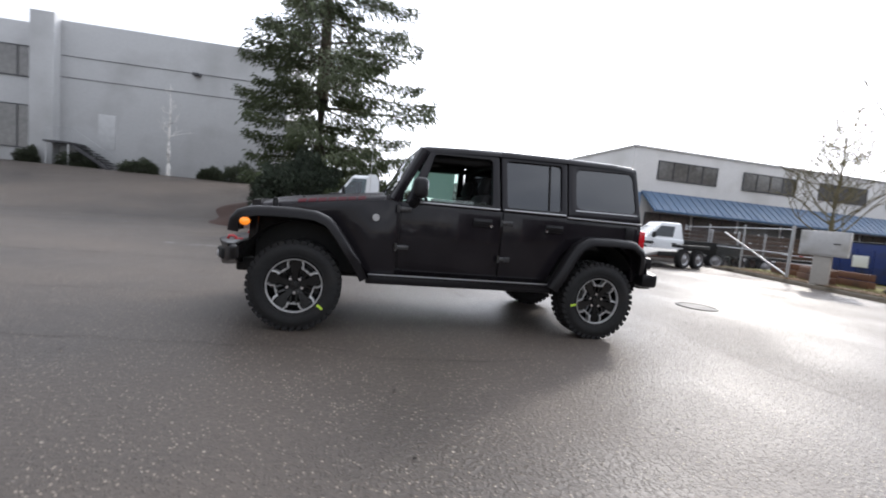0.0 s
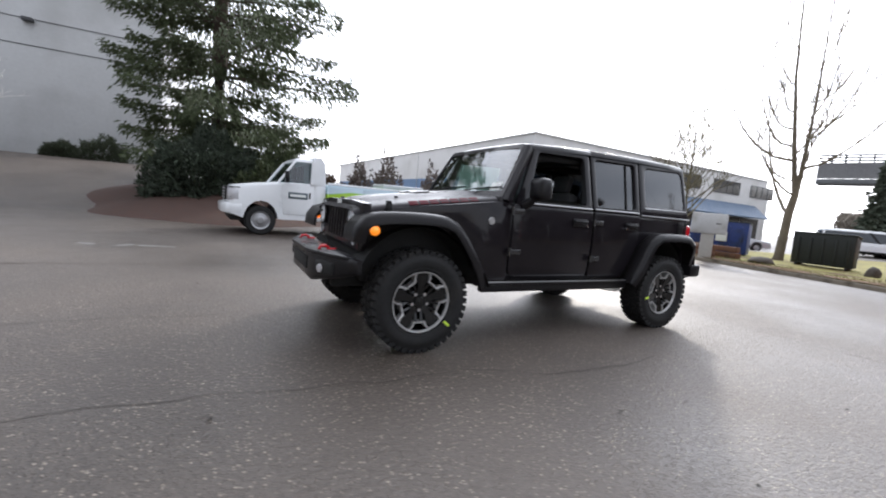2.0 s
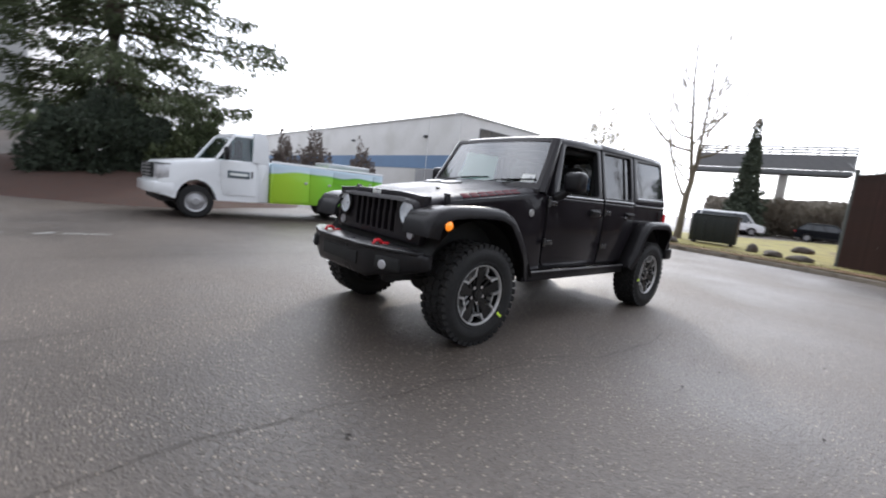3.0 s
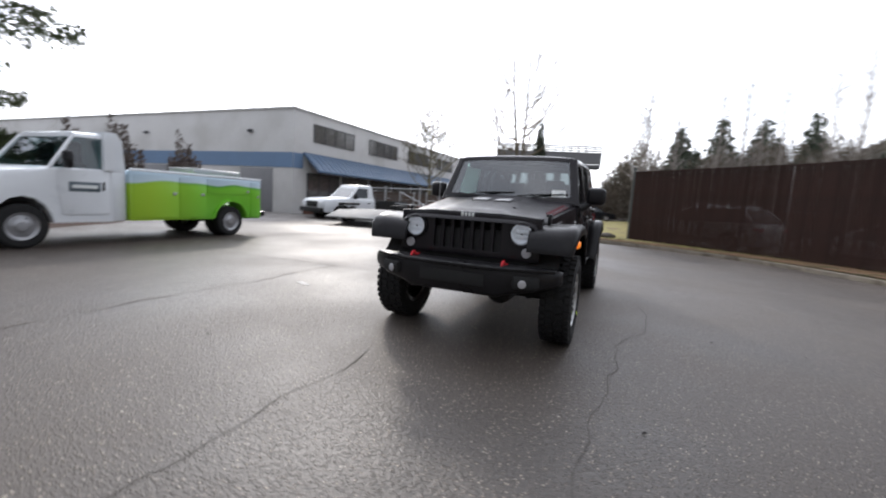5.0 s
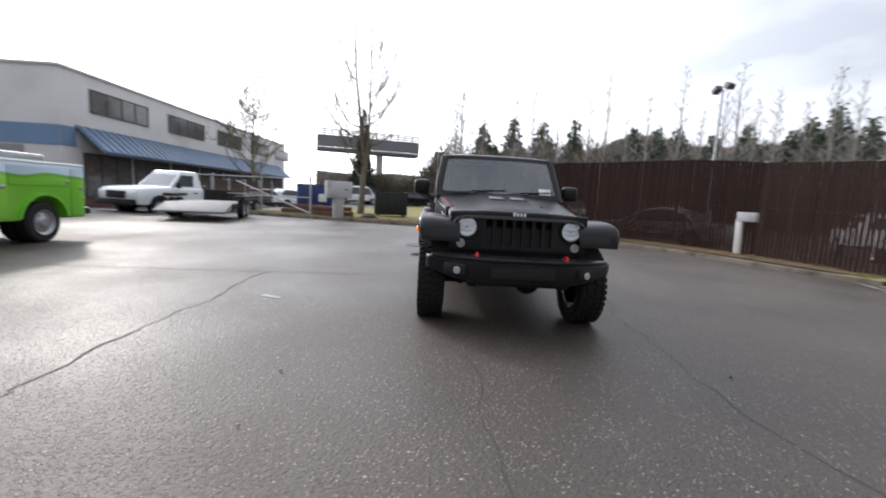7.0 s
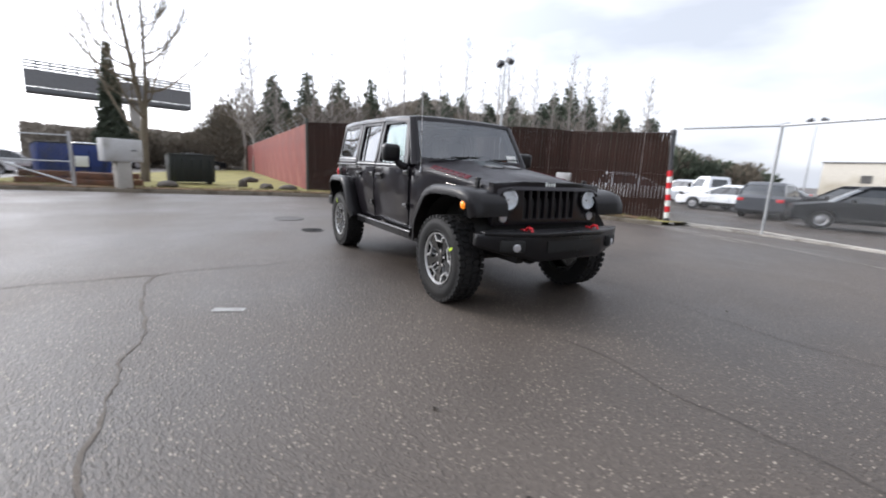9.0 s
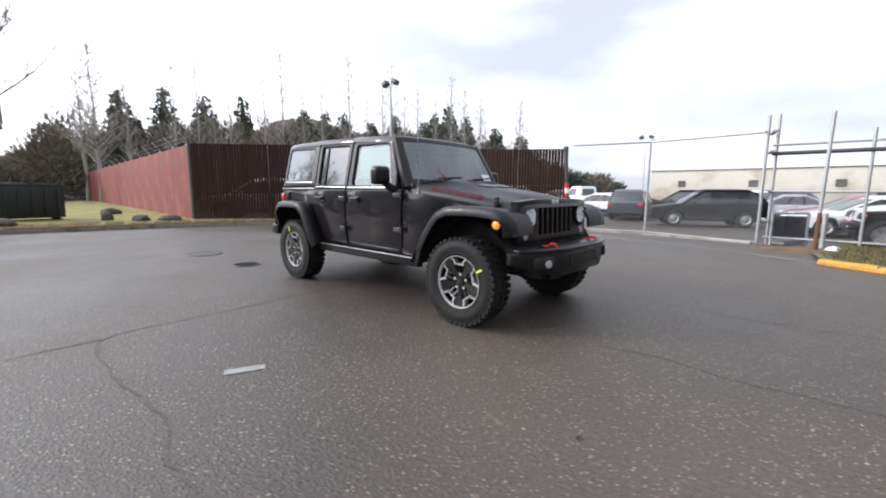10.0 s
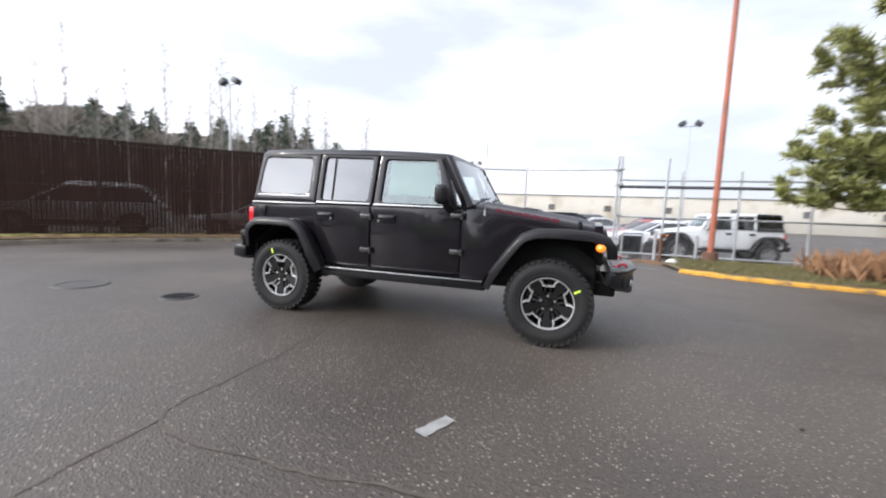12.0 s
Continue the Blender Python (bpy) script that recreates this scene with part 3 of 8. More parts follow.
def cracks():
    runs = [
        [(-3.4, 3.15), (-2.3, 3.2), (-1.3, 3.12), (-0.4, 3.2), (0.35, 3.12), (0.45, 2.4), (0.52, 1.65), (0.6, 0.9)],
        [(0.35, 3.12), (0.3, 4.0), (0.2, 5.0), (0.16, 5.85), (0.1, 7.0)],
        [(-3.4, 3.15), (-5.5, 3.1), (-8.0, 3.0)],
        [(0.5, -1.5), (-0.1, -1.58), (-0.8, -1.5), (-1.3, -1.28), (-1.9, -1.3), (-2.6, -1.2), (-3.4, -1.15), (-4.4, -1.3)],
        [(-2.6, 0.5), (-3.1, 0.44), (-3.6, 0.5), (-4.2, 0.44), (-5.0, 0.5)],
        [(2.95, 0.6), (3.0, -0.1), (2.8, -0.9), (2.75, -1.7), (2.8, -2.7), (2.7, -4.5), (2.75, -6.5)],
    ]
    for number, run in enumerate(runs):
        pts = dense([(x, y, 0) for x, y in run], 0.09)
        if number < 3:
            pts = dense(pts, 0.04)
        b = bmesh.new()
        left, right = [], []
        for i, p in enumerate(pts):
            a, c = Vector(pts[max(0, i - 1)]), Vector(pts[min(len(pts) - 1, i + 1)])
            d = (c - a).normalized()
            n = Vector((-d.y, d.x, 0))
            q = Vector(p) + n * 0.05 * noise.noise(Vector(p) * 3.1) + n * 0.02 * noise.noise(Vector(p) * 12)
            w = (0.004 if number < 3 else 0.0026) + (0.015 if number < 3 else 0.0042) * abs(noise.noise(Vector(p) * 2.3 + Vector((7, 0, 0))))
            z = ground_z(q.x, q.y) + 0.004
            wl2 = w * (1 + 0.6 * noise.noise(Vector(p) * 21))
            wr2 = w * (1 + 0.6 * noise.noise(Vector(p) * 23 + Vector((3, 1, 0))))
            left.append((q.x + n.x * wl2, q.y + n.y * wl2, z))
            right.append((q.x - n.x * wr2, q.y - n.y * wr2, z))
        loft(b, [left, right])
        tagged(part("crack", b, SEAM if number < 3 else CRACK, smooth=0), "dark jagged crack in the asphalt", "crack", "cracks in the asphalt", "structure")


cracks()

ROAD_WHITE = mat("worn_road_paint", (0.27, 0.27, 0.26), 0.6, vary=0.25, scale=20, dirt=(0.22, 0.21, 0.20), dirt_scale=9)


def ragged_strip(name, a, b, w, label, category, group=""):
    bmx = bmesh.new()
    a, b = Vector((*a, 0)), Vector((*b, 0))
    d = (b - a).normalized()
    n = Vector((-d.y, d.x, 0))
    k = 9
    l, r = [], []
    for i in range(k):
        p = a.lerp(b, i / (k - 1))
        l.append((p.x + n.x * w / 2 * random.uniform(0.7, 1.1), p.y + n.y * w / 2 * random.uniform(0.7, 1.1), ground_z(p.x, p.y) + 0.005))
        r.append((p.x - n.x * w / 2 * random.uniform(0.7, 1.1), p.y - n.y * w / 2 * random.uniform(0.7, 1.1), ground_z(p.x, p.y) + 0.005))
    loft(bmx, [l, r])
    return tagged(part(name, bmx, ROAD_WHITE, smooth=0), label, category, group, "structure")


ragged_strip("road_mark", (-4.85, 5.2), (-4.6, 5.1), 0.09, "worn white paint dash on the asphalt", "road marking", "paint dashes on the lot")
ragged_strip("road_mark", (-4.3, 4.98), (-4.08, 5.15), 0.09, "worn white paint dash on the asphalt", "road marking", "paint dashes on the lot")
ragged_strip("road_mark", (-4.0, 5.04), (-3.72, 5.0), 0.08, "worn white paint dash on the asphalt", "road marking", "paint dashes on the lot")
ragged_strip("road_mark", (-3.7, 5.0), (-3.45, 4.95), 0.07, "worn white paint dash on the asphalt", "road marking", "paint dashes on the lot")
ragged_strip("road_mark", (-1.0, 2.69), (-1.1, 2.46), 0.09, "short worn white paint dash on the asphalt", "road marking")


def manhole(x, y, r, grate):
    b = bmesh.new()
    lathe(b, [(0.0, 0.012), (r * 0.86, 0.012), (r * 0.88, 0.006), (r * 0.9, 0.016), (r, 0.014), (r * 1.04, 0.0)], 28, "z")
    t = thing("storm_drain" if grate else "manhole_cover", "round cast iron drain grate set in asphalt" if grate else "round worn iron manhole cover in asphalt", "drain cover", at=pose(x, y, ground_z(x, y)))
    part("frame", b, mat("cast_iron", (0.045, 0.041, 0.038), 0.62, vary=0.3, bump=0.4), t)
    if not grate:
        return
    b = bmesh.new()
    for i in range(-3, 4):
        half = math.sqrt(max(0.0, (r * 0.8) ** 2 - (i * r * 0.22) ** 2))
        box(b, (i * r * 0.22, 0, 0.014), (r * 0.09, 2 * half, 0.012))
    part("grate", b, mat("drain_slots", (0.012, 0.012, 0.012), 0.8), t)


manhole(2.95, 0.97, 0.21, True)
manhole(4.65, 1.05, 0.30, False)


def unseen_west_wall():
    """Unseen plain tilt-up wall, added behind the walk to close the lot and darken reflections."""
    concrete = mat("grey_tilt_up_concrete", (0.20, 0.195, 0.19), 0.85, vary=0.2, scale=0.8, bump=0.2, bump_scale=30, dirt=(0.12, 0.115, 0.11), dirt_scale=0.5)
    b = bmesh.new()
    box(b, (-24.2, -4.0, 3.4), (0.4, 40.0, 8.4), 0.02)
    tagged(part("unseen_wall", b, concrete, smooth=0), "unseen grey concrete wall added to darken reflections from the west", "wall", kind="structure")


unseen_west_wall()

# ---- the four-door off-roader ----
def skin(bm, loops, side, yfun, off=0.0, thick=0.03, bevel=0.006, cuts=()):
    """A body panel: an outline of (x, z), or an outline and a hole of as many points, laid on the body's side."""
    if len(loops) == 1:
        vs = [bm.verts.new((x, 0, z)) for x, z in loops[0]]
        faces = [bm.faces.new(vs)]
    else:
        a, b = ([bm.verts.new((x, 0, z)) for x, z in lp] for lp in loops)
        k = len(a)
        faces = [bm.faces.new((a[i], a[(i + 1) % k], b[(i + 1) % k], b[i])) for i in range(k)]
    for f in faces:
        f.normal_update()
        if f.normal.y > 0:
            f.normal_flip()
    back = bmesh.ops.extrude_face_region(bm, geom=faces)
    moved = [g for g in back["geom"] if isinstance(g, bmesh.types.BMVert)]
    for v in moved:
        v.co.y -= thick
    bmesh.ops.recalc_face_normals(bm, faces=bm.faces)
    if bevel:
        es = [e for e in bm.edges if len(e.link_faces) == 2 and e.calc_face_angle(0) > radians(60) and all(v.co.y < -thick * 0.5 for v in e.verts)]
        bmesh.ops.bevel(bm, geom=es, offset=bevel, segments=2, profile=0.5, affect="EDGES")
    for z in cuts:
        bmesh.ops.bisect_plane(bm, geom=bm.verts[:] + bm.edges[:] + bm.faces[:], plane_co=(0, 0, z), plane_no=(0, 0, 1))
    for v in bm.verts:
        v.co.y = side * (yfun(v.co.x, v.co.z) + off - thick - v.co.y)
    return bm


def body_y(x, z):
    """Half the body's width: nearly upright below the belt, leaning in above."""
    low = 0.782 - 0.03 * ((z - 0.95) / 0.4) ** 2
    return low if z < 1.2 else 0.770 - 0.19 * (z - 1.2)


CUTS = (0.68, 0.8, 0.92, 1.04, 1.14)


def make_wheel_mesh_parts(parent, m, face, sides=44, rims=(RIM_SILVER, RIM_BLACK), mark=None, phase=0.25):
    """Tyre with blocks, rim with five pocketed spokes; face: -1 or 1, the side that shows."""
    R = 0.394
    tyre = bmesh.new()
    half = [(0.242, 0.105), (0.250, 0.119), (0.262, 0.123), (0.266, 0.1205), (0.284, 0.1285), (0.312, 0.131), (0.334, 0.1295), (0.338, 0.1270), (0.356, 0.1235), (0.372, 0.115), (0.379, 0.10), (0.381, 0.05)]
    prof = [(r, -h) for r, h in half] + [(r, h) for r, h in half[::-1]]
    lathe(tyre, prof, sides, "y")
    tread = bmesh.new()
    for i in range(40):
        a = 2 * math.pi * i / 40
        for y, wy, wx, da in ((-0.101, 0.043, 0.040, 0.0), (0.101, 0.043, 0.040, 0.08), (-0.04, 0.055, 0.040, 0.06), (0.04, 0.055, 0.040, 0.02)):
            tilt = 0.0 if abs(y) > 0.08 else (0.35 if i % 2 else -0.35)
            rot = Matrix.Rotation(-(a + da), 4, "Y") @ Matrix.Translation((R - 0.010, y, 0)) @ Matrix.Rotation(tilt, 4, "X")
            r = bmesh.ops.create_cube(tread, size=1.0)
            bmesh.ops.scale(tread, vec=(0.026, wy, wx), verts=r["verts"])
            bmesh.ops.transform(tread, matrix=rot, verts=r["verts"])
        for y in (-0.118, 0.118):
            rot = Matrix.Rotation(-(a + 0.03), 4, "Y") @ Matrix.Translation((R - 0.026, y, 0))
            r = bmesh.ops.create_cube(tread, size=1.0)
            bmesh.ops.scale(tread, vec=(0.020, 0.008, 0.030), verts=r["verts"])
            bmesh.ops.transform(tread, matrix=rot, verts=r["verts"])
    wheel = new("wheel")
    wheel.parent = parent
    wheel.matrix_basis = m
    part("tyre", tyre, RUBBER, wheel)
    tagged(part("tread", tread, RUBBER, wheel), kind="stuff")
    f, k = face, 1.10
    rim = bmesh.new()
    lathe(rim, [(0.222 * k, f * 0.108), (0.216 * k, f * 0.114), (0.206 * k, f * 0.106), (0.2 * k, f * 0.09), (0.192 * k, f * 0.02), (0.19 * k, -f * 0.1), (0.222 * k, -f * 0.11)], sides, "y")
    lathe(rim, [(0.19 * k, -f * 0.02), (0.02, -f * 0.02)], sides, "y")
    part("rim", rim, rims[1], wheel)
    ring = bmesh.new()
    lathe(ring, [(0.2165 * k, f * 0.108), (0.215 * k, f * 0.1165), (0.2085 * k, f * 0.1155), (0.2035 * k, f * 0.106), (0.201 * k, f * 0.085)], sides, "y")
    for i in range(5):
        a = 2 * math.pi * (i + phase) / 5
        # open-topped silver frame of each pocket, its sides stepped like a keyhole
        outer = [(-0.080, 0.200), (-0.076, 0.182), (-0.056, 0.166), (-0.048, 0.138), (0.048, 0.138), (0.056, 0.166), (0.076, 0.182), (0.080, 0.200)]
        inner = [(-0.066, 0.200), (-0.063, 0.188), (-0.044, 0.173), (-0.036, 0.151), (0.036, 0.151), (0.044, 0.173), (0.063, 0.188), (0.066, 0.200)]
        vs = {}
        for key, loop, yy in (("ot", outer, f * 0.108), ("it", inner, f * 0.106), ("ob", outer, f * 0.05), ("ib", inner, f * 0.05)):
            vs[key] = [ring.verts.new((k * (r * math.cos(a) - s * math.sin(a)), yy if r > 0.16 else yy - f * 0.008, k * (r * math.sin(a) + s * math.cos(a)))) for s, r in loop]
        for j in range(7):
            ring.faces.new((vs["ot"][j], vs["ot"][j + 1], vs["it"][j + 1], vs["it"][j]))
            ring.faces.new((vs["ot"][j], vs["ob"][j], vs["ob"][j + 1], vs["ot"][j + 1]))
            ring.faces.new((vs["it"][j], vs["it"][j + 1], vs["ib"][j + 1], vs["ib"][j]))
    part("rim_ring", ring, rims[0], wheel, "machined silver rim edge with pockets")
    for i in range(5):
        sp = bmesh.new()
        a = 2 * math.pi * (i + phase + 0.5) / 5
        loop = [(0.03, -0.022), (0.110, -0.024), (0.150, -0.040), (0.198, -0.036), (0.198, 0.036), (0.150, 0.040), (0.110, 0.024), (0.03, 0.022)]
        top = [sp.verts.new((k * (r * math.cos(a) - s * math.sin(a)), f * (0.062 + 0.038 * min(1, r / 0.16)), k * (r * math.sin(a) + s * math.cos(a)))) for r, s in loop]
        bot = [sp.verts.new((k * (r * math.cos(a) - s * math.sin(a)), 0.0, k * (r * math.sin(a) + s * math.cos(a)))) for r, s in loop]
        sp.faces.new(top)
        for j in range(8):
            sp.faces.new((top[j], bot[j], bot[(j + 1) % 8], top[(j + 1) % 8]))
        a = 2 * math.pi * (i + phase) / 5
        for s in (-0.022, 0.022):
            tube(sp, [(k * (r * math.cos(a) - s * math.sin(a)), f * yy, k * (r * math.sin(a) + s * math.cos(a))) for r, yy in ((0.05, 0.05), (0.150, 0.090))], 0.013, 5)
        part("spoke", sp, rims[1], wheel)
    sp = bmesh.new()
    lathe(sp, [(0.092, 0), (0.090, f * 0.050), (0.072, f * 0.058), (0.046, f * 0.060), (0.040, f * 0.086), (0.0, f * 0.090)], 20, "y")
    part("hub", sp, rims[1], wheel)
    for i in range(5):
        a = 2 * math.pi * (i + phase) / 5
        nut = bmesh.new()
        c = Vector((0.066 * math.cos(a), 0, 0.066 * math.sin(a)))
        cyl(nut, c + Vector((0, f * 0.03, 0)), c + Vector((0, f * 0.082, 0)), 0.0185, 0.014, 6)
        part("lug_nut", nut, CHROME, wheel)
    if mark is not None:
        a = radians(mark)
        b = bmesh.new()
        box(b, (0.282, f * 0.1285, 0), (0.060, 0.008, 0.020), 0.002, None)
        bmesh.ops.transform(b, matrix=Matrix.Rotation(-a, 4, "Y"), verts=b.verts)
        part("paint_mark", b, YELLOW_MARK, wheel, "bright yellow-green inspection mark")
    return wheel


def make_wrangler(at, paint, label, detail=True, top=None, rims=(RIM_SILVER, RIM_BLACK), flare_mat=None, quarter=None):
    top = top or paint
    flare_mat = flare_mat or FLARE
    jeep = thing("off_road_car", label, "car", at=at)
    both = (-1, 1)
    # floor, firewall, frame rails
    b = bmesh.new()
    box(b, (0.55, 0, 0.56), (2.75, 1.38, 0.08), 0.02)
    box(b, (-0.70, 0, 0.86), (0.06, 1.4, 0.66), 0.02)
    part("floor_pan", b, DARK, jeep)
    b = bmesh.new()
    for s in both:
        box(b, (0.0, s * 0.42, 0.50), (4.1, 0.09, 0.13), 0.02)
    box(b, (-1.4, 0, 0.74), (0.95, 1.18, 0.5), 0.05)
    box(b, (0.35, 0.1, 0.42), (0.9, 0.5, 0.14), 0.04)
    box(b, (1.78, 0.0, 0.50), (0.45, 0.8, 0.18), 0.05)
    part("chassis", b, DARK, jeep)
    for x in (-1.473, 1.473):
        b = bmesh.new()
        tube(b, [(x, -0.68, 0.4), (x, 0.68, 0.4)], 0.042, 12)
        lathe(b, [(0.0, -0.13), (0.09, -0.11), (0.135, -0.03), (0.135, 0.03), (0.09, 0.11), (0.0, 0.13)], 14, "x", (x, -0.22 if x < 0 else 0.05, 0.4))
        for s in both:
            tube(b, [(x + 0.12, s * 0.47, 0.33), (x + 0.05, s * 0.45, 0.72)], 0.03, 8)
        part("axle", b, DARK, jeep)
    for x, s, mk in ((-1.473, -1, -38), (1.473, -1, 190), (-1.473, 1, 152), (1.473, 1, 72)):
        make_wheel_mesh_parts(jeep, pose(x, s * 0.786, 0.397), s, 44 if detail else 24, rims, mk if detail else None, 0.75 if x < 0 and s < 0 else 0.25)
    # sides below the belt
    for s in both:
        b = bmesh.new()
        skin(b, [rounded([(-0.74, 0.53), (0.93, 0.53), (1.10, 0.86), (1.24, 0.98), (1.72, 0.98), (1.90, 0.86), (1.93, 0.62), (1.985, 0.62), (1.975, 1.21), (-0.74, 1.21)], 0.03)], s, body_y, -0.012, 0.04, 0.006, CUTS)
        part("side_panel", b, paint, jeep)
        # front wing side, between the wheel and the door
        b = bmesh.new()
        skin(b, [rounded([(-1.22, 0.93), (-0.98, 0.70), (-0.86, 0.53), (-0.61, 0.53), (-0.61, 1.215), (-0.75, 1.215), (-1.85, 1.06), (-1.85, 0.98), (-1.35, 0.99)], 0.02)], s, lambda x, z: 0.772 if x > -1.0 else 0.772 - 0.16 * smooth01((-1.0 - x) / 0.75), 0.0, 0.04, 0.006)
        part("front_wing", b, paint, jeep)
        for nm, outline in (
            ("front_door", [(-0.595, 0.56), (0.385, 0.56), (0.385, 1.205), (-0.595, 1.205)]),
            ("rear_door", [(0.41, 0.56), (0.93, 0.56), (1.095, 0.92), (1.095, 1.205), (0.41, 1.205)]),
        ):
            b = bmesh.new()
            rr = [0.10, 0.03, 0.015, 0.015] if nm == "front_door" else [0.03, 0.03, 0.12, 0.015, 0.015]
            skin(b, [rounded(outline, rr, 4)], s, body_y, 0.010, 0.045, 0.008, CUTS)
            door = part(nm, b, paint, jeep)
            # upper frame
            b = bmesh.new()
            if nm == "front_door":
                o = [(-0.56, 1.207), (0.375, 1.207), (0.345, 1.765), (-0.335, 1.745)]
                i = [(-0.425, 1.245), (0.30, 1.25), (0.28, 1.705), (-0.30, 1.69)]
            else:
                o = [(0.40, 1.207), (1.10, 1.207), (1.085, 1.785), (0.37, 1.767)]
                i = [(0.455, 1.255), (1.04, 1.262), (1.03, 1.73), (0.43, 1.712)]
            skin(b, [rounded(o, 0.03), rounded(i, 0.04)], s, body_y, 0.004, 0.05, 0.006)
            part("window_frame", b, paint, door)
            b = bmesh.new()
            lowered = detail and s < 0 and nm == "front_door"
            skin(b, [rounded([(x, z - 0.42 * lowered) for x, z in i], 0.04)], s, lambda x, z: body_y(x, max(z, 1.2)) - 0.02 * lowered, -0.02, 0.004, 0)
            pane = part("window_pane", b, GLASS if nm == "front_door" else GLASS_TINT, door, "" if nm == "front_door" else "dark tinted side window")
            b = bmesh.new()
            skin(b, [rounded([(i[0][0] - 0.01, i[0][1] - 0.022), (i[1][0] + 0.01, i[1][1] - 0.022), (i[1][0] + 0.01, i[1][1]), (i[0][0] - 0.01, i[0][1])], 0.005)], s, body_y, 0.008, 0.01, 0.003)
            part("window_seal", b, RUBBER, door)
            if nm == "rear_door":
                b = bmesh.new()
                box(b, (0.905, s * body_y(0, 1.49) - s * 0.014, 1.49), (0.016, 0.012, 0.46), 0.003, Matrix.Rotation(s * 0.187, 4, "X"))
                part("window_divider", b, RUBBER, door)
            elif detail and s > 0:
                b = bmesh.new()
                skin(b, [rounded([(-0.33, 1.33), (0.24, 1.33), (0.23, 1.675), (-0.275, 1.665)], 0.004)], s, body_y, -0.036, 0.002, 0)
                part("paper_sheet", b, PAPER, pane, "white paper sheet taped inside the window")
            # handle in its dished plate
            hx = 0.20 if nm == "front_door" else 0.955
            b = bmesh.new()
            box(b, (hx, s * 0.800, 1.085), (0.19, 0.014, 0.075), 0.006)
            box(b, (hx, s * 0.816, 1.095), (0.17, 0.02, 0.028), 0.008)
            part("door_handle", b, PLASTIC, door)
            b = bmesh.new()
            cyl(b, (hx + 0.085 * (1 if nm == "front_door" else -1), s * 0.798, 1.06), (hx + 0.085 * (1 if nm == "front_door" else -1), s * 0.816, 1.06), 0.016, 0.014, 14)
            part("lock", b, CHROME, door)
            # outside hinges
            x0 = -0.615 if nm == "front_door" else 0.392
            for z in ((1.145, 0.79) if nm == "front_door" else (1.10, 0.745)):
                b = bmesh.new()
                box(b, (x0 + 0.05, s * 0.805, z), (0.13, 0.018, 0.045), 0.006)
                cyl(b, (x0 - 0.005, s * 0.808, z - 0.035), (x0 - 0.005, s * 0.808, z + 0.035), 0.014, None, 10)
                part("hinge", b, HINGE if detail else paint, door)
        # quarter of the hard top behind the doors
        b = bmesh.new()
        o = [(1.115, 1.225), (1.965, 1.225), (1.905, 1.80), (1.10, 1.785)]
        i = [(1.205, 1.315), (1.905, 1.325), (1.855, 1.735), (1.195, 1.715)]
        skin(b, [rounded(o, 0.03), rounded(i, 0.06)], s, body_y, 0.006, 0.05, 0.008)
        part("hardtop_side", b, quarter or top, jeep)
        b = bmesh.new()
        skin(b, [rounded(i, 0.06)], s, body_y, -0.004, 0.004, 0)
        part("quarter_window", b, GLASS_TINT, jeep, "dark tinted fixed side window")
        b = bmesh.new()
        skin(b, [rounded([(1.19, 1.288), (1.915, 1.296), (1.915, 1.308), (1.19, 1.30)], 0.003)], s, body_y, 0.012, 0.012, 0.003)
        part("window_trim", b, STEEL, jeep)
        # a ledge where the top sits on the tub, steel standing in for its sky glare
        b = bmesh.new()
        box(b, (1.53, s * 0.776, 1.214), (0.87, 0.03, 0.014), 0.004)
        part("belt_highlight", b, STEEL, jeep)
        # rounded sills under the door glass, steel in place of sky glare, and a lip along the hood's lower edge
        for x0, x1, z0 in ((-0.50, 0.37, 1.222), (0.42, 1.08, 1.230)):
            b = bmesh.new()
            tube(b, [(x0, s * (body_y(0, z0) + 0.006), z0), (x0 + 0.03, s * (body_y(0, z0) + 0.011), z0), (x1 - 0.03, s * (body_y(0, z0) + 0.011), z0 + 0.004), (x1, s * (body_y(0, z0) + 0.006), z0 + 0.004)], 0.0085, 8)
            part("sill_highlight", b, STEEL, jeep)
        b = bmesh.new()
        tube(b, [(x, s * (0.630 + 0.118 * (x + 1.90) / 1.18), 0.978 + 0.165 * (x + 1.90) / 1.18) for x in np.linspace(-1.86, -0.66, 9)], 0.010, 8)
        part("hood_lip", b, paint, jeep)
        # windscreen pillar
        b = bmesh.new()
        lo, hi = Vector((-0.665, s * 0.745, 1.215)), Vector((-0.400, s * 0.652, 1.722))
        prism(b, rounded([(-0.05, -0.045), (0.04, -0.045), (0.04, 0.038), (-0.05, 0.038)], 0.02), "z", 0, (hi - lo).length)
        bmesh.ops.transform(b, matrix=Matrix.Translation(lo) @ (hi - lo).to_track_quat("Z", "X").to_matrix().to_4x4() @ Matrix.Rotation(radians(90), 4, "Z"), verts=b.verts)
        part("windscreen_pillar", b, paint, jeep)
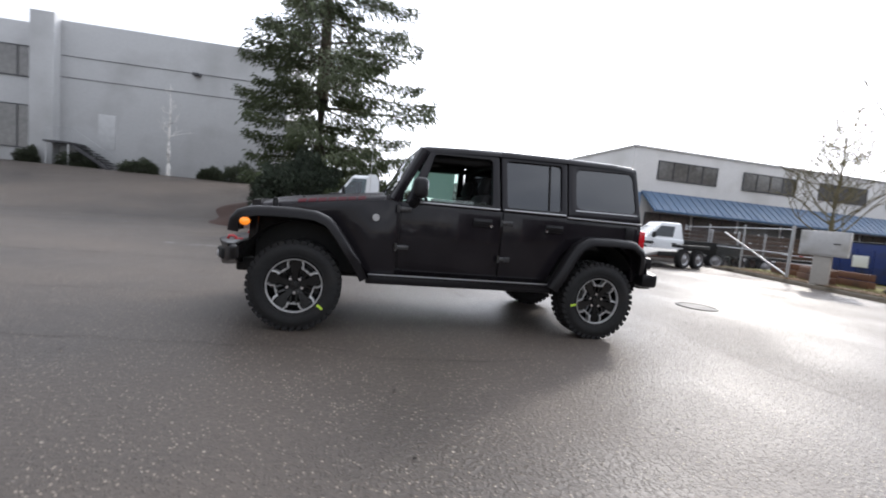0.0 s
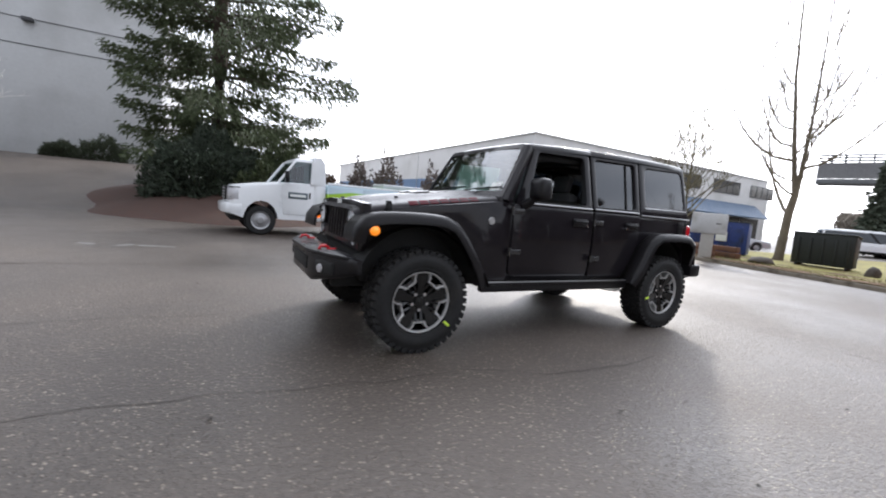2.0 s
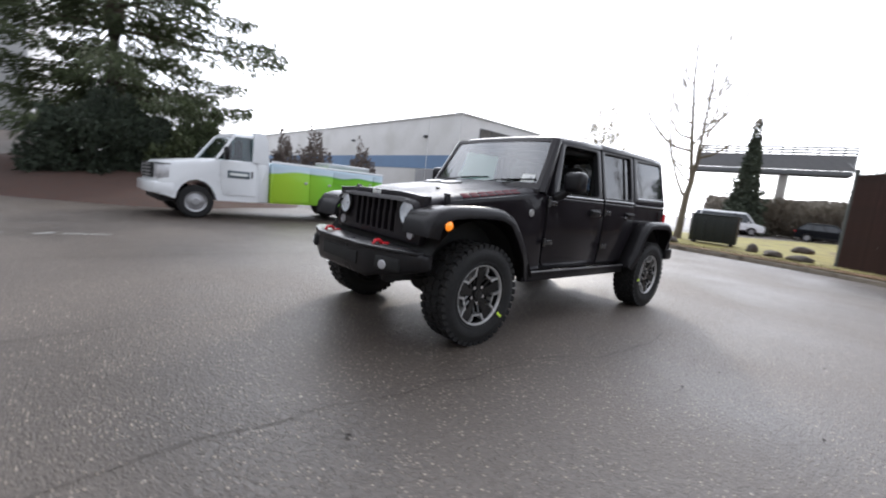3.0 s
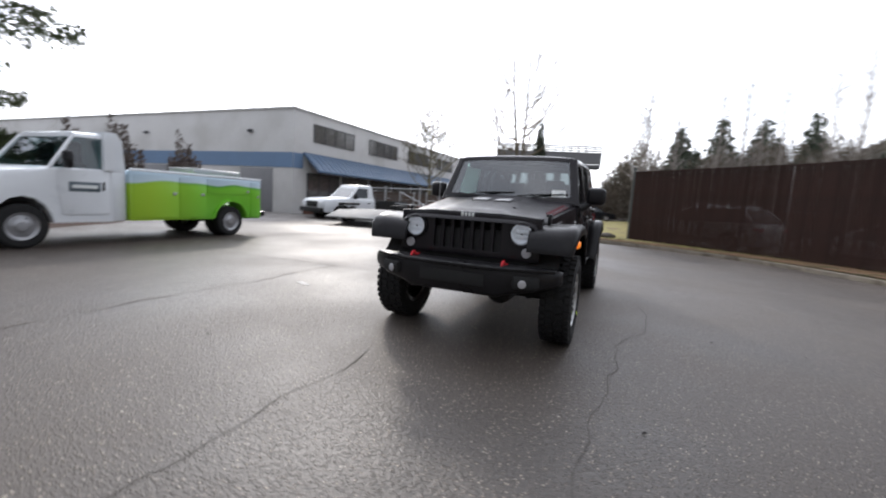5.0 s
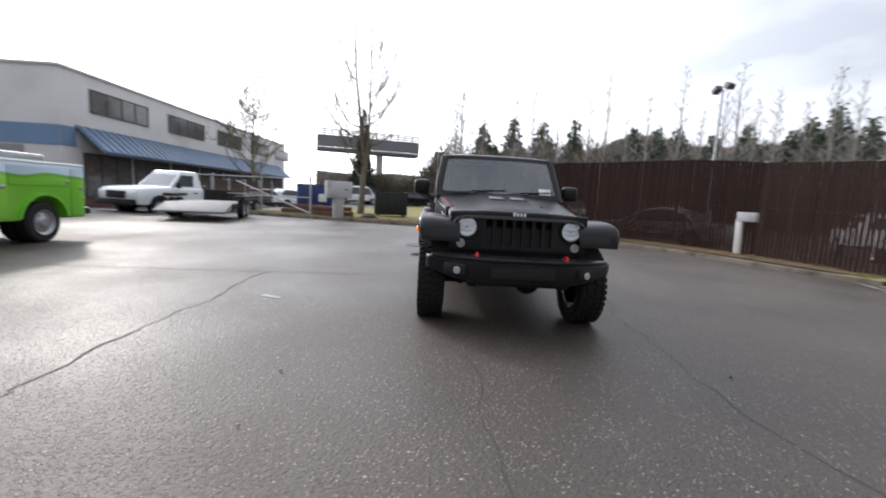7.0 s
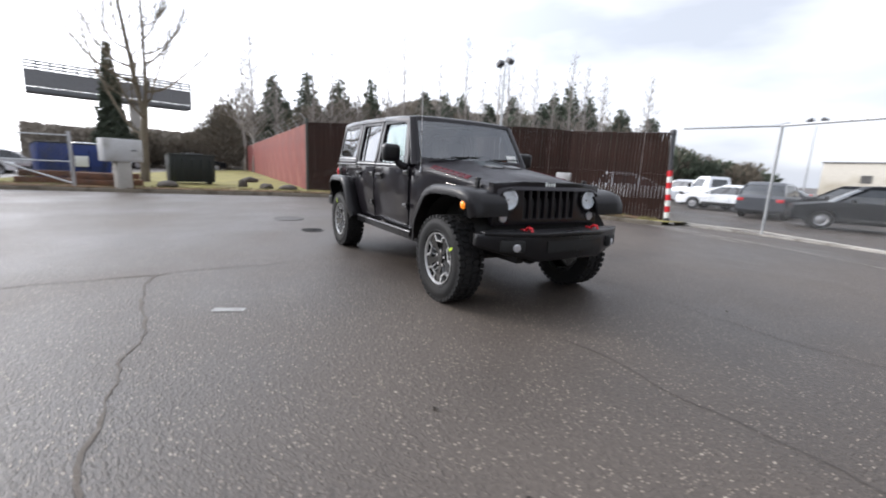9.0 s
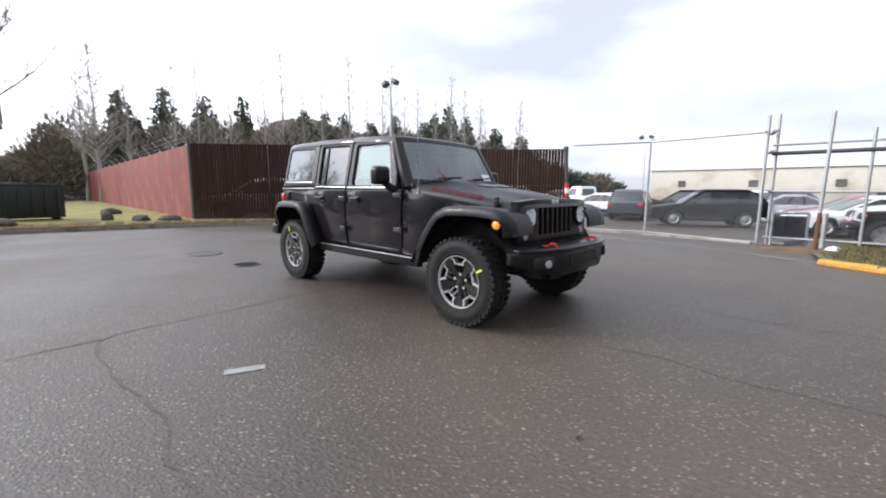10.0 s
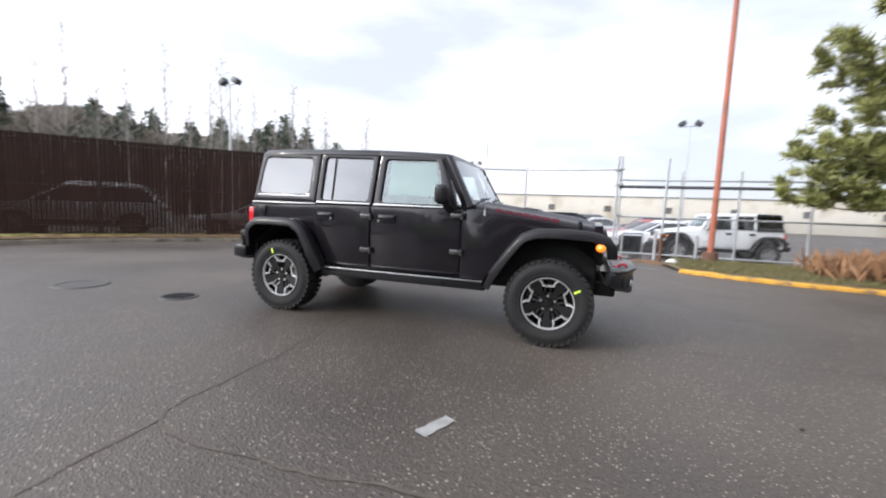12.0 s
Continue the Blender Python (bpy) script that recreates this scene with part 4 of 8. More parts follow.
        # wing flares
        for nm, path, inner in (
            ("front_flare", [(-2.005, 0.835), (-1.995, 0.93), (-1.945, 1.0), (-1.86, 1.03), (-1.72, 1.045), (-1.5, 1.048), (-1.32, 1.035), (-1.22, 0.995), (-1.13, 0.90), (-1.02, 0.745), (-0.90, 0.56), (-0.865, 0.49)], 0.55),
            ("rear_flare", [(0.945, 0.50), (1.0, 0.60), (1.10, 0.80), (1.19, 0.945), (1.29, 1.01), (1.45, 1.025), (1.68, 1.025), (1.83, 1.01), (1.925, 0.94), (1.975, 0.82), (2.0, 0.70)], 0.76),
        ):
            pts = [p[:2] for p in dense([(x, z, 0) for x, z in path], 0.06)]
            rows = []
            n = len(pts)
            for k, (x, z) in enumerate(pts):
                ax, az = pts[max(0, k - 1)]
                bx, bz = pts[min(n - 1, k + 1)]
                dx, dz = bx - ax, bz - az
                ln = math.hypot(dx, dz)
                nx, nz = -dz / ln, dx / ln
                out = 0.935 - 0.06 * smooth01((abs(k / (n - 1) - 0.45) - 0.35) / 0.2)
                rise = 0.022
                sec = [(inner, 0.0), (0.80, rise * 0.8), (0.89, rise), (out - 0.015, rise * 0.4), (out, -0.018), (out + 0.002, -0.062), (out - 0.012, -0.066), (out - 0.02, -0.03), (0.88, -0.014), (0.80, -0.02), (inner, -0.025)]
                rows.append([(x + nx * u, s * y, z + nz * u) for y, u in sec])
            b = bmesh.new()
            loft(b, rows, closed=True, caps=True)
            fl = part(nm, b, flare_mat, jeep, smooth=50)
            if nm == "front_flare":
                b = bmesh.new()
                lathe(b, [(0.0, 0.022), (0.024, 0.018), (0.036, 0.006), (0.038, -0.01)], 18, "y")
                bmesh.ops.transform(b, matrix=Matrix.Translation((-1.885, s * 0.925, 0.925)) @ Matrix.Rotation(radians(-s * 24), 4, "Z") @ Matrix.Diagonal((1.1, s, 0.95, 1)), verts=b.verts)
                part("side_marker", b, AMBER, fl, "amber side marker lamp")
        # wheel well liners
        b = bmesh.new()
        lathe(b, [(0.47, s * 0.42), (0.50, s * 0.80)], 18, "y", (-1.47, 0, 0.46), (15, 165))
        part("wheel_liner", b, DARK, jeep)
        b = bmesh.new()
        lathe(b, [(0.46, s * 0.42), (0.48, s * 0.77)], 18, "y", (1.5, 0, 0.50), (0, 180))
        part("wheel_liner", b, DARK, jeep)
        # rock rail
        b = bmesh.new()
        box(b, (0.06, s * 0.765, 0.475), (1.86, 0.07, 0.085), 0.015)
        box(b, (0.06, s * 0.80, 0.512), (1.84, 0.035, 0.016), 0.005)
        part("rock_rail", b, PLASTIC, jeep)
        b = bmesh.new()
        box(b, (0.06, s * 0.806, 0.5245), (1.82, 0.03, 0.009), 0.003)
        part("step_strip", b, STEEL, jeep, "bright worn edge of the rock rail")
        # mirror
        b = bmesh.new()
        box(b, (-0.455, s * 0.935, 1.345), (0.13, 0.195, 0.185), 0.045, Matrix.Rotation(s * radians(6), 4, "Z"), 4)
        mir = part("side_mirror", b, PLASTIC, jeep)
        b = bmesh.new()
        tube(b, [(-0.49, s * 0.775, 1.20), (-0.47, s * 0.83, 1.23), (-0.455, s * 0.885, 1.285)], [0.045, 0.04, 0.035], 10)
        part("mirror_arm", b, PLASTIC, mir)
        b = bmesh.new()
        box(b, (-0.391, s * 0.935, 1.345), (0.004, 0.155, 0.14), 0.001, Matrix.Rotation(s * radians(6), 4, "Z"))
        part("mirror_glass", b, CHROME, mir)
        # tail lamp
        b = bmesh.new()
        box(b, (2.0, s * 0.715, 1.05), (0.075, 0.12, 0.20), 0.018)
        part("tail_lamp", b, TAIL_RED, jeep, "red tail lamp")
        if detail:
            if s < 0:
                b = bmesh.new()
                lathe(b, [(0.0, 0.006), (0.030, 0.006), (0.033, 0.002), (0.033, 0)], 20, "y")
                bmesh.ops.transform(b, matrix=Matrix.Translation((-0.815, s * 0.776, 1.045)) @ Matrix.Diagonal((1, s, 1, 1)), verts=b.verts)
                part("round_badge", b, RIM_SILVER, jeep, "small round silver badge")
            # red lettering on the hood's flank, as bars
            for k in range(7):
                b = bmesh.new()
                x = -1.48 + 0.088 * k
                q = (x + 1.90) / 1.18
                box(b, (x, s * (0.582 + 0.118 * q), 1.105 + 0.165 * q - 0.0255), (0.074, 0.058, 0.006), 0.001, Matrix.Rotation(s * 0.1, 4, "Z") @ Matrix.Rotation(-0.14, 4, "Y") @ Matrix.Rotation(-s * 0.53, 4, "X"))
                part("decal_bar", b, DECAL_RED, jeep)
            # hood latch
            b = bmesh.new()
            box(b, (-1.70, s * 0.665, 1.085), (0.05, 0.03, 0.09), 0.01)
            box(b, (-1.70, s * 0.66, 1.13), (0.035, 0.05, 0.025), 0.008)
            part("hood_latch", b, PLASTIC, jeep)
            b = bmesh.new()
            box(b, (1.84, s * 0.772, 1.10), (0.10, 0.012, 0.15), 0.02)
            part("body_badge_plate", b, PLASTIC, jeep)
    # hood
    def hood_row(x):
        t = (x + 1.90) / 1.18
        w = 0.612 + 0.118 * t
        z = 1.105 + 0.165 * t - 0.02 * (1 - t) ** 6
        dome = 0.035 * smooth01((t - 0.02) / 0.12)
        half = [(0.0, dome), (0.16, dome), (0.25, dome * 0.92), (0.33, dome * 0.25), (0.40, 0.0), (0.48, -0.006), (w - 0.06, -0.014), (w - 0.02, -0.026), (w, -0.05), (w + 0.008, -0.085), (w + 0.012, -0.13)]
        pts = [(x, y, z + u) for y, u in half]
        return [(x, -y, zz) for _, y, zz in pts[:0:-1]] + pts
    b = bmesh.new()
    rows = [hood_row(x) for x in np.linspace(-1.90, -0.72, 20)]
    nose = [[(-1.945, p[1] * 0.985, p[2] - 0.035) for p in rows[0]], [(-1.93, p[1] * 0.99, p[2] - 0.012) for p in rows[0]]]
    loft(b, nose + rows)
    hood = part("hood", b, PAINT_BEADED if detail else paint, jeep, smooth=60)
    if detail:
        # louvred vents in the hood's dome, added so tilted slats show white glare streaks
        for y in (-0.115, 0.115):
            b = bmesh.new()
            box(b, (-1.20, y, 1.240), (0.15, 0.17, 0.010), 0.003, Matrix.Rotation(-0.14, 4, "Y"))
            vent = part("hood_vent", b, PLASTIC, hood, "black louvred vent added for the hood's white glare streaks")
            for k in range(4):
                b = bmesh.new()
                x = -1.253 + 0.036 * k
                box(b, (x, y, 1.2495 + 0.14 * (x + 1.20)), (0.026, 0.15, 0.005), 0.002, Matrix.Rotation(-0.42, 4, "Y"))
                part("louvre", b, HINGE, vent)
    if detail:
        for s in both:
            b = bmesh.new()
            for k in range(4):
                box(b, (-1.18 + 0.07 * k, s * 0.205, 1.229 + 0.0095 * k), (0.045, 0.10, 0.010), 0.003, Matrix.Rotation(0.25, 4, "Y"))
            part("hood_vent", b, PLASTIC, hood)
        b = bmesh.new()
        box(b, (-1.5, -0.3, 1.175), (0.03, 0.03, 0.02), 0.006)
        part("washer_nozzle", b, PLASTIC, hood)
    # cowl
    b = bmesh.new()
    prism(b, [(-0.73, 1.18), (-0.58, 1.18), (-0.58, 1.26), (-0.66, 1.268), (-0.73, 1.262)], "y", -0.745, 0.745, 0.008)
    part("cowl", b, paint, jeep)
    # grille with seven slots
    ys = [-0.64, -0.325]
    for k in range(7):
        c = (k - 3) * 0.092
        ys += [c - 0.029, c + 0.029]
    ys += [0.325, 0.64]
    zs = [0.745, 0.80, 0.83, 1.045, 1.068, 1.125]
    b = bmesh.new()
    grid = {}
    for i, y in enumerate(ys):
        for j, z in enumerate(zs):
            grid[i, j] = b.verts.new((-1.915 + 0.10 * (z - 0.745) * 0.4, y, z - 0.02 * smooth01((abs(y) - 0.5) / 0.14) * (j == 5)))
    keep = []
    for i in range(len(ys) - 1):
        for j in range(len(zs) - 1):
            if 1 <= j <= 3 and 2 <= i <= 14 and i % 2 == 0:
                continue
            keep.append(b.faces.new((grid[i, j], grid[i + 1, j], grid[i + 1, j + 1], grid[i, j + 1])))
    ext = bmesh.ops.extrude_face_region(b, geom=keep)
    for g in ext["geom"]:
        if isinstance(g, bmesh.types.BMVert):
            g.co.x += 0.07
    bmesh.ops.recalc_face_normals(b, faces=b.faces)
    es = [e for e in b.edges if len(e.link_faces) == 2 and e.calc_face_angle(0) > radians(60) and all(v.co.x < -1.87 for v in e.verts)]
    bmesh.ops.bevel(b, geom=es, offset=0.006, segments=2, profile=0.5, affect="EDGES")
    grille = part("grille", b, paint, jeep)
    b = bmesh.new()
    box(b, (-1.80, 0, 0.93), (0.03, 0.70, 0.32))
    for k in range(24):
        box(b, (-1.82, -0.33 + 0.0287 * k, 0.93), (0.012, 0.006, 0.30))
    part("radiator", b, DARK, grille)
    for s in both:
        b = bmesh.new()
        lathe(b, [(0.102, 0.0), (0.106, -0.02), (0.098, -0.032), (0.088, -0.03), (0.086, 0.0)], 28, "x", (-1.905, s * 0.485, 0.968))
        lamp = part("headlight", b, PLASTIC, grille)
        b = bmesh.new()
        lathe(b, [(0.087, -0.028), (0.078, -0.030), (0.072, -0.016), (0.05, -0.006), (0.0, 0.0)], 28, "x", (-1.905, s * 0.485, 0.968))
        box(b, (-1.914, s * 0.485, 0.985), (0.012, 0.10, 0.03), 0.004)
        box(b, (-1.914, s * 0.485, 0.945), (0.012, 0.10, 0.03), 0.004)
        part("reflector", b, LAMP_BOWL, lamp)
        b = bmesh.new()
        lathe(b, [(0.088, -0.030), (0.06, -0.040), (0.03, -0.045), (0.0, -0.046)], 28, "x", (-1.905, s * 0.485, 0.968))
        part("lens", b, LAMP_GLASS, lamp)
        b = bmesh.new()
        lathe(b, [(0.040, 0.01), (0.040, -0.010), (0.036, -0.012), (0.034, -0.006), (0.0, -0.008)], 20, "x", (-1.913, s * 0.535, 0.815))
        part("turn_lamp", b, TURN_BOWL, grille, "round clear turn lamp", 25)
    if detail:
        # the maker's letters as four small silver shapes
        for k, (w, h) in enumerate(((0.03, 0.042), (0.026, 0.03), (0.026, 0.03), (0.028, 0.04))):
            b = bmesh.new()
            box(b, (-1.902, 0.05 - 0.032 * k, 1.098 - (0.004 if k == 3 else 0)), (0.008, w * 0.8, h), 0.003)
            part("badge_letter", b, WHITE_PLASTIC, grille)
    # front bumper
    b = bmesh.new()
    rows = []
    for y, xf, z0, z1 in ((-0.845, -1.99, 0.60, 0.700), (-0.815, -2.025, 0.585, 0.710), (-0.64, -2.125, 0.535, 0.715), (-0.44, -2.185, 0.500, 0.715), (-0.37, -2.205, 0.475, 0.712), (0.37, -2.205, 0.475, 0.712), (0.44, -2.185, 0.500, 0.715), (0.64, -2.125, 0.535, 0.715), (0.815, -2.025, 0.585, 0.710), (0.845, -1.99, 0.60, 0.700)):
        xb = max(xf + 0.05, -1.99)
        rows.append([(xf + 0.03, y, z1), (xf + 0.008, y, z1 - 0.010), (xf, y, z1 - 0.03), (xf, y, z0 + 0.03), (xf + 0.012, y, z0 + 0.008), (xf + 0.035, y, z0), (xb, y, z0 + 0.01), (xb, y, z1)])
    loft(b, rows, closed=True, caps=True)
    bumper = part("front_bumper", b, PLASTIC, jeep)
    b = bmesh.new()
    prism(b, [(-2.235, -0.30), (-2.225, -0.36), (-2.20, -0.44), (-2.135, -0.64), (-2.04, -0.80), (-1.97, -0.80), (-2.02, 0.0), (-1.97, 0.80), (-2.04, 0.80), (-2.135, 0.64), (-2.20, 0.44), (-2.225, 0.36), (-2.235, 0.30)], "z", 0.690, 0.722, 0.010)
    part("bumper_shelf", b, PLASTIC, bumper)
    b = bmesh.new()
    box(b, (-2.209, 0, 0.60), (0.012, 0.56, 0.10), 0.004)
    part("bumper_insert", b, DARK, bumper)
    for s in both:
        b = bmesh.new()
        tube(b, [(-2.07, s * 0.40, 0.70), (-2.075, s * 0.40, 0.738), (-2.10, s * 0.40, 0.750), (-2.135, s * 0.40, 0.745), (-2.145, s * 0.40, 0.725), (-2.135, s * 0.40, 0.705)], 0.013, 8)
        box(b, (-2.045, s * 0.40, 0.722), (0.06, 0.034, 0.02), 0.005)
        part("tow_hook", b, RED_HOOK, bumper, "red tow hook")
        b = bmesh.new()
        box(b, (-2.118, s * 0.585, 0.610), (0.09, 0.21, 0.10), 0.02, Matrix.Rotation(-s * 0.42, 4, "Z"))
        part("fog_recess", b, DARK, bumper)
        b = bmesh.new()
        lathe(b, [(0.032, 0.03), (0.032, -0.004), (0.028, -0.008), (0.0, -0.010)], 20, "x")
        bmesh.ops.transform(b, matrix=Matrix.Translation((-2.172, s * 0.575, 0.602)) @ Matrix.Rotation(-s * 0.42, 4, "Z"), verts=b.verts)
        part("fog_lamp", b, TURN_BOWL, bumper, "round fog lamp", 25)
    # windscreen
    lo, hi = Vector((-0.70, 0, 1.235)), Vector((-0.415, 0, 1.748))
    up = (hi - lo).normalized()
    def ws(y, t, d=0.0):
        p = lo.lerp(hi, t) + Vector((-up.z, 0, up.x)) * d
        return (p.x - 0.02 * (1 - (y / 0.7) ** 2), y, p.z)
    def ws_ring(b, o, i, d0, d1):
        rings = [[b.verts.new(ws(y, t, d)) for y, t in lp] for lp, d in ((o, d0), (i, d0), (i, d1), (o, d1))]
        k = len(o)
        for a, c in ((0, 1), (1, 2), (2, 3), (3, 0)):
            for j in range(k):
                b.faces.new((rings[a][j], rings[a][(j + 1) % k], rings[c][(j + 1) % k], rings[c][j]))
    o = rounded([(-0.745, 0.0), (0.745, 0.0), (0.668, 1.0), (-0.668, 1.0)], 0.075, 5)
    i = rounded([(-0.69, 0.13), (0.69, 0.13), (0.628, 0.92), (-0.628, 0.92)], 0.05, 5)
    b = bmesh.new()
    ws_ring(b, o, i, 0.016, -0.02)
    part("windscreen_frame", b, paint, jeep)
    b = bmesh.new()
    rows = [[ws(y * (0.70 - 0.065 * t), t, 0.008) for y in np.linspace(-1, 1, 13)] for t in np.linspace(0.12, 0.93, 7)]
    loft(b, rows)
    part("windscreen", b, GLASS_SCREEN, jeep, smooth=80)
    for y0, y1 in ((0.05, -0.50), (0.60, 0.08)):
        b = bmesh.new()
        tube(b, [ws(y0, 0.05, 0.03), ws((y0 + y1) / 2, 0.13, 0.035), ws(y1, 0.185, 0.022)], 0.007, 6)
        tube(b, [ws(y1 + 0.24, 0.165, 0.018), ws(y1 - 0.16, 0.20, 0.018)], 0.006, 6)
        part("wiper", b, DARK, jeep)
    if detail:
        b = bmesh.new()
        loft(b, [[ws(-0.64, 0.15, 0.011), ws(-0.49, 0.15, 0.011)], [ws(-0.63, 0.29, 0.011), ws(-0.485, 0.29, 0.011)]])
        st = part("window_sticker", b, WHITE_PLASTIC, jeep, "small white paper label on the windscreen", 0)
        for k in range(3):
            b = bmesh.new()
            t = 0.18 + 0.025 * k
            loft(b, [[ws(-0.61, t, 0.014), ws(-0.52 - 0.03 * k, t, 0.014)], [ws(-0.61, t + 0.009, 0.014), ws(-0.52 - 0.03 * k, t + 0.009, 0.014)]])
            part("print_bar", b, LABEL_INK, st, smooth=0)
    # roof
    b = bmesh.new()
    rows = []
    for x, dz, dw in ((-0.44, -0.062, -0.03), (-0.425, -0.038, -0.010), (-0.38, -0.020, -0.002), (0.0, 0.006, 0.004), (0.352, 0.024, 0.006), (0.36, 0.018, 0.006), (0.368, 0.024, 0.006), (1.0, 0.04, 0.006), (1.6, 0.045, 0), (1.86, 0.04, -0.006), (1.905, 0.024, -0.02), (1.925, -0.03, -0.03)):
        w, z = 0.676 + dw, 1.785 + dz
        half = [(0.0, 0.018), (0.3, 0.016), (0.5, 0.009), (w - 0.06, 0.0), (w - 0.02, -0.010), (w, -0.035), (w + 0.004, -0.062)]
        pts = [(x, y, z + u) for y, u in half]
        rows.append([(x, -y, zz) for _, y, zz in pts[:0:-1]] + pts)
    loft(b, rows)
    part("roof", b, top, jeep, smooth=50)
    if quarter:
        # black rear section of the top
        b = bmesh.new()
        loft(b, [[(x, y * 1.006, z + 0.005) for x, y, z in row] for row in [[(1.10, y, z) for _, y, z in rows[7]]] + rows[8:]])
        part("rear_top", b, quarter, jeep, smooth=50)
    # back wall with its window, tailgate
    b = bmesh.new()
    prism(b, [(-0.765, 0.60), (0.765, 0.60), (0.765, 1.22), (-0.765, 1.22)], "x", 1.93, 1.975, 0.01)
    part("tailgate", b, paint, jeep)
    b = bmesh.new()
    loft(b, [[(1.965, -0.745, 1.22), (1.965, 0.745, 1.22)], [(1.905, -0.655, 1.79), (1.905, 0.655, 1.79)]])
    part("rear_window", b, GLASS_TINT, jeep, "dark tinted rear window")
    make_wheel_mesh_parts(jeep, pose(2.12, 0.05, 1.02, 0, 0, -90), 1, 32, rims).name = "spare_wheel"
    b = bmesh.new()
    box(b, (2.13, 0, 0.62), (0.17, 1.50, 0.19), 0.03)
    for s in both:
        box(b, (2.075, s * 0.80, 0.635), (0.19, 0.17, 0.15), 0.035)
        box(b, (2.05, s * 0.765, 0.81), (0.16, 0.10, 0.13), 0.025)
    part("rear_bumper", b, PLASTIC, jeep)
    b = bmesh.new()
    tube(b, [(1.6, 0.5, 0.42), (2.0, 0.52, 0.42), (2.18, 0.52, 0.43)], 0.03, 10)
    part("exhaust", b, STEEL, jeep)
    # cabin
    for x, y in ((-0.02, -0.36), (-0.02, 0.36), (0.85, -0.36), (0.85, 0.36)):
        b = bmesh.new()
        box(b, (x, y, 0.80), (0.50, 0.48, 0.16), 0.06)
        box(b, (x + 0.28, y, 1.10), (0.14, 0.46, 0.56), 0.06, Matrix.Rotation(radians(13), 4, "Y"))
        seat = part("seat", b, INTERIOR, jeep)
        b = bmesh.new()
        box(b, (x + 0.355, y, 1.46), (0.09, 0.25, 0.19), 0.04, Matrix.Rotation(radians(13), 4, "Y"))
        part("headrest", b, INTERIOR, seat)
    b = bmesh.new()
    box(b, (-0.52, 0, 1.12), (0.22, 1.42, 0.20), 0.05)
    part("dashboard", b, INTERIOR, jeep)
    b = bmesh.new()
    for k in range(20):
        a0, a1 = 2 * math.pi * k / 20, 2 * math.pi * (k + 1) / 20
        tube(b, [(0, 0.185 * math.cos(a0), 0.185 * math.sin(a0)), (0, 0.185 * math.cos(a1), 0.185 * math.sin(a1))], 0.015, 6, False)
    for a in (0, 120, 240):
        cyl(b, (0, 0, 0), (0, 0.185 * math.sin(radians(a)), -0.185 * math.cos(radians(a))), 0.013, None, 6)
    cyl(b, (-0.02, 0, 0), (0.02, 0, 0), 0.06, None, 14)
    bmesh.ops.transform(b, matrix=pose(-0.30, -0.36, 1.20, 0, -22, 0), verts=b.verts)
    part("steering_wheel", b, INTERIOR, jeep)
    b = bmesh.new()
    for s in both:
        tube(b, [(0.42, s * 0.62, 0.7), (0.42, s * 0.60, 1.55), (0.42, s * 0.50, 1.69), (0.42, 0, 1.70)], 0.035, 8)
        tube(b, [(-0.38, s * 0.56, 1.66), (0.42, s * 0.57, 1.69), (1.3, s * 0.58, 1.69), (1.7, s * 0.60, 1.3)], 0.032, 8)
    part("roll_bar", b, INTERIOR, jeep)
    b = bmesh.new()
    box(b, (-0.47, 0, 1.62), (0.03, 0.25, 0.06), 0.02)
    cyl(b, (-0.47, 0, 1.64), (-0.45, 0, 1.72), 0.01)
    part("inside_mirror", b, INTERIOR, jeep)
    if detail:
        b = bmesh.new()
        tube(b, [(-0.83, 0.765, 1.19), (-0.825, 0.765, 1.95)], [0.004, 0.0022], 6)
        cyl(b, (-0.83, 0.765, 1.16), (-0.83, 0.765, 1.215), 0.014, 0.008)
        part("antenna", b, STEEL, jeep, "thin whip antenna")
    return jeep


make_wrangler(pose(0, 0, 0), PAINT_BLACK, "wet black four-door off-road car with hardtop and chunky tyres")

# ---- buildings ----
CONCRETE_GREY = mat("painted_grey_wall", (0.49, 0.495, 0.50), 0.85, vary=0.07, scale=0.8, bump=0.15, bump_scale=40, dirt=(0.38, 0.38, 0.38), dirt_scale=0.25)
WALL_WHITE = mat("white_painted_wall", (0.68, 0.67, 0.66), 0.85, vary=0.06, scale=0.8, bump=0.15, bump_scale=40, dirt=(0.58, 0.57, 0.55), dirt_scale=0.3)
WALL_BLUE = mat("blue_wall_band", (0.16, 0.25, 0.39), 0.8, vary=0.1, scale=1.0)
# awning blue lightened to paint the highlight along each standing seam
AWNING_SEAM_LIT = mat("highlit_awning_seam", (0.11, 0.165, 0.25), 0.5, vary=0.2, metal=0.1)
AWNING_BLUE = mat("blue_metal_awning", (0.060, 0.115, 0.20), 0.45, vary=0.15, scale=2.0, metal=0.1)
JOINT = mat("dark_joint", (0.10, 0.10, 0.105), 0.8)
CREAM = mat("cream_wall", (0.50, 0.47, 0.41), 0.85, vary=0.12, scale=0.5, dirt=(0.38, 0.34, 0.27), dirt_scale=0.3)
ROOFING = mat("roof_felt", (0.12, 0.12, 0.12), 0.9, vary=0.2, scale=0.5)
FRAME_DARK = mat("dark_window_frame", (0.05, 0.05, 0.055), 0.5)
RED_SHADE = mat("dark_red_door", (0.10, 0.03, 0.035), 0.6)


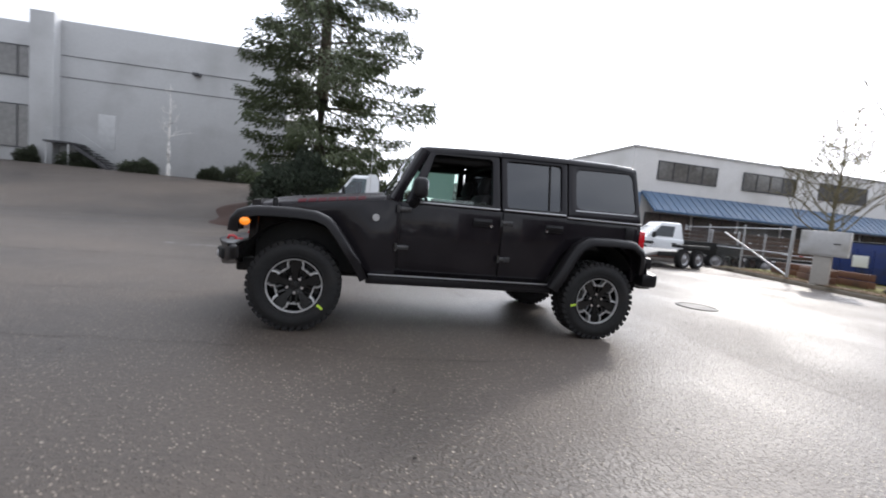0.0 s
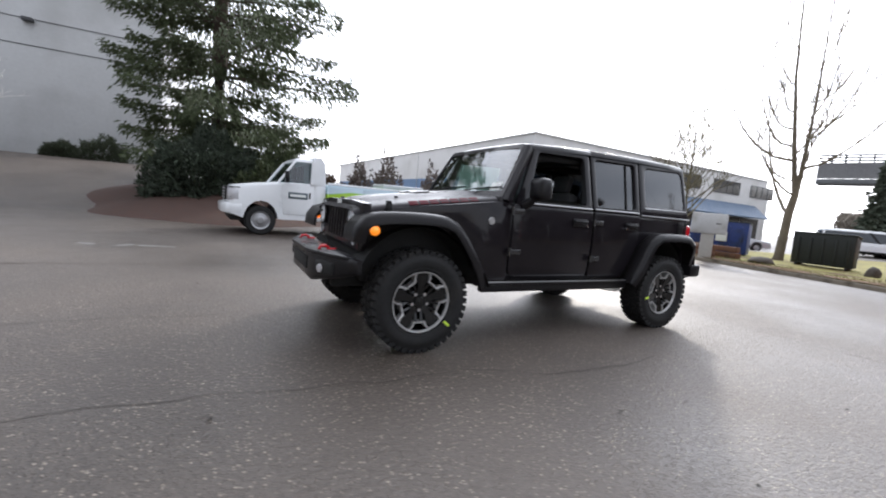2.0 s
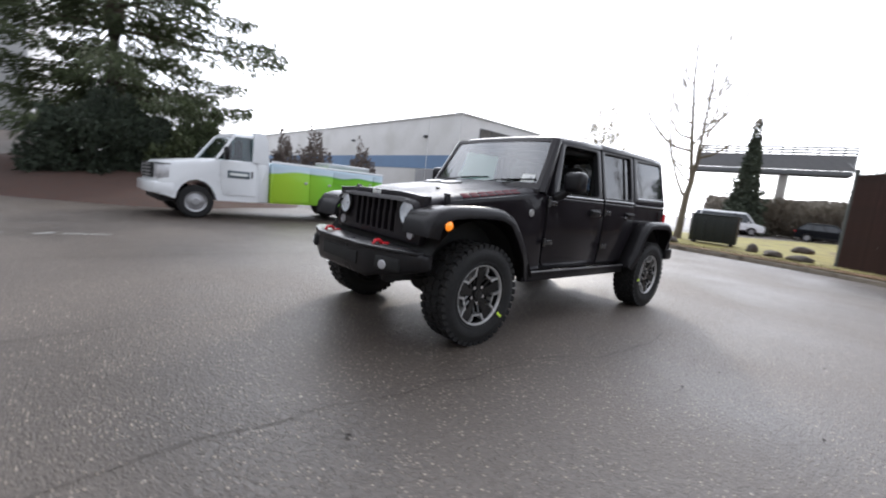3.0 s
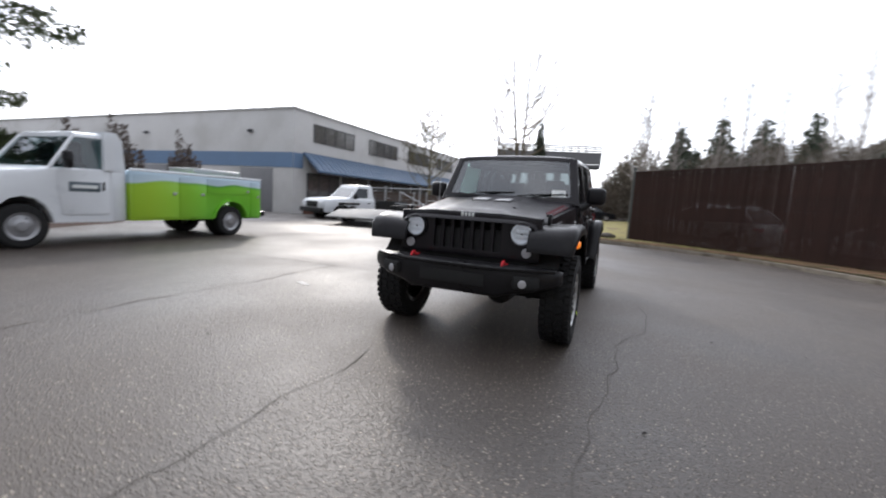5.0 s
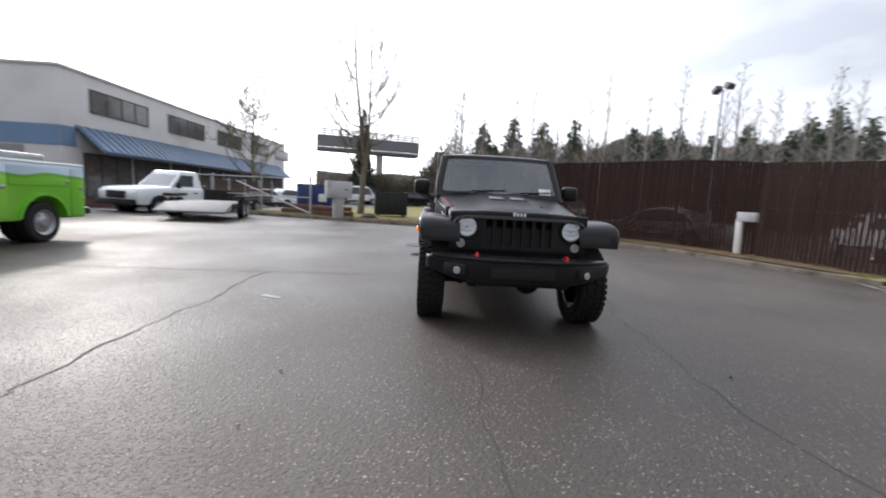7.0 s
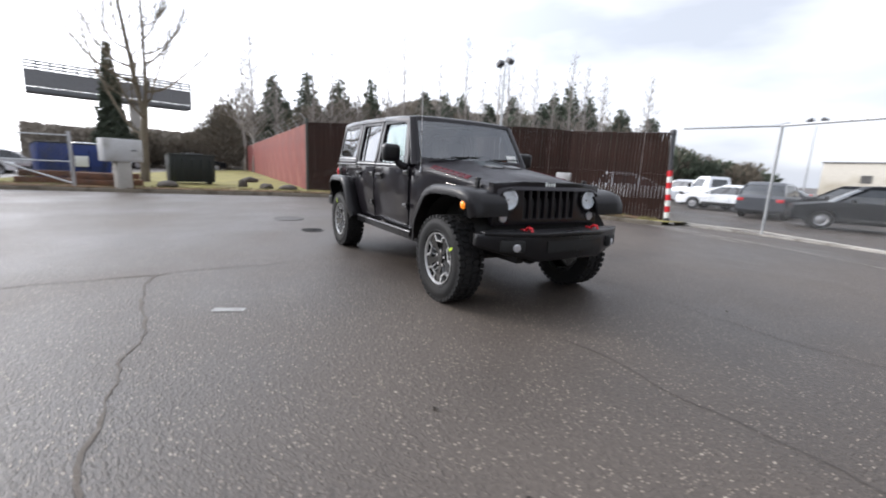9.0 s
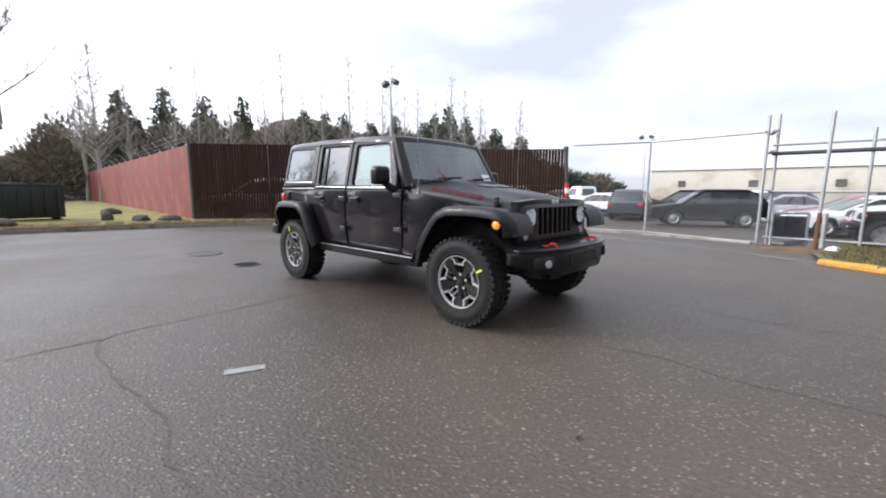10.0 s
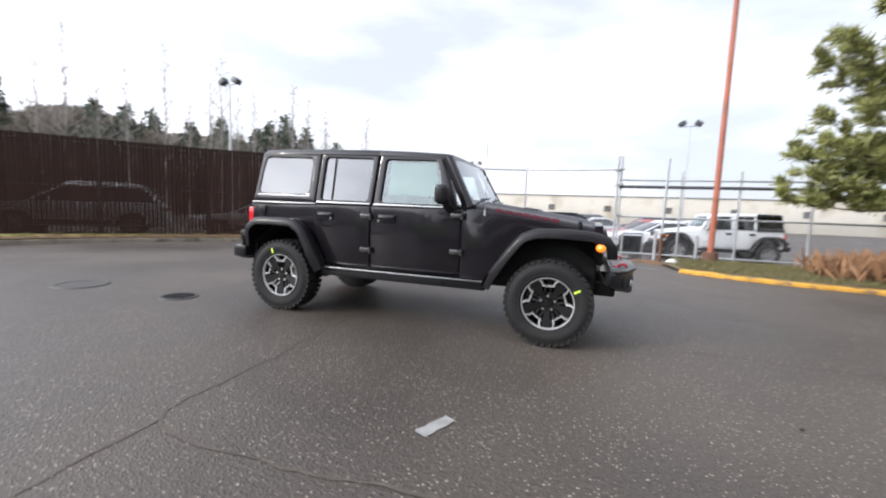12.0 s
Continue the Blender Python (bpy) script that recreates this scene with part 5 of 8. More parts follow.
def window_unit(parent, m, w, h, panes, frame=FRAME_DARK):
    """A window set into a wall that looks along -y in its own coordinates."""
    win = new("window")
    win.parent = parent
    win.matrix_basis = m
    b = bmesh.new()
    t = 0.07
    box(b, (0, 0, h / 2 - t / 2), (w, 0.12, t))
    box(b, (0, 0, -h / 2 + t / 2), (w, 0.12, t))
    for k in range(panes + 1):
        box(b, (-w / 2 + t / 2 + (w - t) * k / panes, -0.004, 0), (t, 0.12, h - 2 * t))
    part("window_frame", b, frame, win)
    for k in range(panes):
        b = bmesh.new()
        pw = (w - t) / panes
        box(b, (-w / 2 + t / 2 + pw * (k + 0.5), -0.022, 0), (pw - t, 0.02, h - 2 * t))
        part("pane", b, WINDOW_FAR, win)
    return win


def grey_hall():
    z0 = 1.6
    hall = thing("warehouse", "large pale grey tilt-up concrete warehouse wall", "building", at=pose(-13.0, 26.35, 0, 0, 0, -3))
    b = bmesh.new()
    box(b, (0.5, 6.0, (z0 + 10.85) / 2), (13.6, 12, 10.85 - z0), 0.03)
    part("wall", b, CONCRETE_GREY, hall)
    for z in (8.75, 7.45):
        b = bmesh.new()
        box(b, (0.5, -0.012, z), (13.5, 0.03, 0.036))
        part("joint_line", b, JOINT, hall)
    b = bmesh.new()
    box(b, (-6.9, 5.6, (z0 + 11.05) / 2), (1.3, 12.4, 11.05 - z0), 0.03)
    part("pilaster", b, CONCRETE_GREY, hall)
    b = bmesh.new()
    box(b, (-15.5, 6.3, (z0 + 10.6) / 2), (16, 11.6, 10.6 - z0), 0.03)
    part("wall", b, CONCRETE_GREY, hall)
    for x in (-8.9, -12.5, -16):
        for z, h, m in ((8.2, 1.9, WINDOW_DARK), (4.2, 2.7, RED_SHADE)):
            window_unit(hall, pose(x, 0.48, z), 2.3, h, 2)
    b = bmesh.new()
    box(b, (-3.6, -0.01, 4.35), (1.0, 0.06, 2.15), 0.01)
    part("door", b, mat("pale_grey_door", (0.50, 0.505, 0.51), 0.7), hall)
    # wall lamp
    b = bmesh.new()
    box(b, (1.6, -0.2, 8.65), (0.45, 0.35, 0.2), 0.05)
    part("wall_lamp", b, FRAME_DARK, hall)
    # landing and stairs
    st = thing("outside_stairs", "steel landing and steps with a rail against the wall", "stairs", at=pose(-14.9, 26.45, 0.1, 0, 0, -3))
    b = bmesh.new()
    box(b, (-3.55, -0.75, 3.22), (1.5, 1.4, 0.12), 0.01)
    part("landing", b, FRAME_DARK, st)
    for x in (-4.2, -3.0):
        b = bmesh.new()
        cyl(b, (x, -1.35, 1.7), (x, -1.35, 3.2), 0.05)
        part("post", b, CONCRETE_GREY, st)
    for k in range(9):
        b = bmesh.new()
        box(b, (-2.65 + 0.27 * k, -0.75, 3.1 - 0.165 * k), (0.28, 1.2, 0.05))
        part("step", b, FRAME_DARK, st)
    b = bmesh.new()
    prism(b, [(-2.8, 3.0), (-2.8, 3.2), (-0.4, 1.72), (-0.4, 1.5)], "y", -1.4, -1.34)
    part("stringer", b, FRAME_DARK, st)
    b = bmesh.new()
    tube(b, [(-4.25, -1.37, 4.1), (-2.8, -1.37, 4.1), (-0.4, -1.37, 2.6)], 0.02, 6)
    for x, z in ((-4.2, 3.2), (-3.5, 3.2), (-2.8, 3.2), (-1.6, 2.4), (-0.45, 1.7)):
        cyl(b, (x, -1.37, z), (x, -1.37, z + 0.9), 0.018, None, 6)
    part("rail", b, GALV, st)


grey_hall()


def blue_hall():
    x0, y0, top, base = 17.2, 20.2, 6.9, -0.6
    hall = thing("office_building", "two-storey white building with blue band and awning", "building")
    b = bmesh.new()
    box(b, (x0 + 17, y0 + 27, (top + base) / 2), (34, 54, top - base), 0.03)
    part("wall", b, WALL_WHITE, hall)
    b = bmesh.new()
    box(b, (x0 + 17, y0 + 27, top + 0.05), (34.2, 54.2, 0.14), 0.02)
    part("roof_edge", b, WALL_WHITE, hall)
    b = bmesh.new()
    box(b, (x0 - 0.01, y0 + 27, 3.4), (0.06, 53.9, 1.05))
    part("blue_band", b, WALL_BLUE, hall)
    b = bmesh.new()
    box(b, (x0 + 0.45, y0 - 0.01, 3.4), (0.9, 0.06, 1.05))
    part("blue_band", b, WALL_BLUE, hall)
    for k in range(5):
        window_unit(hall, pose(x0 + 4.4 + 7.15 * k, y0 - 0.01, 5.55), 4.9, 1.3, 4)
    # sloped awning with standing seams
    aw = new("awning")
    aw.parent = hall
    b = bmesh.new()
    prism(b, [(y0, 4.05), (y0 - 1.5, 2.75), (y0 - 1.5, 2.62), (y0, 3.9)], "x", x0 + 0.9, x0 + 32)
    part("awning_sheet", b, AWNING_BLUE, aw)
    for k in range(52):
        b = bmesh.new()
        x = x0 + 1.1 + 0.6 * k
        prism(b, [(y0 - 0.01, 4.09), (y0 - 1.5, 2.80), (y0 - 1.5, 2.74), (y0 - 0.01, 4.03)], "x", x - 0.03, x + 0.03)
        part("seam", b, AWNING_SEAM_LIT, aw)
    # shop front in the awning's shade
    for k in range(8):
        window_unit(hall, pose(x0 + 3.2 + 4.0 * k, y0 - 0.02, 1.38), 3.7, 2.5, 3)
    b = bmesh.new()
    box(b, (x0 + 16.5, y0 - 0.06, -0.25), (31.0, 0.14, 0.7), 0.01)
    part("brick_plinth", b, mat("brown_brick_plinth", (0.13, 0.065, 0.048), 0.85, vary=0.3, scale=6, bump=0.3), hall)
    # overhead doors and small lamps on the side wall
    for y in (3.5, 15, 28):
        b = bmesh.new()
        box(b, (x0 - 0.02, y0 + y, 1.2), (0.06, 3.2, 3.2), 0.01)
        part("roller_door", b, mat("grey_roller_door", (0.22, 0.22, 0.23), 0.6), hall)
    for y in (4, 16, 26, 36):
        b = bmesh.new()
        box(b, (x0 - 0.15, y0 + y, 5.4), (0.25, 0.35, 0.2), 0.03)
        part("wall_lamp", b, FRAME_DARK, hall)


blue_hall()


def far_shop(at, w, d, h, wall, label):
    sh = thing("low_building", label, "building", at=at)
    b = bmesh.new()
    box(b, (0, d / 2, h / 2 - 0.3), (w, d, h + 0.6), 0.03)
    part("wall", b, wall, sh)
    b = bmesh.new()
    box(b, (0, d / 2, h + 0.06), (w + 0.3, d + 0.3, 0.14), 0.02)
    part("roof", b, ROOFING, sh)
    n = max(2, int(w / 9))
    for k in range(n):
        window_unit(sh, pose(-w / 2 + w * (k + 0.5) / n, -0.01, h * 0.58), 1.1, 1.0, 2)
    return sh


far_shop(pose(-14, -73, -0.4, 0, 0, 180), 66, 20, 5.0, CREAM, "long low cream industrial building with small windows")
far_shop(pose(48, 24.5, -0.3, 0, 0, -20), 16, 10, 6.2, WALL_WHITE, "pale two-storey house block beyond the lot")

# ---- other vehicles ----
HUBCAP = mat("steel_hubcap", (0.36, 0.36, 0.37), 0.4, metal=0.6, vary=0.1)


def plain_wheel(parent, m, R, W, face):
    w = new("wheel")
    w.parent = parent
    w.matrix_basis = m
    b = bmesh.new()
    lathe(b, [(R * 0.62, -W / 2), (R * 0.9, -W / 2), (R, -W * 0.36), (R, W * 0.36), (R * 0.9, W / 2), (R * 0.62, W / 2)], 24, "y")
    part("tyre", b, RUBBER, w)
    b = bmesh.new()
    f = face
    lathe(b, [(R * 0.63, f * W * 0.5), (R * 0.58, f * W * 0.46), (R * 0.5, f * W * 0.3), (R * 0.3, f * W * 0.34), (R * 0.2, f * W * 0.5), (0.0, f * W * 0.52)], 20, "y")
    for k in range(6):
        a = k * math.pi / 3
        box(b, (R * 0.4 * math.cos(a), f * W * 0.36, R * 0.4 * math.sin(a)), (R * 0.08, W * 0.1, R * 0.08), 0.005)
    part("rim", b, HUBCAP, w)
    return w


SHAPES = {
    # outline of the lower body (x, z), belt line and roof of the cabin; front towards -x
    "suv": dict(L=4.7, W=1.86, wb=2.75, R=0.36, body=[(-2.3, 0.32), (-2.34, 0.62), (-2.26, 0.86), (-1.2, 1.03), (2.2, 1.08), (2.32, 0.95), (2.33, 0.42), (2.25, 0.32)], belt=[(-1.15, 1.02), (2.22, 1.07)], roof=[(-0.25, 1.62), (1.62, 1.60)]),
    "sedan": dict(L=4.8, W=1.82, wb=2.8, R=0.33, body=[(-2.38, 0.30), (-2.42, 0.55), (-2.30, 0.74), (-1.15, 0.92), (1.5, 0.96), (2.36, 0.92), (2.42, 0.6), (2.36, 0.32)], belt=[(-1.1, 0.91), (1.6, 0.95)], roof=[(-0.10, 1.40), (0.85, 1.40)]),
    "van": dict(L=5.4, W=2.0, wb=3.4, R=0.36, body=[(-2.7, 0.36), (-2.74, 0.7), (-2.62, 0.95), (-1.9, 1.12), (2.6, 1.15), (2.7, 1.05), (2.7, 0.45), (2.62, 0.36)], belt=[(-1.9, 1.11), (2.62, 1.14)], roof=[(-1.25, 1.98), (2.5, 1.98)]),
}


def make_car(kind, paint, at, label):
    s = SHAPES[kind]
    car = thing("parked_car" if kind != "van" else "parked_van", label, "car" if kind != "van" else "van", "parked cars", at=at)
    hw, wb, R = s["W"] / 2, s["wb"], s["R"]
    body = s["body"]
    ax = (-wb / 2 - 0.03, wb / 2 + 0.03)
    # lower edge with its two wheel arches
    low = [(body[-1][0], body[-1][1])]
    for cx in ax[::-1]:
        for k in range(9):
            a = math.pi * k / 8
            low.append((cx + (R + 0.07) * math.cos(a), max(body[0][1], R + (R + 0.07) * math.sin(a))))
    loop = body + low[1:]
    b = bmesh.new()
    rows = []
    for y, inset in ((-hw, 0.10), (-hw + 0.02, 0.03), (-hw + 0.12, 0.0), (hw - 0.12, 0.0), (hw - 0.02, 0.03), (hw, 0.10)):
        rows.append([(x * (1 - inset * 0.25), y * (1.0 - 0.04 * (z > 0.85)), z - (inset * 0.35 if z > 0.7 else 0)) for x, z in loop])
    loft(b, rows, closed=True, caps=True)
    part("body", b, paint, car, smooth=35)
    # cabin
    (bx0, bz0), (bx1, bz1) = s["belt"]
    (rx0, rz), (rx1, _) = s["roof"]
    lw, uw = hw - 0.06, hw - 0.22
    def ring(t, grow=0.0, round_off=0.16):
        """The cabin's outline in plan at a height from belt (0) to roof (1), with rounded corners."""
        u = t - 0.10 * t * (1 - t)
        x0, x1 = bx0 + (rx0 - bx0) * u, bx1 + (rx1 - bx1) * t ** 1.6 if t > 0 else bx1
        w = lw + (uw - lw) * t + grow
        z0, z1 = bz0 + (rz - bz0) * t, bz1 + (rz - bz1) * t
        pts = []
        for x, z, sx in ((x0 - grow, z0, 1), (x1 + grow, z1, -1)):
            col = [(x + sx * 0.10, -w, z), (x + sx * 0.02, -w + round_off, z), (x, -w * 0.4, z), (x, w * 0.4, z), (x + sx * 0.02, w - round_off, z), (x + sx * 0.10, w, z)]
            pts += col if sx > 0 else col[::-1]
        return pts
    b = bmesh.new()
    loft(b, [ring(t) for t in (-0.06, 0.3, 0.6, 0.92)], closed=True)
    part("cabin_glass", b, WINDOW_DARK, car, smooth=50)
    b = bmesh.new()
    cap = [[(x * f + g, y * f, z + dz) for x, y, z in ring(1.0)] for f, g, dz in ((0.97, 0.02, 0.025), (0.90, 0.07, 0.045), (0.6, 0.28, 0.06))]
    loft(b, [ring(0.86, 0.010), ring(1.0, 0.004)] + cap, closed=True, caps=True)
    part("roof", b, paint, car, smooth=60)
    for sd in (-1, 1):
        frac = [0.0, 0.38, 0.68, 1.0] if kind != "van" else [0.0, 0.22, 0.24, 1.0]
        for k, f in enumerate(frac):
            rows = []
            for t in (-0.04, 0.3, 0.6, 0.90):
                rg = ring(t, 0.006)
                p, q = (Vector(rg[0]), Vector(rg[11])) if sd < 0 else (Vector(rg[5]), Vector(rg[6]))
                m = p.lerp(q, f if k in (0, 3) else f + 0.04 * t)
                wd = 0.07 if k in (0, 3) else 0.04
                rows.append([m + Vector((-wd, -sd * 0.03, 0)), m + Vector((-wd, sd * 0.008, 0)), m + Vector((wd, sd * 0.008, 0)), m + Vector((wd, -sd * 0.03, 0))])
            b = bmesh.new()
            loft(b, rows, closed=True, caps=True)
            part("pillar", b, paint if k in (0, 3) else DARK, car)
        for x in (bx0 + 0.62, bx0 + 0.62 + (bx1 - bx0) * 0.34):
            b = bmesh.new()
            box(b, (x, sd * (hw + 0.004), 0.66), (0.012, 0.012, 0.52), 0.002)
            part("door_seam", b, DARK, car)
            b = bmesh.new()
            box(b, (x + 0.75, sd * (hw * 0.985 + 0.012), 0.86), (0.16, 0.03, 0.03), 0.01)
            part("door_handle", b, paint, car)
        b = bmesh.new()
        box(b, (0, sd * (hw - 0.01), 0.40), (wb - 2 * R - 0.2, 0.06, 0.14), 0.02)
        part("sill", b, DARK, car)
        b = bmesh.new()
        box(b, (bx0 + 0.55, sd * (hw + 0.06), bz0 + 0.08), (0.12, 0.2, 0.13), 0.04)
        part("side_mirror", b, paint, car)
        b = bmesh.new()
        box(b, (body[1][0] + 0.16, sd * (hw - 0.25), 0.70), (0.24, 0.38, 0.13), 0.04)
        part("headlight", b, LAMP_BOWL, car)
        b = bmesh.new()
        box(b, (body[5][0] - 0.05, sd * (hw - 0.18), 0.86), (0.14, 0.30, 0.15), 0.04)
        part("tail_lamp", b, TAIL_RED, car)
        for cx in ax:
            plain_wheel(car, pose(cx, sd * (hw - 0.13), R), R, 0.22, sd)
    b = bmesh.new()
    box(b, (body[1][0] + 0.02, 0, 0.5), (0.1, s["W"] * 0.62, 0.2), 0.03)
    part("grille", b, DARK, car)
    b = bmesh.new()
    box(b, (0, 0, 0.36), (s["L"] * 0.8, s["W"] * 0.8, 0.2), 0.03)
    part("underbody", b, DARK, car)
    return car


def make_pickup(paint, at, label, bed_mat=None):
    car = thing("pickup_truck", label, "pickup", at=at)
    hw, R = 0.97, 0.4
    ax = (-1.75, 1.85)
    body = [(-2.72, 0.5), (-2.80, 0.72), (-2.78, 1.0), (-2.68, 1.14), (-2.2, 1.2), (-1.35, 1.25), (0.36, 1.25), (0.36, 0.55)]
    low = []
    for k in range(11):
        a = math.pi * k / 10
        low.append((ax[0] + (R + 0.1) * math.cos(a), max(0.5, R + (R + 0.08) * math.sin(a))))
    b = bmesh.new()
    loop = body + low
    rows = []
    for y, drop, pull in ((-hw, 0.16, 0.10), (-hw + 0.03, 0.08, 0.07), (-hw + 0.1, 0.025, 0.04), (-0.45, 0.0, 0.0), (0.45, 0.0, 0.0), (hw - 0.1, 0.025, 0.04), (hw - 0.03, 0.08, 0.07), (hw, 0.16, 0.10)):
        rows.append([(x + (pull if x < -2.6 else 0), y, z - (drop if z > 1.05 else 0)) for x, z in loop])
    loft(b, rows, closed=True, caps=True)
    part("cab_body", b, paint, car, smooth=50)
    # greenhouse in the body's paint, with panes set into it
    lo = [(-1.28, -0.9, 1.17), (-1.28, 0.9, 1.17), (0.36, 0.9, 1.17), (0.36, -0.9, 1.17)]
    hi = [(-0.60, -0.74, 1.84), (-0.60, 0.74, 1.84), (0.28, 0.74, 1.84), (0.28, -0.74, 1.84)]
    b = bmesh.new()
    loft(b, [lo, hi, [(x * 0.97, y * 0.96, z + 0.05) for x, y, z in hi], [(x * 0.85, y * 0.8, z + 0.085) for x, y, z in hi]], closed=True, caps=True)
    part("cab_roof", b, paint, car, smooth=40)
    for i, u0, u1 in ((0, 0.06, 0.94), (1, 0.10, 0.72), (2, 0.14, 0.86), (3, 0.28, 0.90)):
        q = [Vector(lo[i]), Vector(lo[(i + 1) % 4]), Vector(hi[(i + 1) % 4]), Vector(hi[i])]
        out = (q[1] - q[0]).cross(q[3] - q[0]).normalized()
        if out.dot((q[0] + q[2]) / 2 - Vector((-0.35, 0, 1.5))) < 0:
            out = -out
        rim = [q[0].lerp(q[1], u).lerp(q[3].lerp(q[2], u), v) for u, v in ((u0, 0.14), (u1, 0.14), (u1, 0.86), (u0, 0.86))]
        b = bmesh.new()
        loft(b, [[r - out * 0.01 for r in rim], [r + out * 0.006 for r in rim]], closed=True, caps=True)
        bmesh.ops.recalc_face_normals(b, faces=b.faces)
        part("window_pane", b, WINDOW_DARK, car, smooth=0)
    for sd in (-1, 1):
        b = bmesh.new()
        box(b, (-0.05, sd * (hw + 0.004), 1.0), (0.2, 0.03, 0.045), 0.01)
        part("door_handle", b, DARK, car)
        b = bmesh.new()
        for x in (-1.02, 0.24):
            box(b, (x, sd * hw, 0.83), (0.012, 0.006, 0.5))
        part("door_gap", b, DARK, car)
    b = bmesh.new()
    for sd in (-1, 1):
        box(b, (1.6, sd * 0.94, 0.92), (2.4, 0.07, 0.55), 0.02)
    box(b, (2.78, 0, 0.92), (0.06, 1.9, 0.55), 0.02)
    box(b, (1.6, 0, 0.68), (2.4, 1.85, 0.06))
    box(b, (0.43, 0, 0.92), (0.06, 1.9, 0.55), 0.02)
    part("bed", b, bed_mat or paint, car)
    b = bmesh.new()
    box(b, (0.1, 0, 0.5), (5.0, 1.3, 0.2), 0.03)
    part("frame", b, DARK, car)
    b = bmesh.new()
    box(b, (-2.82, 0, 0.58), (0.16, 1.9, 0.22), 0.04)
    part("bumper", b, DARK, car)
    b = bmesh.new()
    box(b, (-2.80, 0, 0.86), (0.05, 0.95, 0.28), 0.02)
    part("grille", b, DARK, car)
    for sd in (-1, 1):
        b = bmesh.new()
        box(b, (-2.72, sd * 0.72, 0.9), (0.14, 0.36, 0.24), 0.04)
        part("headlight", b, LAMP_BOWL, car)
        b = bmesh.new()
        box(b, (-0.98, sd * 1.06, 1.32), (0.12, 0.24, 0.26), 0.05)
        part("side_mirror", b, DARK, car)
        for cx in ax:
            plain_wheel(car, pose(cx, sd * 0.82, R), R, 0.26, sd)
    return car


def lime_wrap():
    """Printed wrap of the truck's lockers: lime hills under a pale blue sky."""
    m, n, l, b = nodes_of("lime_hill_wrap")
    tc = n.new("ShaderNodeTexCoord")
    sep = n.new("ShaderNodeSeparateXYZ")
    l.new(tc.outputs["Object"], sep.inputs[0])
    wave = n.new("ShaderNodeTexNoise")
    wave.noise_dimensions = "1D"
    wave.inputs["Scale"].default_value, wave.inputs["Detail"].default_value = 0.7, 1
    l.new(sep.outputs["X"], wave.inputs["W"])
    h = n.new("ShaderNodeMath")
    h.operation = "MULTIPLY_ADD"
    h.inputs[1].default_value, h.inputs[2].default_value = -0.24, 0.02
    l.new(wave.outputs["Fac"], h.inputs[0])
    tot = n.new("ShaderNodeMath")
    tot.operation = "ADD"
    l.new(h.outputs[0], tot.inputs[0])
    l.new(sep.outputs["Z"], tot.inputs[1])
    r = n.new("ShaderNodeValToRGB")
    r.color_ramp.elements[0].position, r.color_ramp.elements[0].color = 0.0, (0.16, 0.52, 0.03, 1)
    e = r.color_ramp.elements.new(0.55)
    e.color = (0.20, 0.58, 0.03, 1)
    e = r.color_ramp.elements.new(0.60)
    e.color = (0.10, 0.38, 0.03, 1)
    e = r.color_ramp.elements.new(0.63)
    e.color = (0.55, 0.68, 0.75, 1)
    r.color_ramp.elements[-1].position, r.color_ramp.elements[-1].color = 1.0, (0.36, 0.52, 0.66, 1)
    mr = n.new("ShaderNodeMapRange")
    mr.inputs["From Min"].default_value, mr.inputs["From Max"].default_value = 0.45, 1.55
    l.new(tot.outputs[0], mr.inputs["Value"])
    l.new(mr.outputs["Result"], r.inputs["Fac"])
    yel = n.new("ShaderNodeMapRange")
    yel.inputs["From Min"].default_value, yel.inputs["From Max"].default_value = 1.4, 0.0
    l.new(sep.outputs["X"], yel.inputs["Value"])
    mx = n.new("ShaderNodeMix")
    mx.data_type, mx.blend_type = "RGBA", "LIGHTEN"
    fac = n.new("ShaderNodeMath")
    fac.operation = "MULTIPLY"
    fac.inputs[1].default_value = 0.8
    l.new(yel.outputs["Result"], fac.inputs[0])
    l.new(fac.outputs[0], mx.inputs["Factor"])
    l.new(r.outputs["Color"], mx.inputs[6])
    mx.inputs[7].default_value = (0.40, 0.60, 0.0, 1)
    l.new(mx.outputs[2], b.inputs["Base Color"])
    b.inputs["Roughness"].default_value = 0.4
    b.inputs["Coat Weight"].default_value = 0.3
    return m


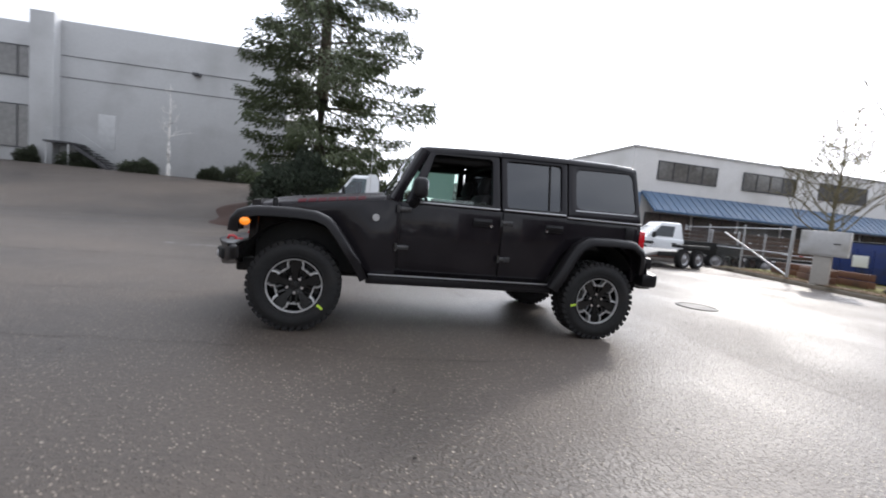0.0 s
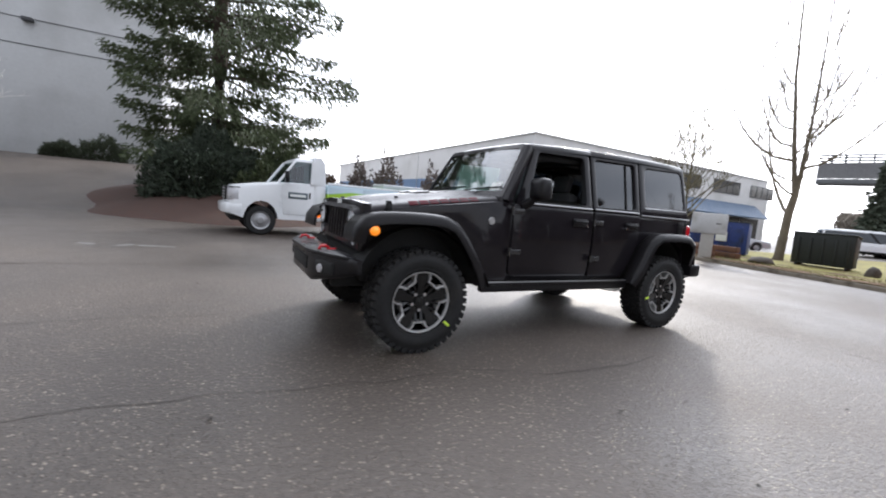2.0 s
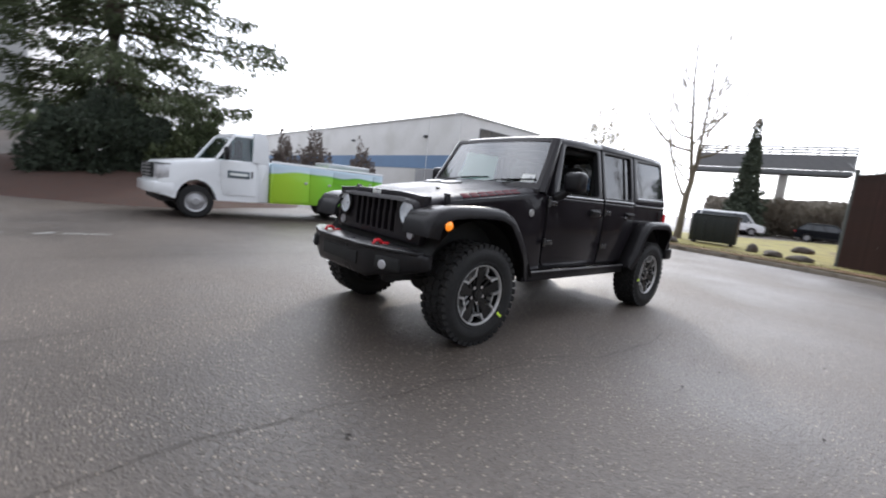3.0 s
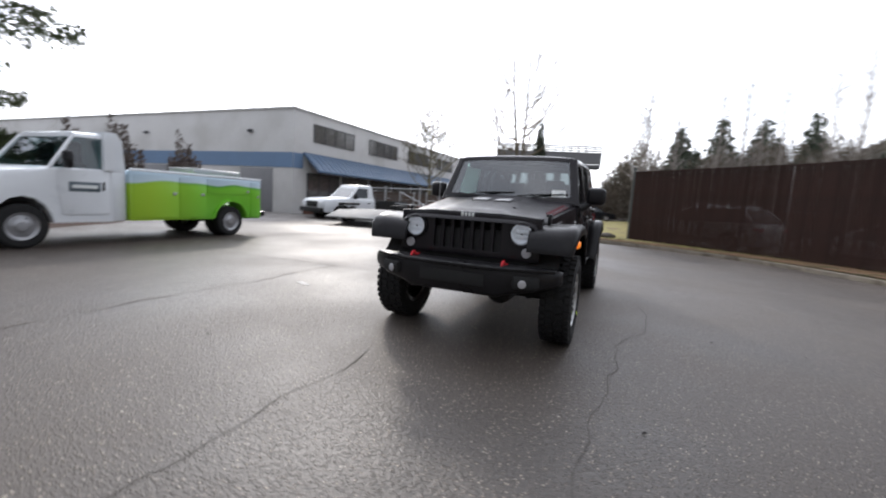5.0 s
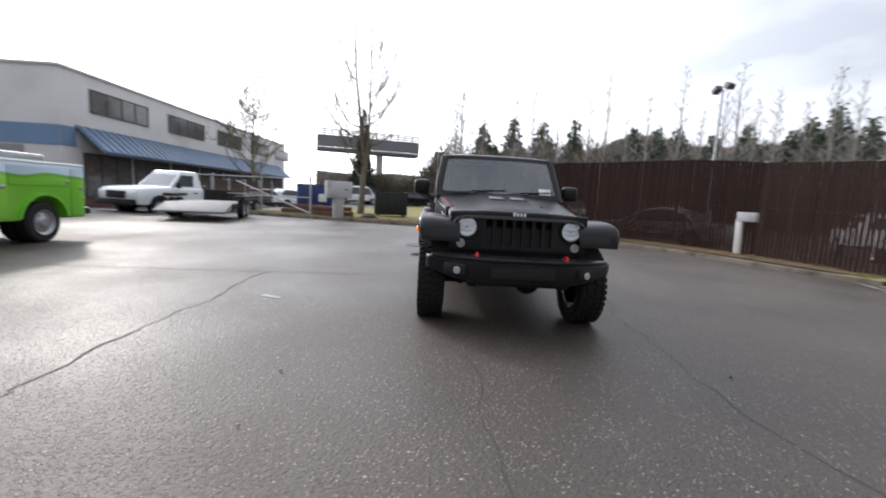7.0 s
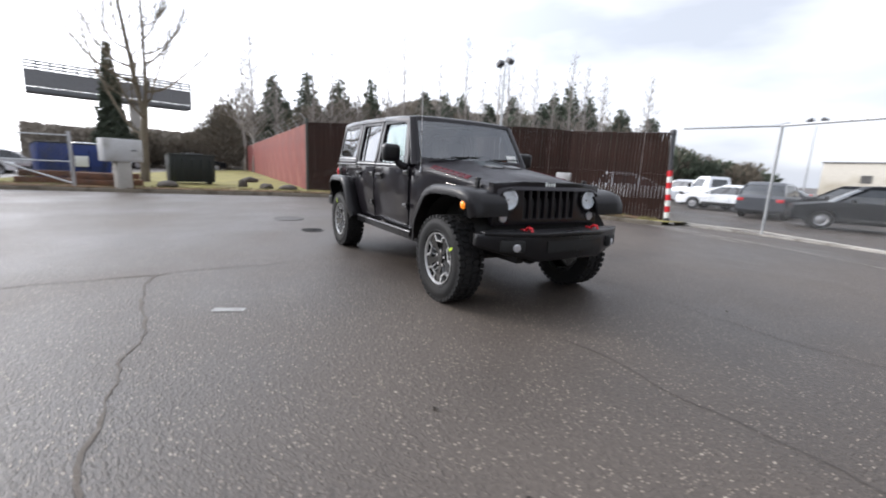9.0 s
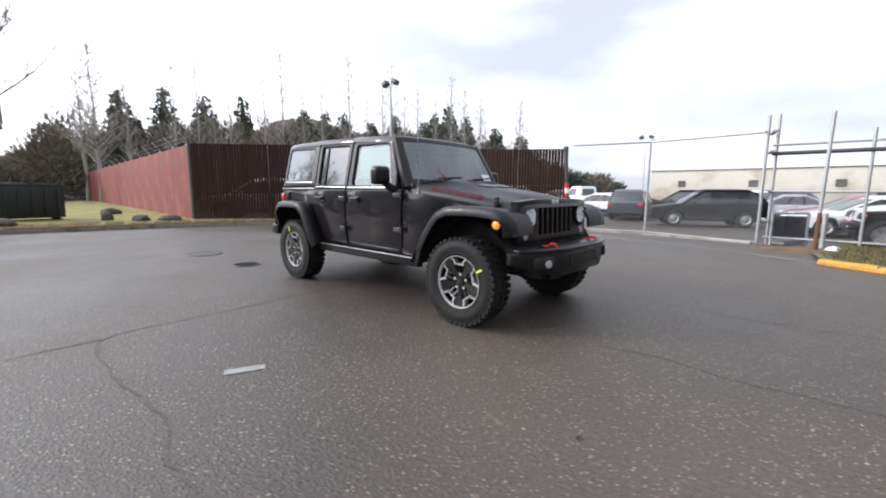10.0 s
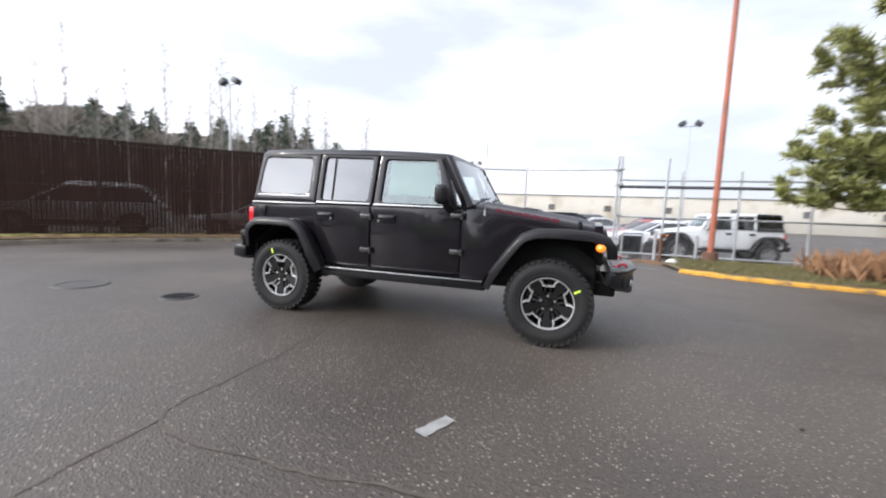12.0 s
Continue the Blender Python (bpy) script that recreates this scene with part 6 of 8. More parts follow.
def service_truck(at):
    """A cut-away van with a locker body; origin at the middle of its wheelbase, front towards -x."""
    wrap = lime_wrap()
    t = thing("service_truck", "white van-nosed service truck with lime green locker body", "truck", at=at)
    white, wb = PAINT_WHITE, 2.005
    R = 0.37
    for sd in (-1, 1):
        plain_wheel(t, pose(-wb, sd * 0.84, R), R, 0.22, sd)
        plain_wheel(t, pose(wb, sd * 0.90, R), R, 0.22, sd)
        plain_wheel(t, pose(wb, sd * 0.62, R), R, 0.22, sd)
    # nose and cab, in cross rows
    def cab_row(y, inset):
        arch = [(-wb + (R + 0.15) * math.cos(math.pi * k / 8), max(0.42, R + (R + 0.13) * math.sin(math.pi * k / 8))) for k in range(9)]
        up = [(-2.95 + inset, 0.50), (-2.97 + inset, 0.86), (-2.90 + inset, 1.12), (-2.78 + inset, 1.22 - inset * 0.4), (-2.05, 1.32 - inset * 0.5), (-1.45, 1.39 - inset * 0.3), (-0.32, 1.40), (-0.32, 0.42)]
        return [(x, y, z) for x, z in up + arch]
    b = bmesh.new()
    loft(b, [cab_row(y, i) for y, i in ((-0.985, 0.16), (-0.96, 0.06), (-0.80, 0.0), (0.80, 0.0), (0.96, 0.06), (0.985, 0.16))], closed=True, caps=True)
    part("cab_body", b, white, t, smooth=38)
    lo = [(-1.50, -0.95, 1.37), (-1.50, 0.95, 1.37), (-0.36, 0.95, 1.39), (-0.36, -0.95, 1.39)]
    hi = [(-0.98, -0.82, 1.96), (-0.98, 0.82, 1.96), (-0.36, 0.82, 1.98), (-0.36, -0.82, 1.98)]
    b = bmesh.new()
    loft(b, [lo, hi], closed=True)
    part("cab_glass", b, GLASS_CAB, t, smooth=0)
    for sd in (-1, 1):
        b = bmesh.new()
        box(b, (-0.85, sd * 0.42, 1.2), (0.5, 0.55, 0.6), 0.1)
        box(b, (-0.72, sd * 0.42, 1.62), (0.14, 0.4, 0.5), 0.06)
        part("seat", b, INTERIOR, t)
    b = bmesh.new()
    box(b, (-0.33, 0, 1.72), (0.1, 1.86, 0.70), 0.04)
    for sd in (-1, 1):
        tube(b, [(-1.51, sd * 0.945, 1.37), (-0.98, sd * 0.825, 1.97)], 0.038, 8)
        prism(b, [(-0.52, 1.38), (-0.30, 1.38), (-0.30, 1.98), (-0.50, 1.98)], "y", sd * 0.97 - 0.06, sd * 0.97 - 0.02 if sd > 0 else sd * 0.97 + 0.02)
    part("cab_frame", b, white, t)
    b = bmesh.new()
    loft(b, [[(x - 0.03 * (x < -0.5), y * 1.02, z - 0.02) for x, y, z in hi], [(x, y * 0.99, z + 0.04) for x, y, z in hi], [(x + (0.06 if x < -0.5 else -0.02), y * 0.88, z + 0.085) for x, y, z in hi]], closed=True, caps=True)
    part("cab_roof", b, white, t)
    b = bmesh.new()
    loft(b, [[(-0.38, y, 1.36), (0.02, y, 1.36), (-0.04, y, 1.96), (-0.16, y, 2.10), (-0.42, y, 2.10)] for y in (-0.93, -0.88, 0.88, 0.93)], closed=True, caps=True)
    box(b, (-0.17, 0, 0.9), (0.4, 1.86, 0.96), 0.03)
    part("cab_back", b, white, t)
    for sd in (-1, 1):
        b = bmesh.new()
        prism(b, rounded([(-1.34, 0.56), (-0.40, 0.56), (-0.40, 1.37), (-1.42, 1.355), (-1.40, 0.95)], 0.04), "y", min(sd * 0.984, sd * 0.998), max(sd * 0.984, sd * 0.998), 0.004)
        door = part("door", b, white, t)
        b = bmesh.new()
        box(b, (-0.90, sd * 1.004, 1.06), (0.62, 0.008, 0.17), 0.002)
        part("sign_bar", b, mat("grey_lettering", (0.10, 0.13, 0.15), 0.5), door, "grey company lettering shown as a bar")
        b = bmesh.new()
        box(b, (-0.90, sd * 1.007, 1.06), (0.5, 0.006, 0.06), 0.002)
        part("sign_stripe", b, WHITE_PLASTIC, door)
        b = bmesh.new()
        box(b, (-0.52, sd * 1.006, 1.08), (0.045, 0.02, 0.16), 0.008)
        part("door_handle", b, PLASTIC, door)
        b = bmesh.new()
        box(b, (-1.30, sd * 1.14, 1.52), (0.12, 0.2, 0.30), 0.04)
        tube(b, [(-1.28, sd * 0.96, 1.42), (-1.30, sd * 1.1, 1.44)], 0.025, 6)
        part("side_mirror", b, PLASTIC, t)
        b = bmesh.new()
        box(b, (-2.80, sd * 0.79, 0.98), (0.34, 0.40, 0.32), 0.05)
        lamp = part("headlight", b, TURN_BOWL, t)
        b = bmesh.new()
        box(b, (-2.975, sd * 0.66, 0.98), (0.03, 0.10, 0.30), 0.01)
        box(b, (-2.80, sd * 0.79, 1.155), (0.34, 0.40, 0.02), 0.006)
        part("lamp_surround", b, PLASTIC, lamp)
    b = bmesh.new()
    box(b, (-2.97, 0, 0.99), (0.07, 1.1, 0.34), 0.03)
    part("grille", b, DARK, t)
    b = bmesh.new()
    for k in range(4):
        box(b, (-3.01, 0, 0.88 + 0.075 * k), (0.02, 1.0, 0.03), 0.006)
    box(b, (-3.005, 0, 0.99), (0.016, 0.05, 0.34), 0.006)
    part("grille_bars", b, STEEL, t)
    b = bmesh.new()
    prism(b, [(-3.12, -0.7), (-3.0, -0.98), (-2.55, -1.0), (-2.55, 1.0), (-3.0, 0.98), (-3.12, 0.7)], "z", 0.52, 0.76, 0.03)
    part("front_bumper", b, white, t)
    b = bmesh.new()
    box(b, (-2.45, 0, 0.42), (0.5, 1.7, 0.16), 0.04)
    box(b, (0.4, 0, 0.52), (5.2, 0.9, 0.2), 0.03)
    tube(b, [(wb, -0.9, R), (wb, 0.9, R)], 0.08, 10)
    part("chassis", b, DARK, t)
    # locker body with doors
    b = bmesh.new()
    for sd in (-1, 1):
        arch = [(wb + (R + 0.12) * math.cos(math.pi * k / 10), max(0.43, R + (R + 0.13) * math.sin(math.pi * k / 10))) for k in range(11)]
        prism(b, [(0.06, 0.43), (0.06, 1.42), (3.05, 1.42), (3.05, 0.43)] + arch, "y", min(sd * 0.60, sd * 1.02), max(sd * 0.60, sd * 1.02), 0.008)
    box(b, (1.55, 0, 0.72), (2.98, 1.22, 0.08))
    body = part("locker_body", b, wrap, t)
    for sd in (-1, 1):
        for x0, x1, z0, z1 in ((0.10, 0.82, 0.48, 1.38), (0.84, 1.34, 0.48, 1.38), (1.36, 2.68, 1.04, 1.38), (2.70, 3.02, 0.48, 1.38)):
            b = bmesh.new()
            prism(b, rounded([(x0, z0), (x1, z0), (x1, z1), (x0, z1)], 0.02), "y", min(sd * 1.018, sd * 1.034), max(sd * 1.018, sd * 1.034), 0.005)
            dr = part("locker_door", b, wrap, body)
            b = bmesh.new()
            box(b, (x1 - 0.07, sd * 1.04, 1.0 if z0 < 1 else 1.12), (0.07, 0.02, 0.06), 0.01)
            part("latch", b, STEEL, dr)
        b = bmesh.new()
        tube(b, [(0.06, sd * 1.0, 1.45), (3.05, sd * 1.0, 1.45)], 0.03, 6)
        part("top_rail", b, white, body)
    b = bmesh.new()
    lathe(b, [(R + 0.12, -0.03), (R + 0.17, -0.03), (R + 0.17, 0.03), (R + 0.12, 0.03)], 18, "y", (wb, -1.02, R), (10, 170))
    part("arch_trim", b, wrap, body)
    b = bmesh.new()
    box(b, (3.14, 0, 0.55), (0.2, 2.0, 0.14), 0.03)
    part("rear_bumper", b, PLASTIC, t)
    b = bmesh.new()
    box(b, (2.25, 0.1, 1.56), (1.5, 0.9, 0.14), 0.03)
    part("ladder_rack", b, GALV, t)


    # the cab is short: everything of it is drawn towards the front axle
    for o in t.children_recursive:
        if o.type == "MESH" and (o.parent is t or o.parent.name.split(".")[0] in ("door", "headlight")) and o.name.split(".")[0] in ("cab_body", "cab_glass", "seat", "cab_frame", "cab_roof", "cab_back", "door", "sign_bar", "sign_stripe", "door_handle", "side_mirror", "headlight", "lamp_surround", "grille", "grille_bars", "front_bumper"):
            for v in o.data.vertices:
                v.co.x = -wb + (v.co.x + wb) * 0.79
    for o in t.children_recursive:
        if o.type == "MESH" and o.name.split(".")[0] in ("locker_body", "locker_door", "latch", "top_rail", "ladder_rack", "rear_bumper"):
            for v in o.data.vertices:
                if v.co.x < 1.5:
                    v.co.x = 1.5 + (v.co.x - 1.5) * 1.30
                elif v.co.x > 2.5:
                    v.co.x -= 0.1


service_truck(pose(0.11, 8.78, 0.0, 0, 0, 2.5))

WOOD_DARK = mat("weathered_planks", (0.075, 0.045, 0.03), 0.85, vary=0.35, scale=4, bump=0.4, bump_scale=20, random_tone=0.3)
RUST = mat("rusty_iron", (0.13, 0.06, 0.035), 0.8, vary=0.35, scale=4, dirt=(0.07, 0.04, 0.03), dirt_scale=3)


def flatbed_trailer(at):
    t = thing("flatbed_trailer", "low flatbed trailer with a pale steel deck and twin axles", "trailer", at=at)
    b = bmesh.new()
    prism(b, [(-1.7, 0.30), (-1.7, 0.36), (-0.4, 0.60), (2.2, 0.62), (2.2, 0.50), (-0.4, 0.48)], "y", -1.05, 1.05, 0.01)
    part("deck", b, mat("worn_grey_deck", (0.19, 0.19, 0.19), 0.7, vary=0.15, dirt=(0.2, 0.19, 0.18)), t)
    b = bmesh.new()
    for s in (-1, 1):
        box(b, (0.9, s * 1.1, 0.5), (2.8, 0.08, 0.16), 0.01)
        box(b, (1.2, s * 1.18, 0.82), (1.9, 0.32, 0.12), 0.03)
    part("frame", b, DARK, t)
    for s in (-1, 1):
        for x in (0.75, 1.6):
            plain_wheel(t, pose(x, s * 1.18, 0.36), 0.36, 0.22, s)
    b = bmesh.new()
    tube(b, [(2.2, -0.6, 0.5), (3.4, 0, 0.5), (2.2, 0.6, 0.5)], 0.05, 8)
    cyl(b, (3.2, 0, 0.0), (3.2, 0, 0.75), 0.04)
    part("drawbar", b, DARK, t)


flatbed_trailer(pose(9.85, 9.1, -0.02, 0, 0, 15))
make_pickup(PAINT_WHITE, pose(13.4, 12.0, -0.18, 0, 0, -17), "white pickup truck parked behind the trailer", DARK)


def stake_trailer(at):
    t = thing("stake_trailer", "dark trailer with tall weathered plank sides", "trailer", at=at)
    b = bmesh.new()
    box(b, (0, 0, 0.75), (5.2, 2.1, 0.14), 0.02)
    part("deck", b, DARK, t)
    for s in (-1, 1):
        for k in range(5):
            b = bmesh.new()
            box(b, (0, s * 1.05, 0.93 + 0.2 * k), (5.2, 0.05, 0.17), 0.01)
            part("plank", b, WOOD_DARK, t)
        for x in (-2.5, -1.25, 0, 1.25, 2.5):
            b = bmesh.new()
            box(b, (x, s * 1.09, 1.3), (0.09, 0.05, 1.25), 0.01)
            part("stake", b, GALV, t)
        for x in (0.2, 1.1):
            plain_wheel(t, pose(x, s * 1.0, 0.38), 0.38, 0.24, s)


stake_trailer(pose(18.4, 12.2, -0.28, 0, 0, -14))

# cars behind the slatted fence and in the yard
YARD_Z = -0.35
make_car("suv", PAINT_WHITE, pose(13.72, -4.15, 0.0, 0, 0, -132), "white estate car parked behind the slatted fence")
make_car("sedan", PAINT_WHITE, pose(10.0, -8.1, -0.1, 0, 0, -142), "white car parked behind the slatted fence")
make_pickup(PAINT_WHITE, pose(10.2, -17.6, YARD_Z, 0, 0, 152), "white pickup parked in the yard beyond the fence")
make_car("suv", PAINT_WHITE, pose(12.8, -23.0, YARD_Z, 0, 0, 60), "white car parked in the yard behind the fence")
make_car("suv", PAINT_GREY, pose(0.5, -18.85, YARD_Z, 0, 0, 205), "dark grey estate car parked in the yard")
make_car("suv", PAINT_BLUE, pose(4.6, -21.5, YARD_Z, 0, 0, 100), "dark blue-grey car seen from behind in the yard")
make_pickup(PAINT_WHITE, pose(9.5, -26.0, YARD_Z, 0, 0, 160), "white pickup parked across the yard")
make_car("sedan", PAINT_RED, pose(-4.6, -20.0, YARD_Z, 0, 0, 200), "red car parked in a row in the yard")
make_car("sedan", PAINT_WHITE, pose(-4.9, -17.2, YARD_Z, 0, 0, 195), "white car parked in a row in the yard")
for k, (x, y, p, kind, yaw) in enumerate((
    (-2.0, -24.5, PAINT_SILVER, "sedan", 190), (3.0, -27.5, PAINT_WHITE, "suv", 190), (8.0, -31.0, PAINT_GREY, "sedan", 188),
    (-8.0, -26.5, PAINT_WHITE, "sedan", 192), (13.5, -29.5, PAINT_SILVER, "suv", 176), (-1.0, -33.0, PAINT_BLUE, "suv", 185),
    (16.5, -36.0, PAINT_WHITE, "suv", 184), (6.0, -38.0, PAINT_RED, "sedan", 184), (2.6, -24.2, PAINT_GREY, "suv", 188), (7.4, -23.2, PAINT_WHITE, "sedan", 186), (-6.0, -31.0, PAINT_GREY, "suv", 190), (11.5, -35.0, PAINT_WHITE, "sedan", 184), (20.5, -31.0, PAINT_GREY, "suv", 176), (1.5, -42.0, PAINT_WHITE, "suv", 184), (12.0, -42.5, PAINT_SILVER, "sedan", 182), (-10.5, -33.5, PAINT_SILVER, "sedan", 190))):
    names = {id(PAINT_SILVER): "silver", id(PAINT_WHITE): "white", id(PAINT_GREY): "dark grey", id(PAINT_BLUE): "blue-grey", id(PAINT_RED): "red"}
    make_car(kind, p, pose(x, y, YARD_Z, 0, 0, yaw), names[id(p)] + " car in the far rows of the yard")
make_wrangler(pose(-6.3, -13.8, ground_z(-6.3, -13.8), 0, 0, 187), PAINT_WHITE, "white four-door off-road car with black rear quarters in the yard", False, PAINT_WHITE, (HUBCAP, HUBCAP), None, PLASTIC)

# beyond the verge
make_car("van", PAINT_WHITE, pose(41.5, 9.0, 0.0, 0, 0, 122), "white delivery van parked far across the lot")
make_car("sedan", PAINT_SILVER, pose(29.5, 12.5, -0.2, 0, 0, 150), "silver car parked beyond the verge")
make_car("sedan", PAINT_WHITE, pose(26.5, 13.3, -0.25, 0, 0, 150), "white car parked beyond the verge")
make_car("suv", PAINT_WHITE, pose(24.5, 16.0, -0.33, 0, 0, 165), "white car parked by the shop front")
make_car("suv", PAINT_GREY, pose(44.8, 2.1, 0.0, 0, 0, 90), "black car standing on the lane beyond the grass")
make_car("sedan", PAINT_SILVER, pose(52.0, 3.2, 0.0, 0, 0, 178), "silver car far down the lane")
make_car("sedan", PAINT_WHITE, pose(58.0, 2.0, 0.0, 0, 0, 178), "white car far down the lane")

# ---- trees and plants ----
BARK = mat("tree_bark", (0.075, 0.055, 0.042), 0.9, vary=0.35, scale=5, bump=0.8, bump_scale=25)
BARK_PALE = mat("pale_birch_bark", (0.50, 0.47, 0.43), 0.8, vary=0.2, scale=3, bump=0.3, dirt=(0.14, 0.12, 0.11), dirt_scale=3)
BARK_BIRCH = mat("grey_birch_bark", (0.29, 0.26, 0.235), 0.85, vary=0.25, scale=3)
BARK_GREY = mat("grey_bare_bark", (0.17, 0.14, 0.125), 0.9, vary=0.25, scale=3)
NEEDLE = mat("spruce_needles", (0.058, 0.074, 0.032), 0.75, vary=0.3, scale=2, random_tone=0.45)
NEEDLE_BLUE = mat("dark_juniper", (0.046, 0.062, 0.040), 0.8, vary=0.3, scale=2, random_tone=0.4)
# needle green paled and greyed to put distance haze into the colour
NEEDLE_HAZY = mat("far_conifer", (0.070, 0.086, 0.058), 0.85, vary=0.3, scale=1, random_tone=0.35)
PINE = mat("pine_needles", (0.23, 0.24, 0.08), 0.75, vary=0.25, scale=2, random_tone=0.35)
SHRUB = mat("hedge_leaves", (0.045, 0.055, 0.03), 0.75, vary=0.3, scale=3, random_tone=0.4)
DRY = mat("dry_brown_grass", (0.26, 0.14, 0.07), 0.9, vary=0.3, scale=3, random_tone=0.35)
WOODS = mat("bare_woods", (0.18, 0.158, 0.130), 0.95, vary=0.3, scale=0.4, random_tone=0.18)
rng = np.random.default_rng(7)


def cards(name, centres, dirs, length, width, material, droop=0.0):
    """Many small pointed sprays, each a bent pair of triangles, as one mesh."""
    n = len(centres)
    c, d = np.asarray(centres, float), np.asarray(dirs, float)
    d /= np.linalg.norm(d, axis=1)[:, None] + 1e-9
    r = rng.normal(size=(n, 3))
    s = np.cross(d, r)
    s /= np.linalg.norm(s, axis=1)[:, None] + 1e-9
    ln = length * rng.uniform(0.6, 1.3, n)[:, None]
    wd = width * rng.uniform(0.6, 1.3, n)[:, None]
    tip = c + d * ln
    tip[:, 2] -= droop * ln[:, 0]
    mid = c + d * ln * 0.45
    v = np.stack([c, mid + s * wd, tip, mid - s * wd], 1).reshape(-1, 3)
    f = np.arange(4 * n).reshape(-1, 4)
    me = bpy.data.meshes.new(name)
    me.from_pydata(v.tolist(), [], f.tolist())
    me.materials.append(material)
    return me


def conifer(at, H, spread, label, needles=NEEDLE, whorls=34, per=7, sprays=60, base=0.06, size=0.30, bark=BARK, lean=0.0, name="conifer", shape=0.75, group="", waist=None):
    """A trunk, limbs in whorls that thin out to the tip, and hanging sprays along each limb."""
    t = thing(name, label, "tree", group, at=at)
    b = bmesh.new()
    tube(b, [(lean * H * k / 8, 0.05 * math.sin(k), H * k / 8) for k in range(9)], [max(0.02, 0.018 * H * (1 - k / 8.3)) for k in range(9)], 8)
    part("trunk", b, bark, t)
    limb, cs, ds = bmesh.new(), [], []
    for w in range(whorls):
        f = base + (1 - base) * ((w + rng.uniform(0, 0.8)) / whorls) ** (1.3 if waist else 1.0)
        z = H * min(f, 0.985)
        reach = spread * (1 - f) ** shape * rng.uniform(0.75, 1.1) + 0.12
        if waist:
            # narrow skirt, widest in the middle, then tapering
            reach = spread * min(1, waist + (1 - waist) * z / 4.5) * max(0.0, 1 - max(0.0, z - 5) / (H - 4.5)) ** 0.9 * rng.uniform(0.78, 1.08) + 0.1
        for k in range(per):
            a = 2 * math.pi * (k / per + 0.37 * w) + rng.uniform(-0.35, 0.35)
            L = reach * (rng.uniform(0.35, 1.2) * (0.91 + 0.17 * math.cos(a + 0.4)) if waist else rng.uniform(0.55, 1.15))
            L = min(L, 1.06 * spread)
            up = 0.30 * (f - 0.25)
            pts = []
            for q in range(5):
                u = q / 4
                r = L * u
                pts.append((lean * z + r * math.cos(a), r * math.sin(a), z + L * (up * u - 0.22 * u * u + (0.20 if waist else 0.14) * u ** 4)))
            tube(limb, pts, [0.012 * (L + 0.6) * (1.05 - u / 4) for u in range(5)], 4, False)
            m = max(6, int(sprays * L / spread))
            for _ in range(m):
                u = rng.uniform(0.12, 1.0) ** 0.8
                i = min(3, int(u * 4))
                p = np.array(pts[i]) * (1 - (u * 4 - i)) + np.array(pts[i + 1]) * (u * 4 - i)
                side = rng.choice([-1, 1]) * rng.uniform(0.2, 1.2)
                w2 = 0.30 * L * (1 - u * 0.6) * rng.uniform(0, 1) * 0.9
                p = p + np.array([-math.sin(a) * np.sign(side) * w2, math.cos(a) * np.sign(side) * w2, -0.12 * w2])
                if waist:
                    # hanging twigs below each limb
                    p = p + np.array([0, 0, -0.40 * rng.uniform(0, 1) ** 2 * min(1, L / 3) + 0.05])
                    cs.append(p + rng.normal(size=3) * 0.07)
                    ds.append(np.array([math.cos(a) - math.sin(a) * side * 0.7, math.sin(a) + math.cos(a) * side * 0.7, rng.uniform(-1.5, 0.3)]))
                    continue
                cs.append(p + rng.normal(size=3) * 0.04)
                dd = np.array([math.cos(a) - math.sin(a) * side, math.sin(a) + math.cos(a) * side, rng.uniform(-0.55, 0.25)])
                ds.append(dd)
    tagged(part("branch_frame", limb, bark, t, smooth=0), kind="stuff")
    part("crown", cards("crown", cs, ds, size, size * (0.15 if waist else 0.30), needles, 0.25), None, t)
    return t


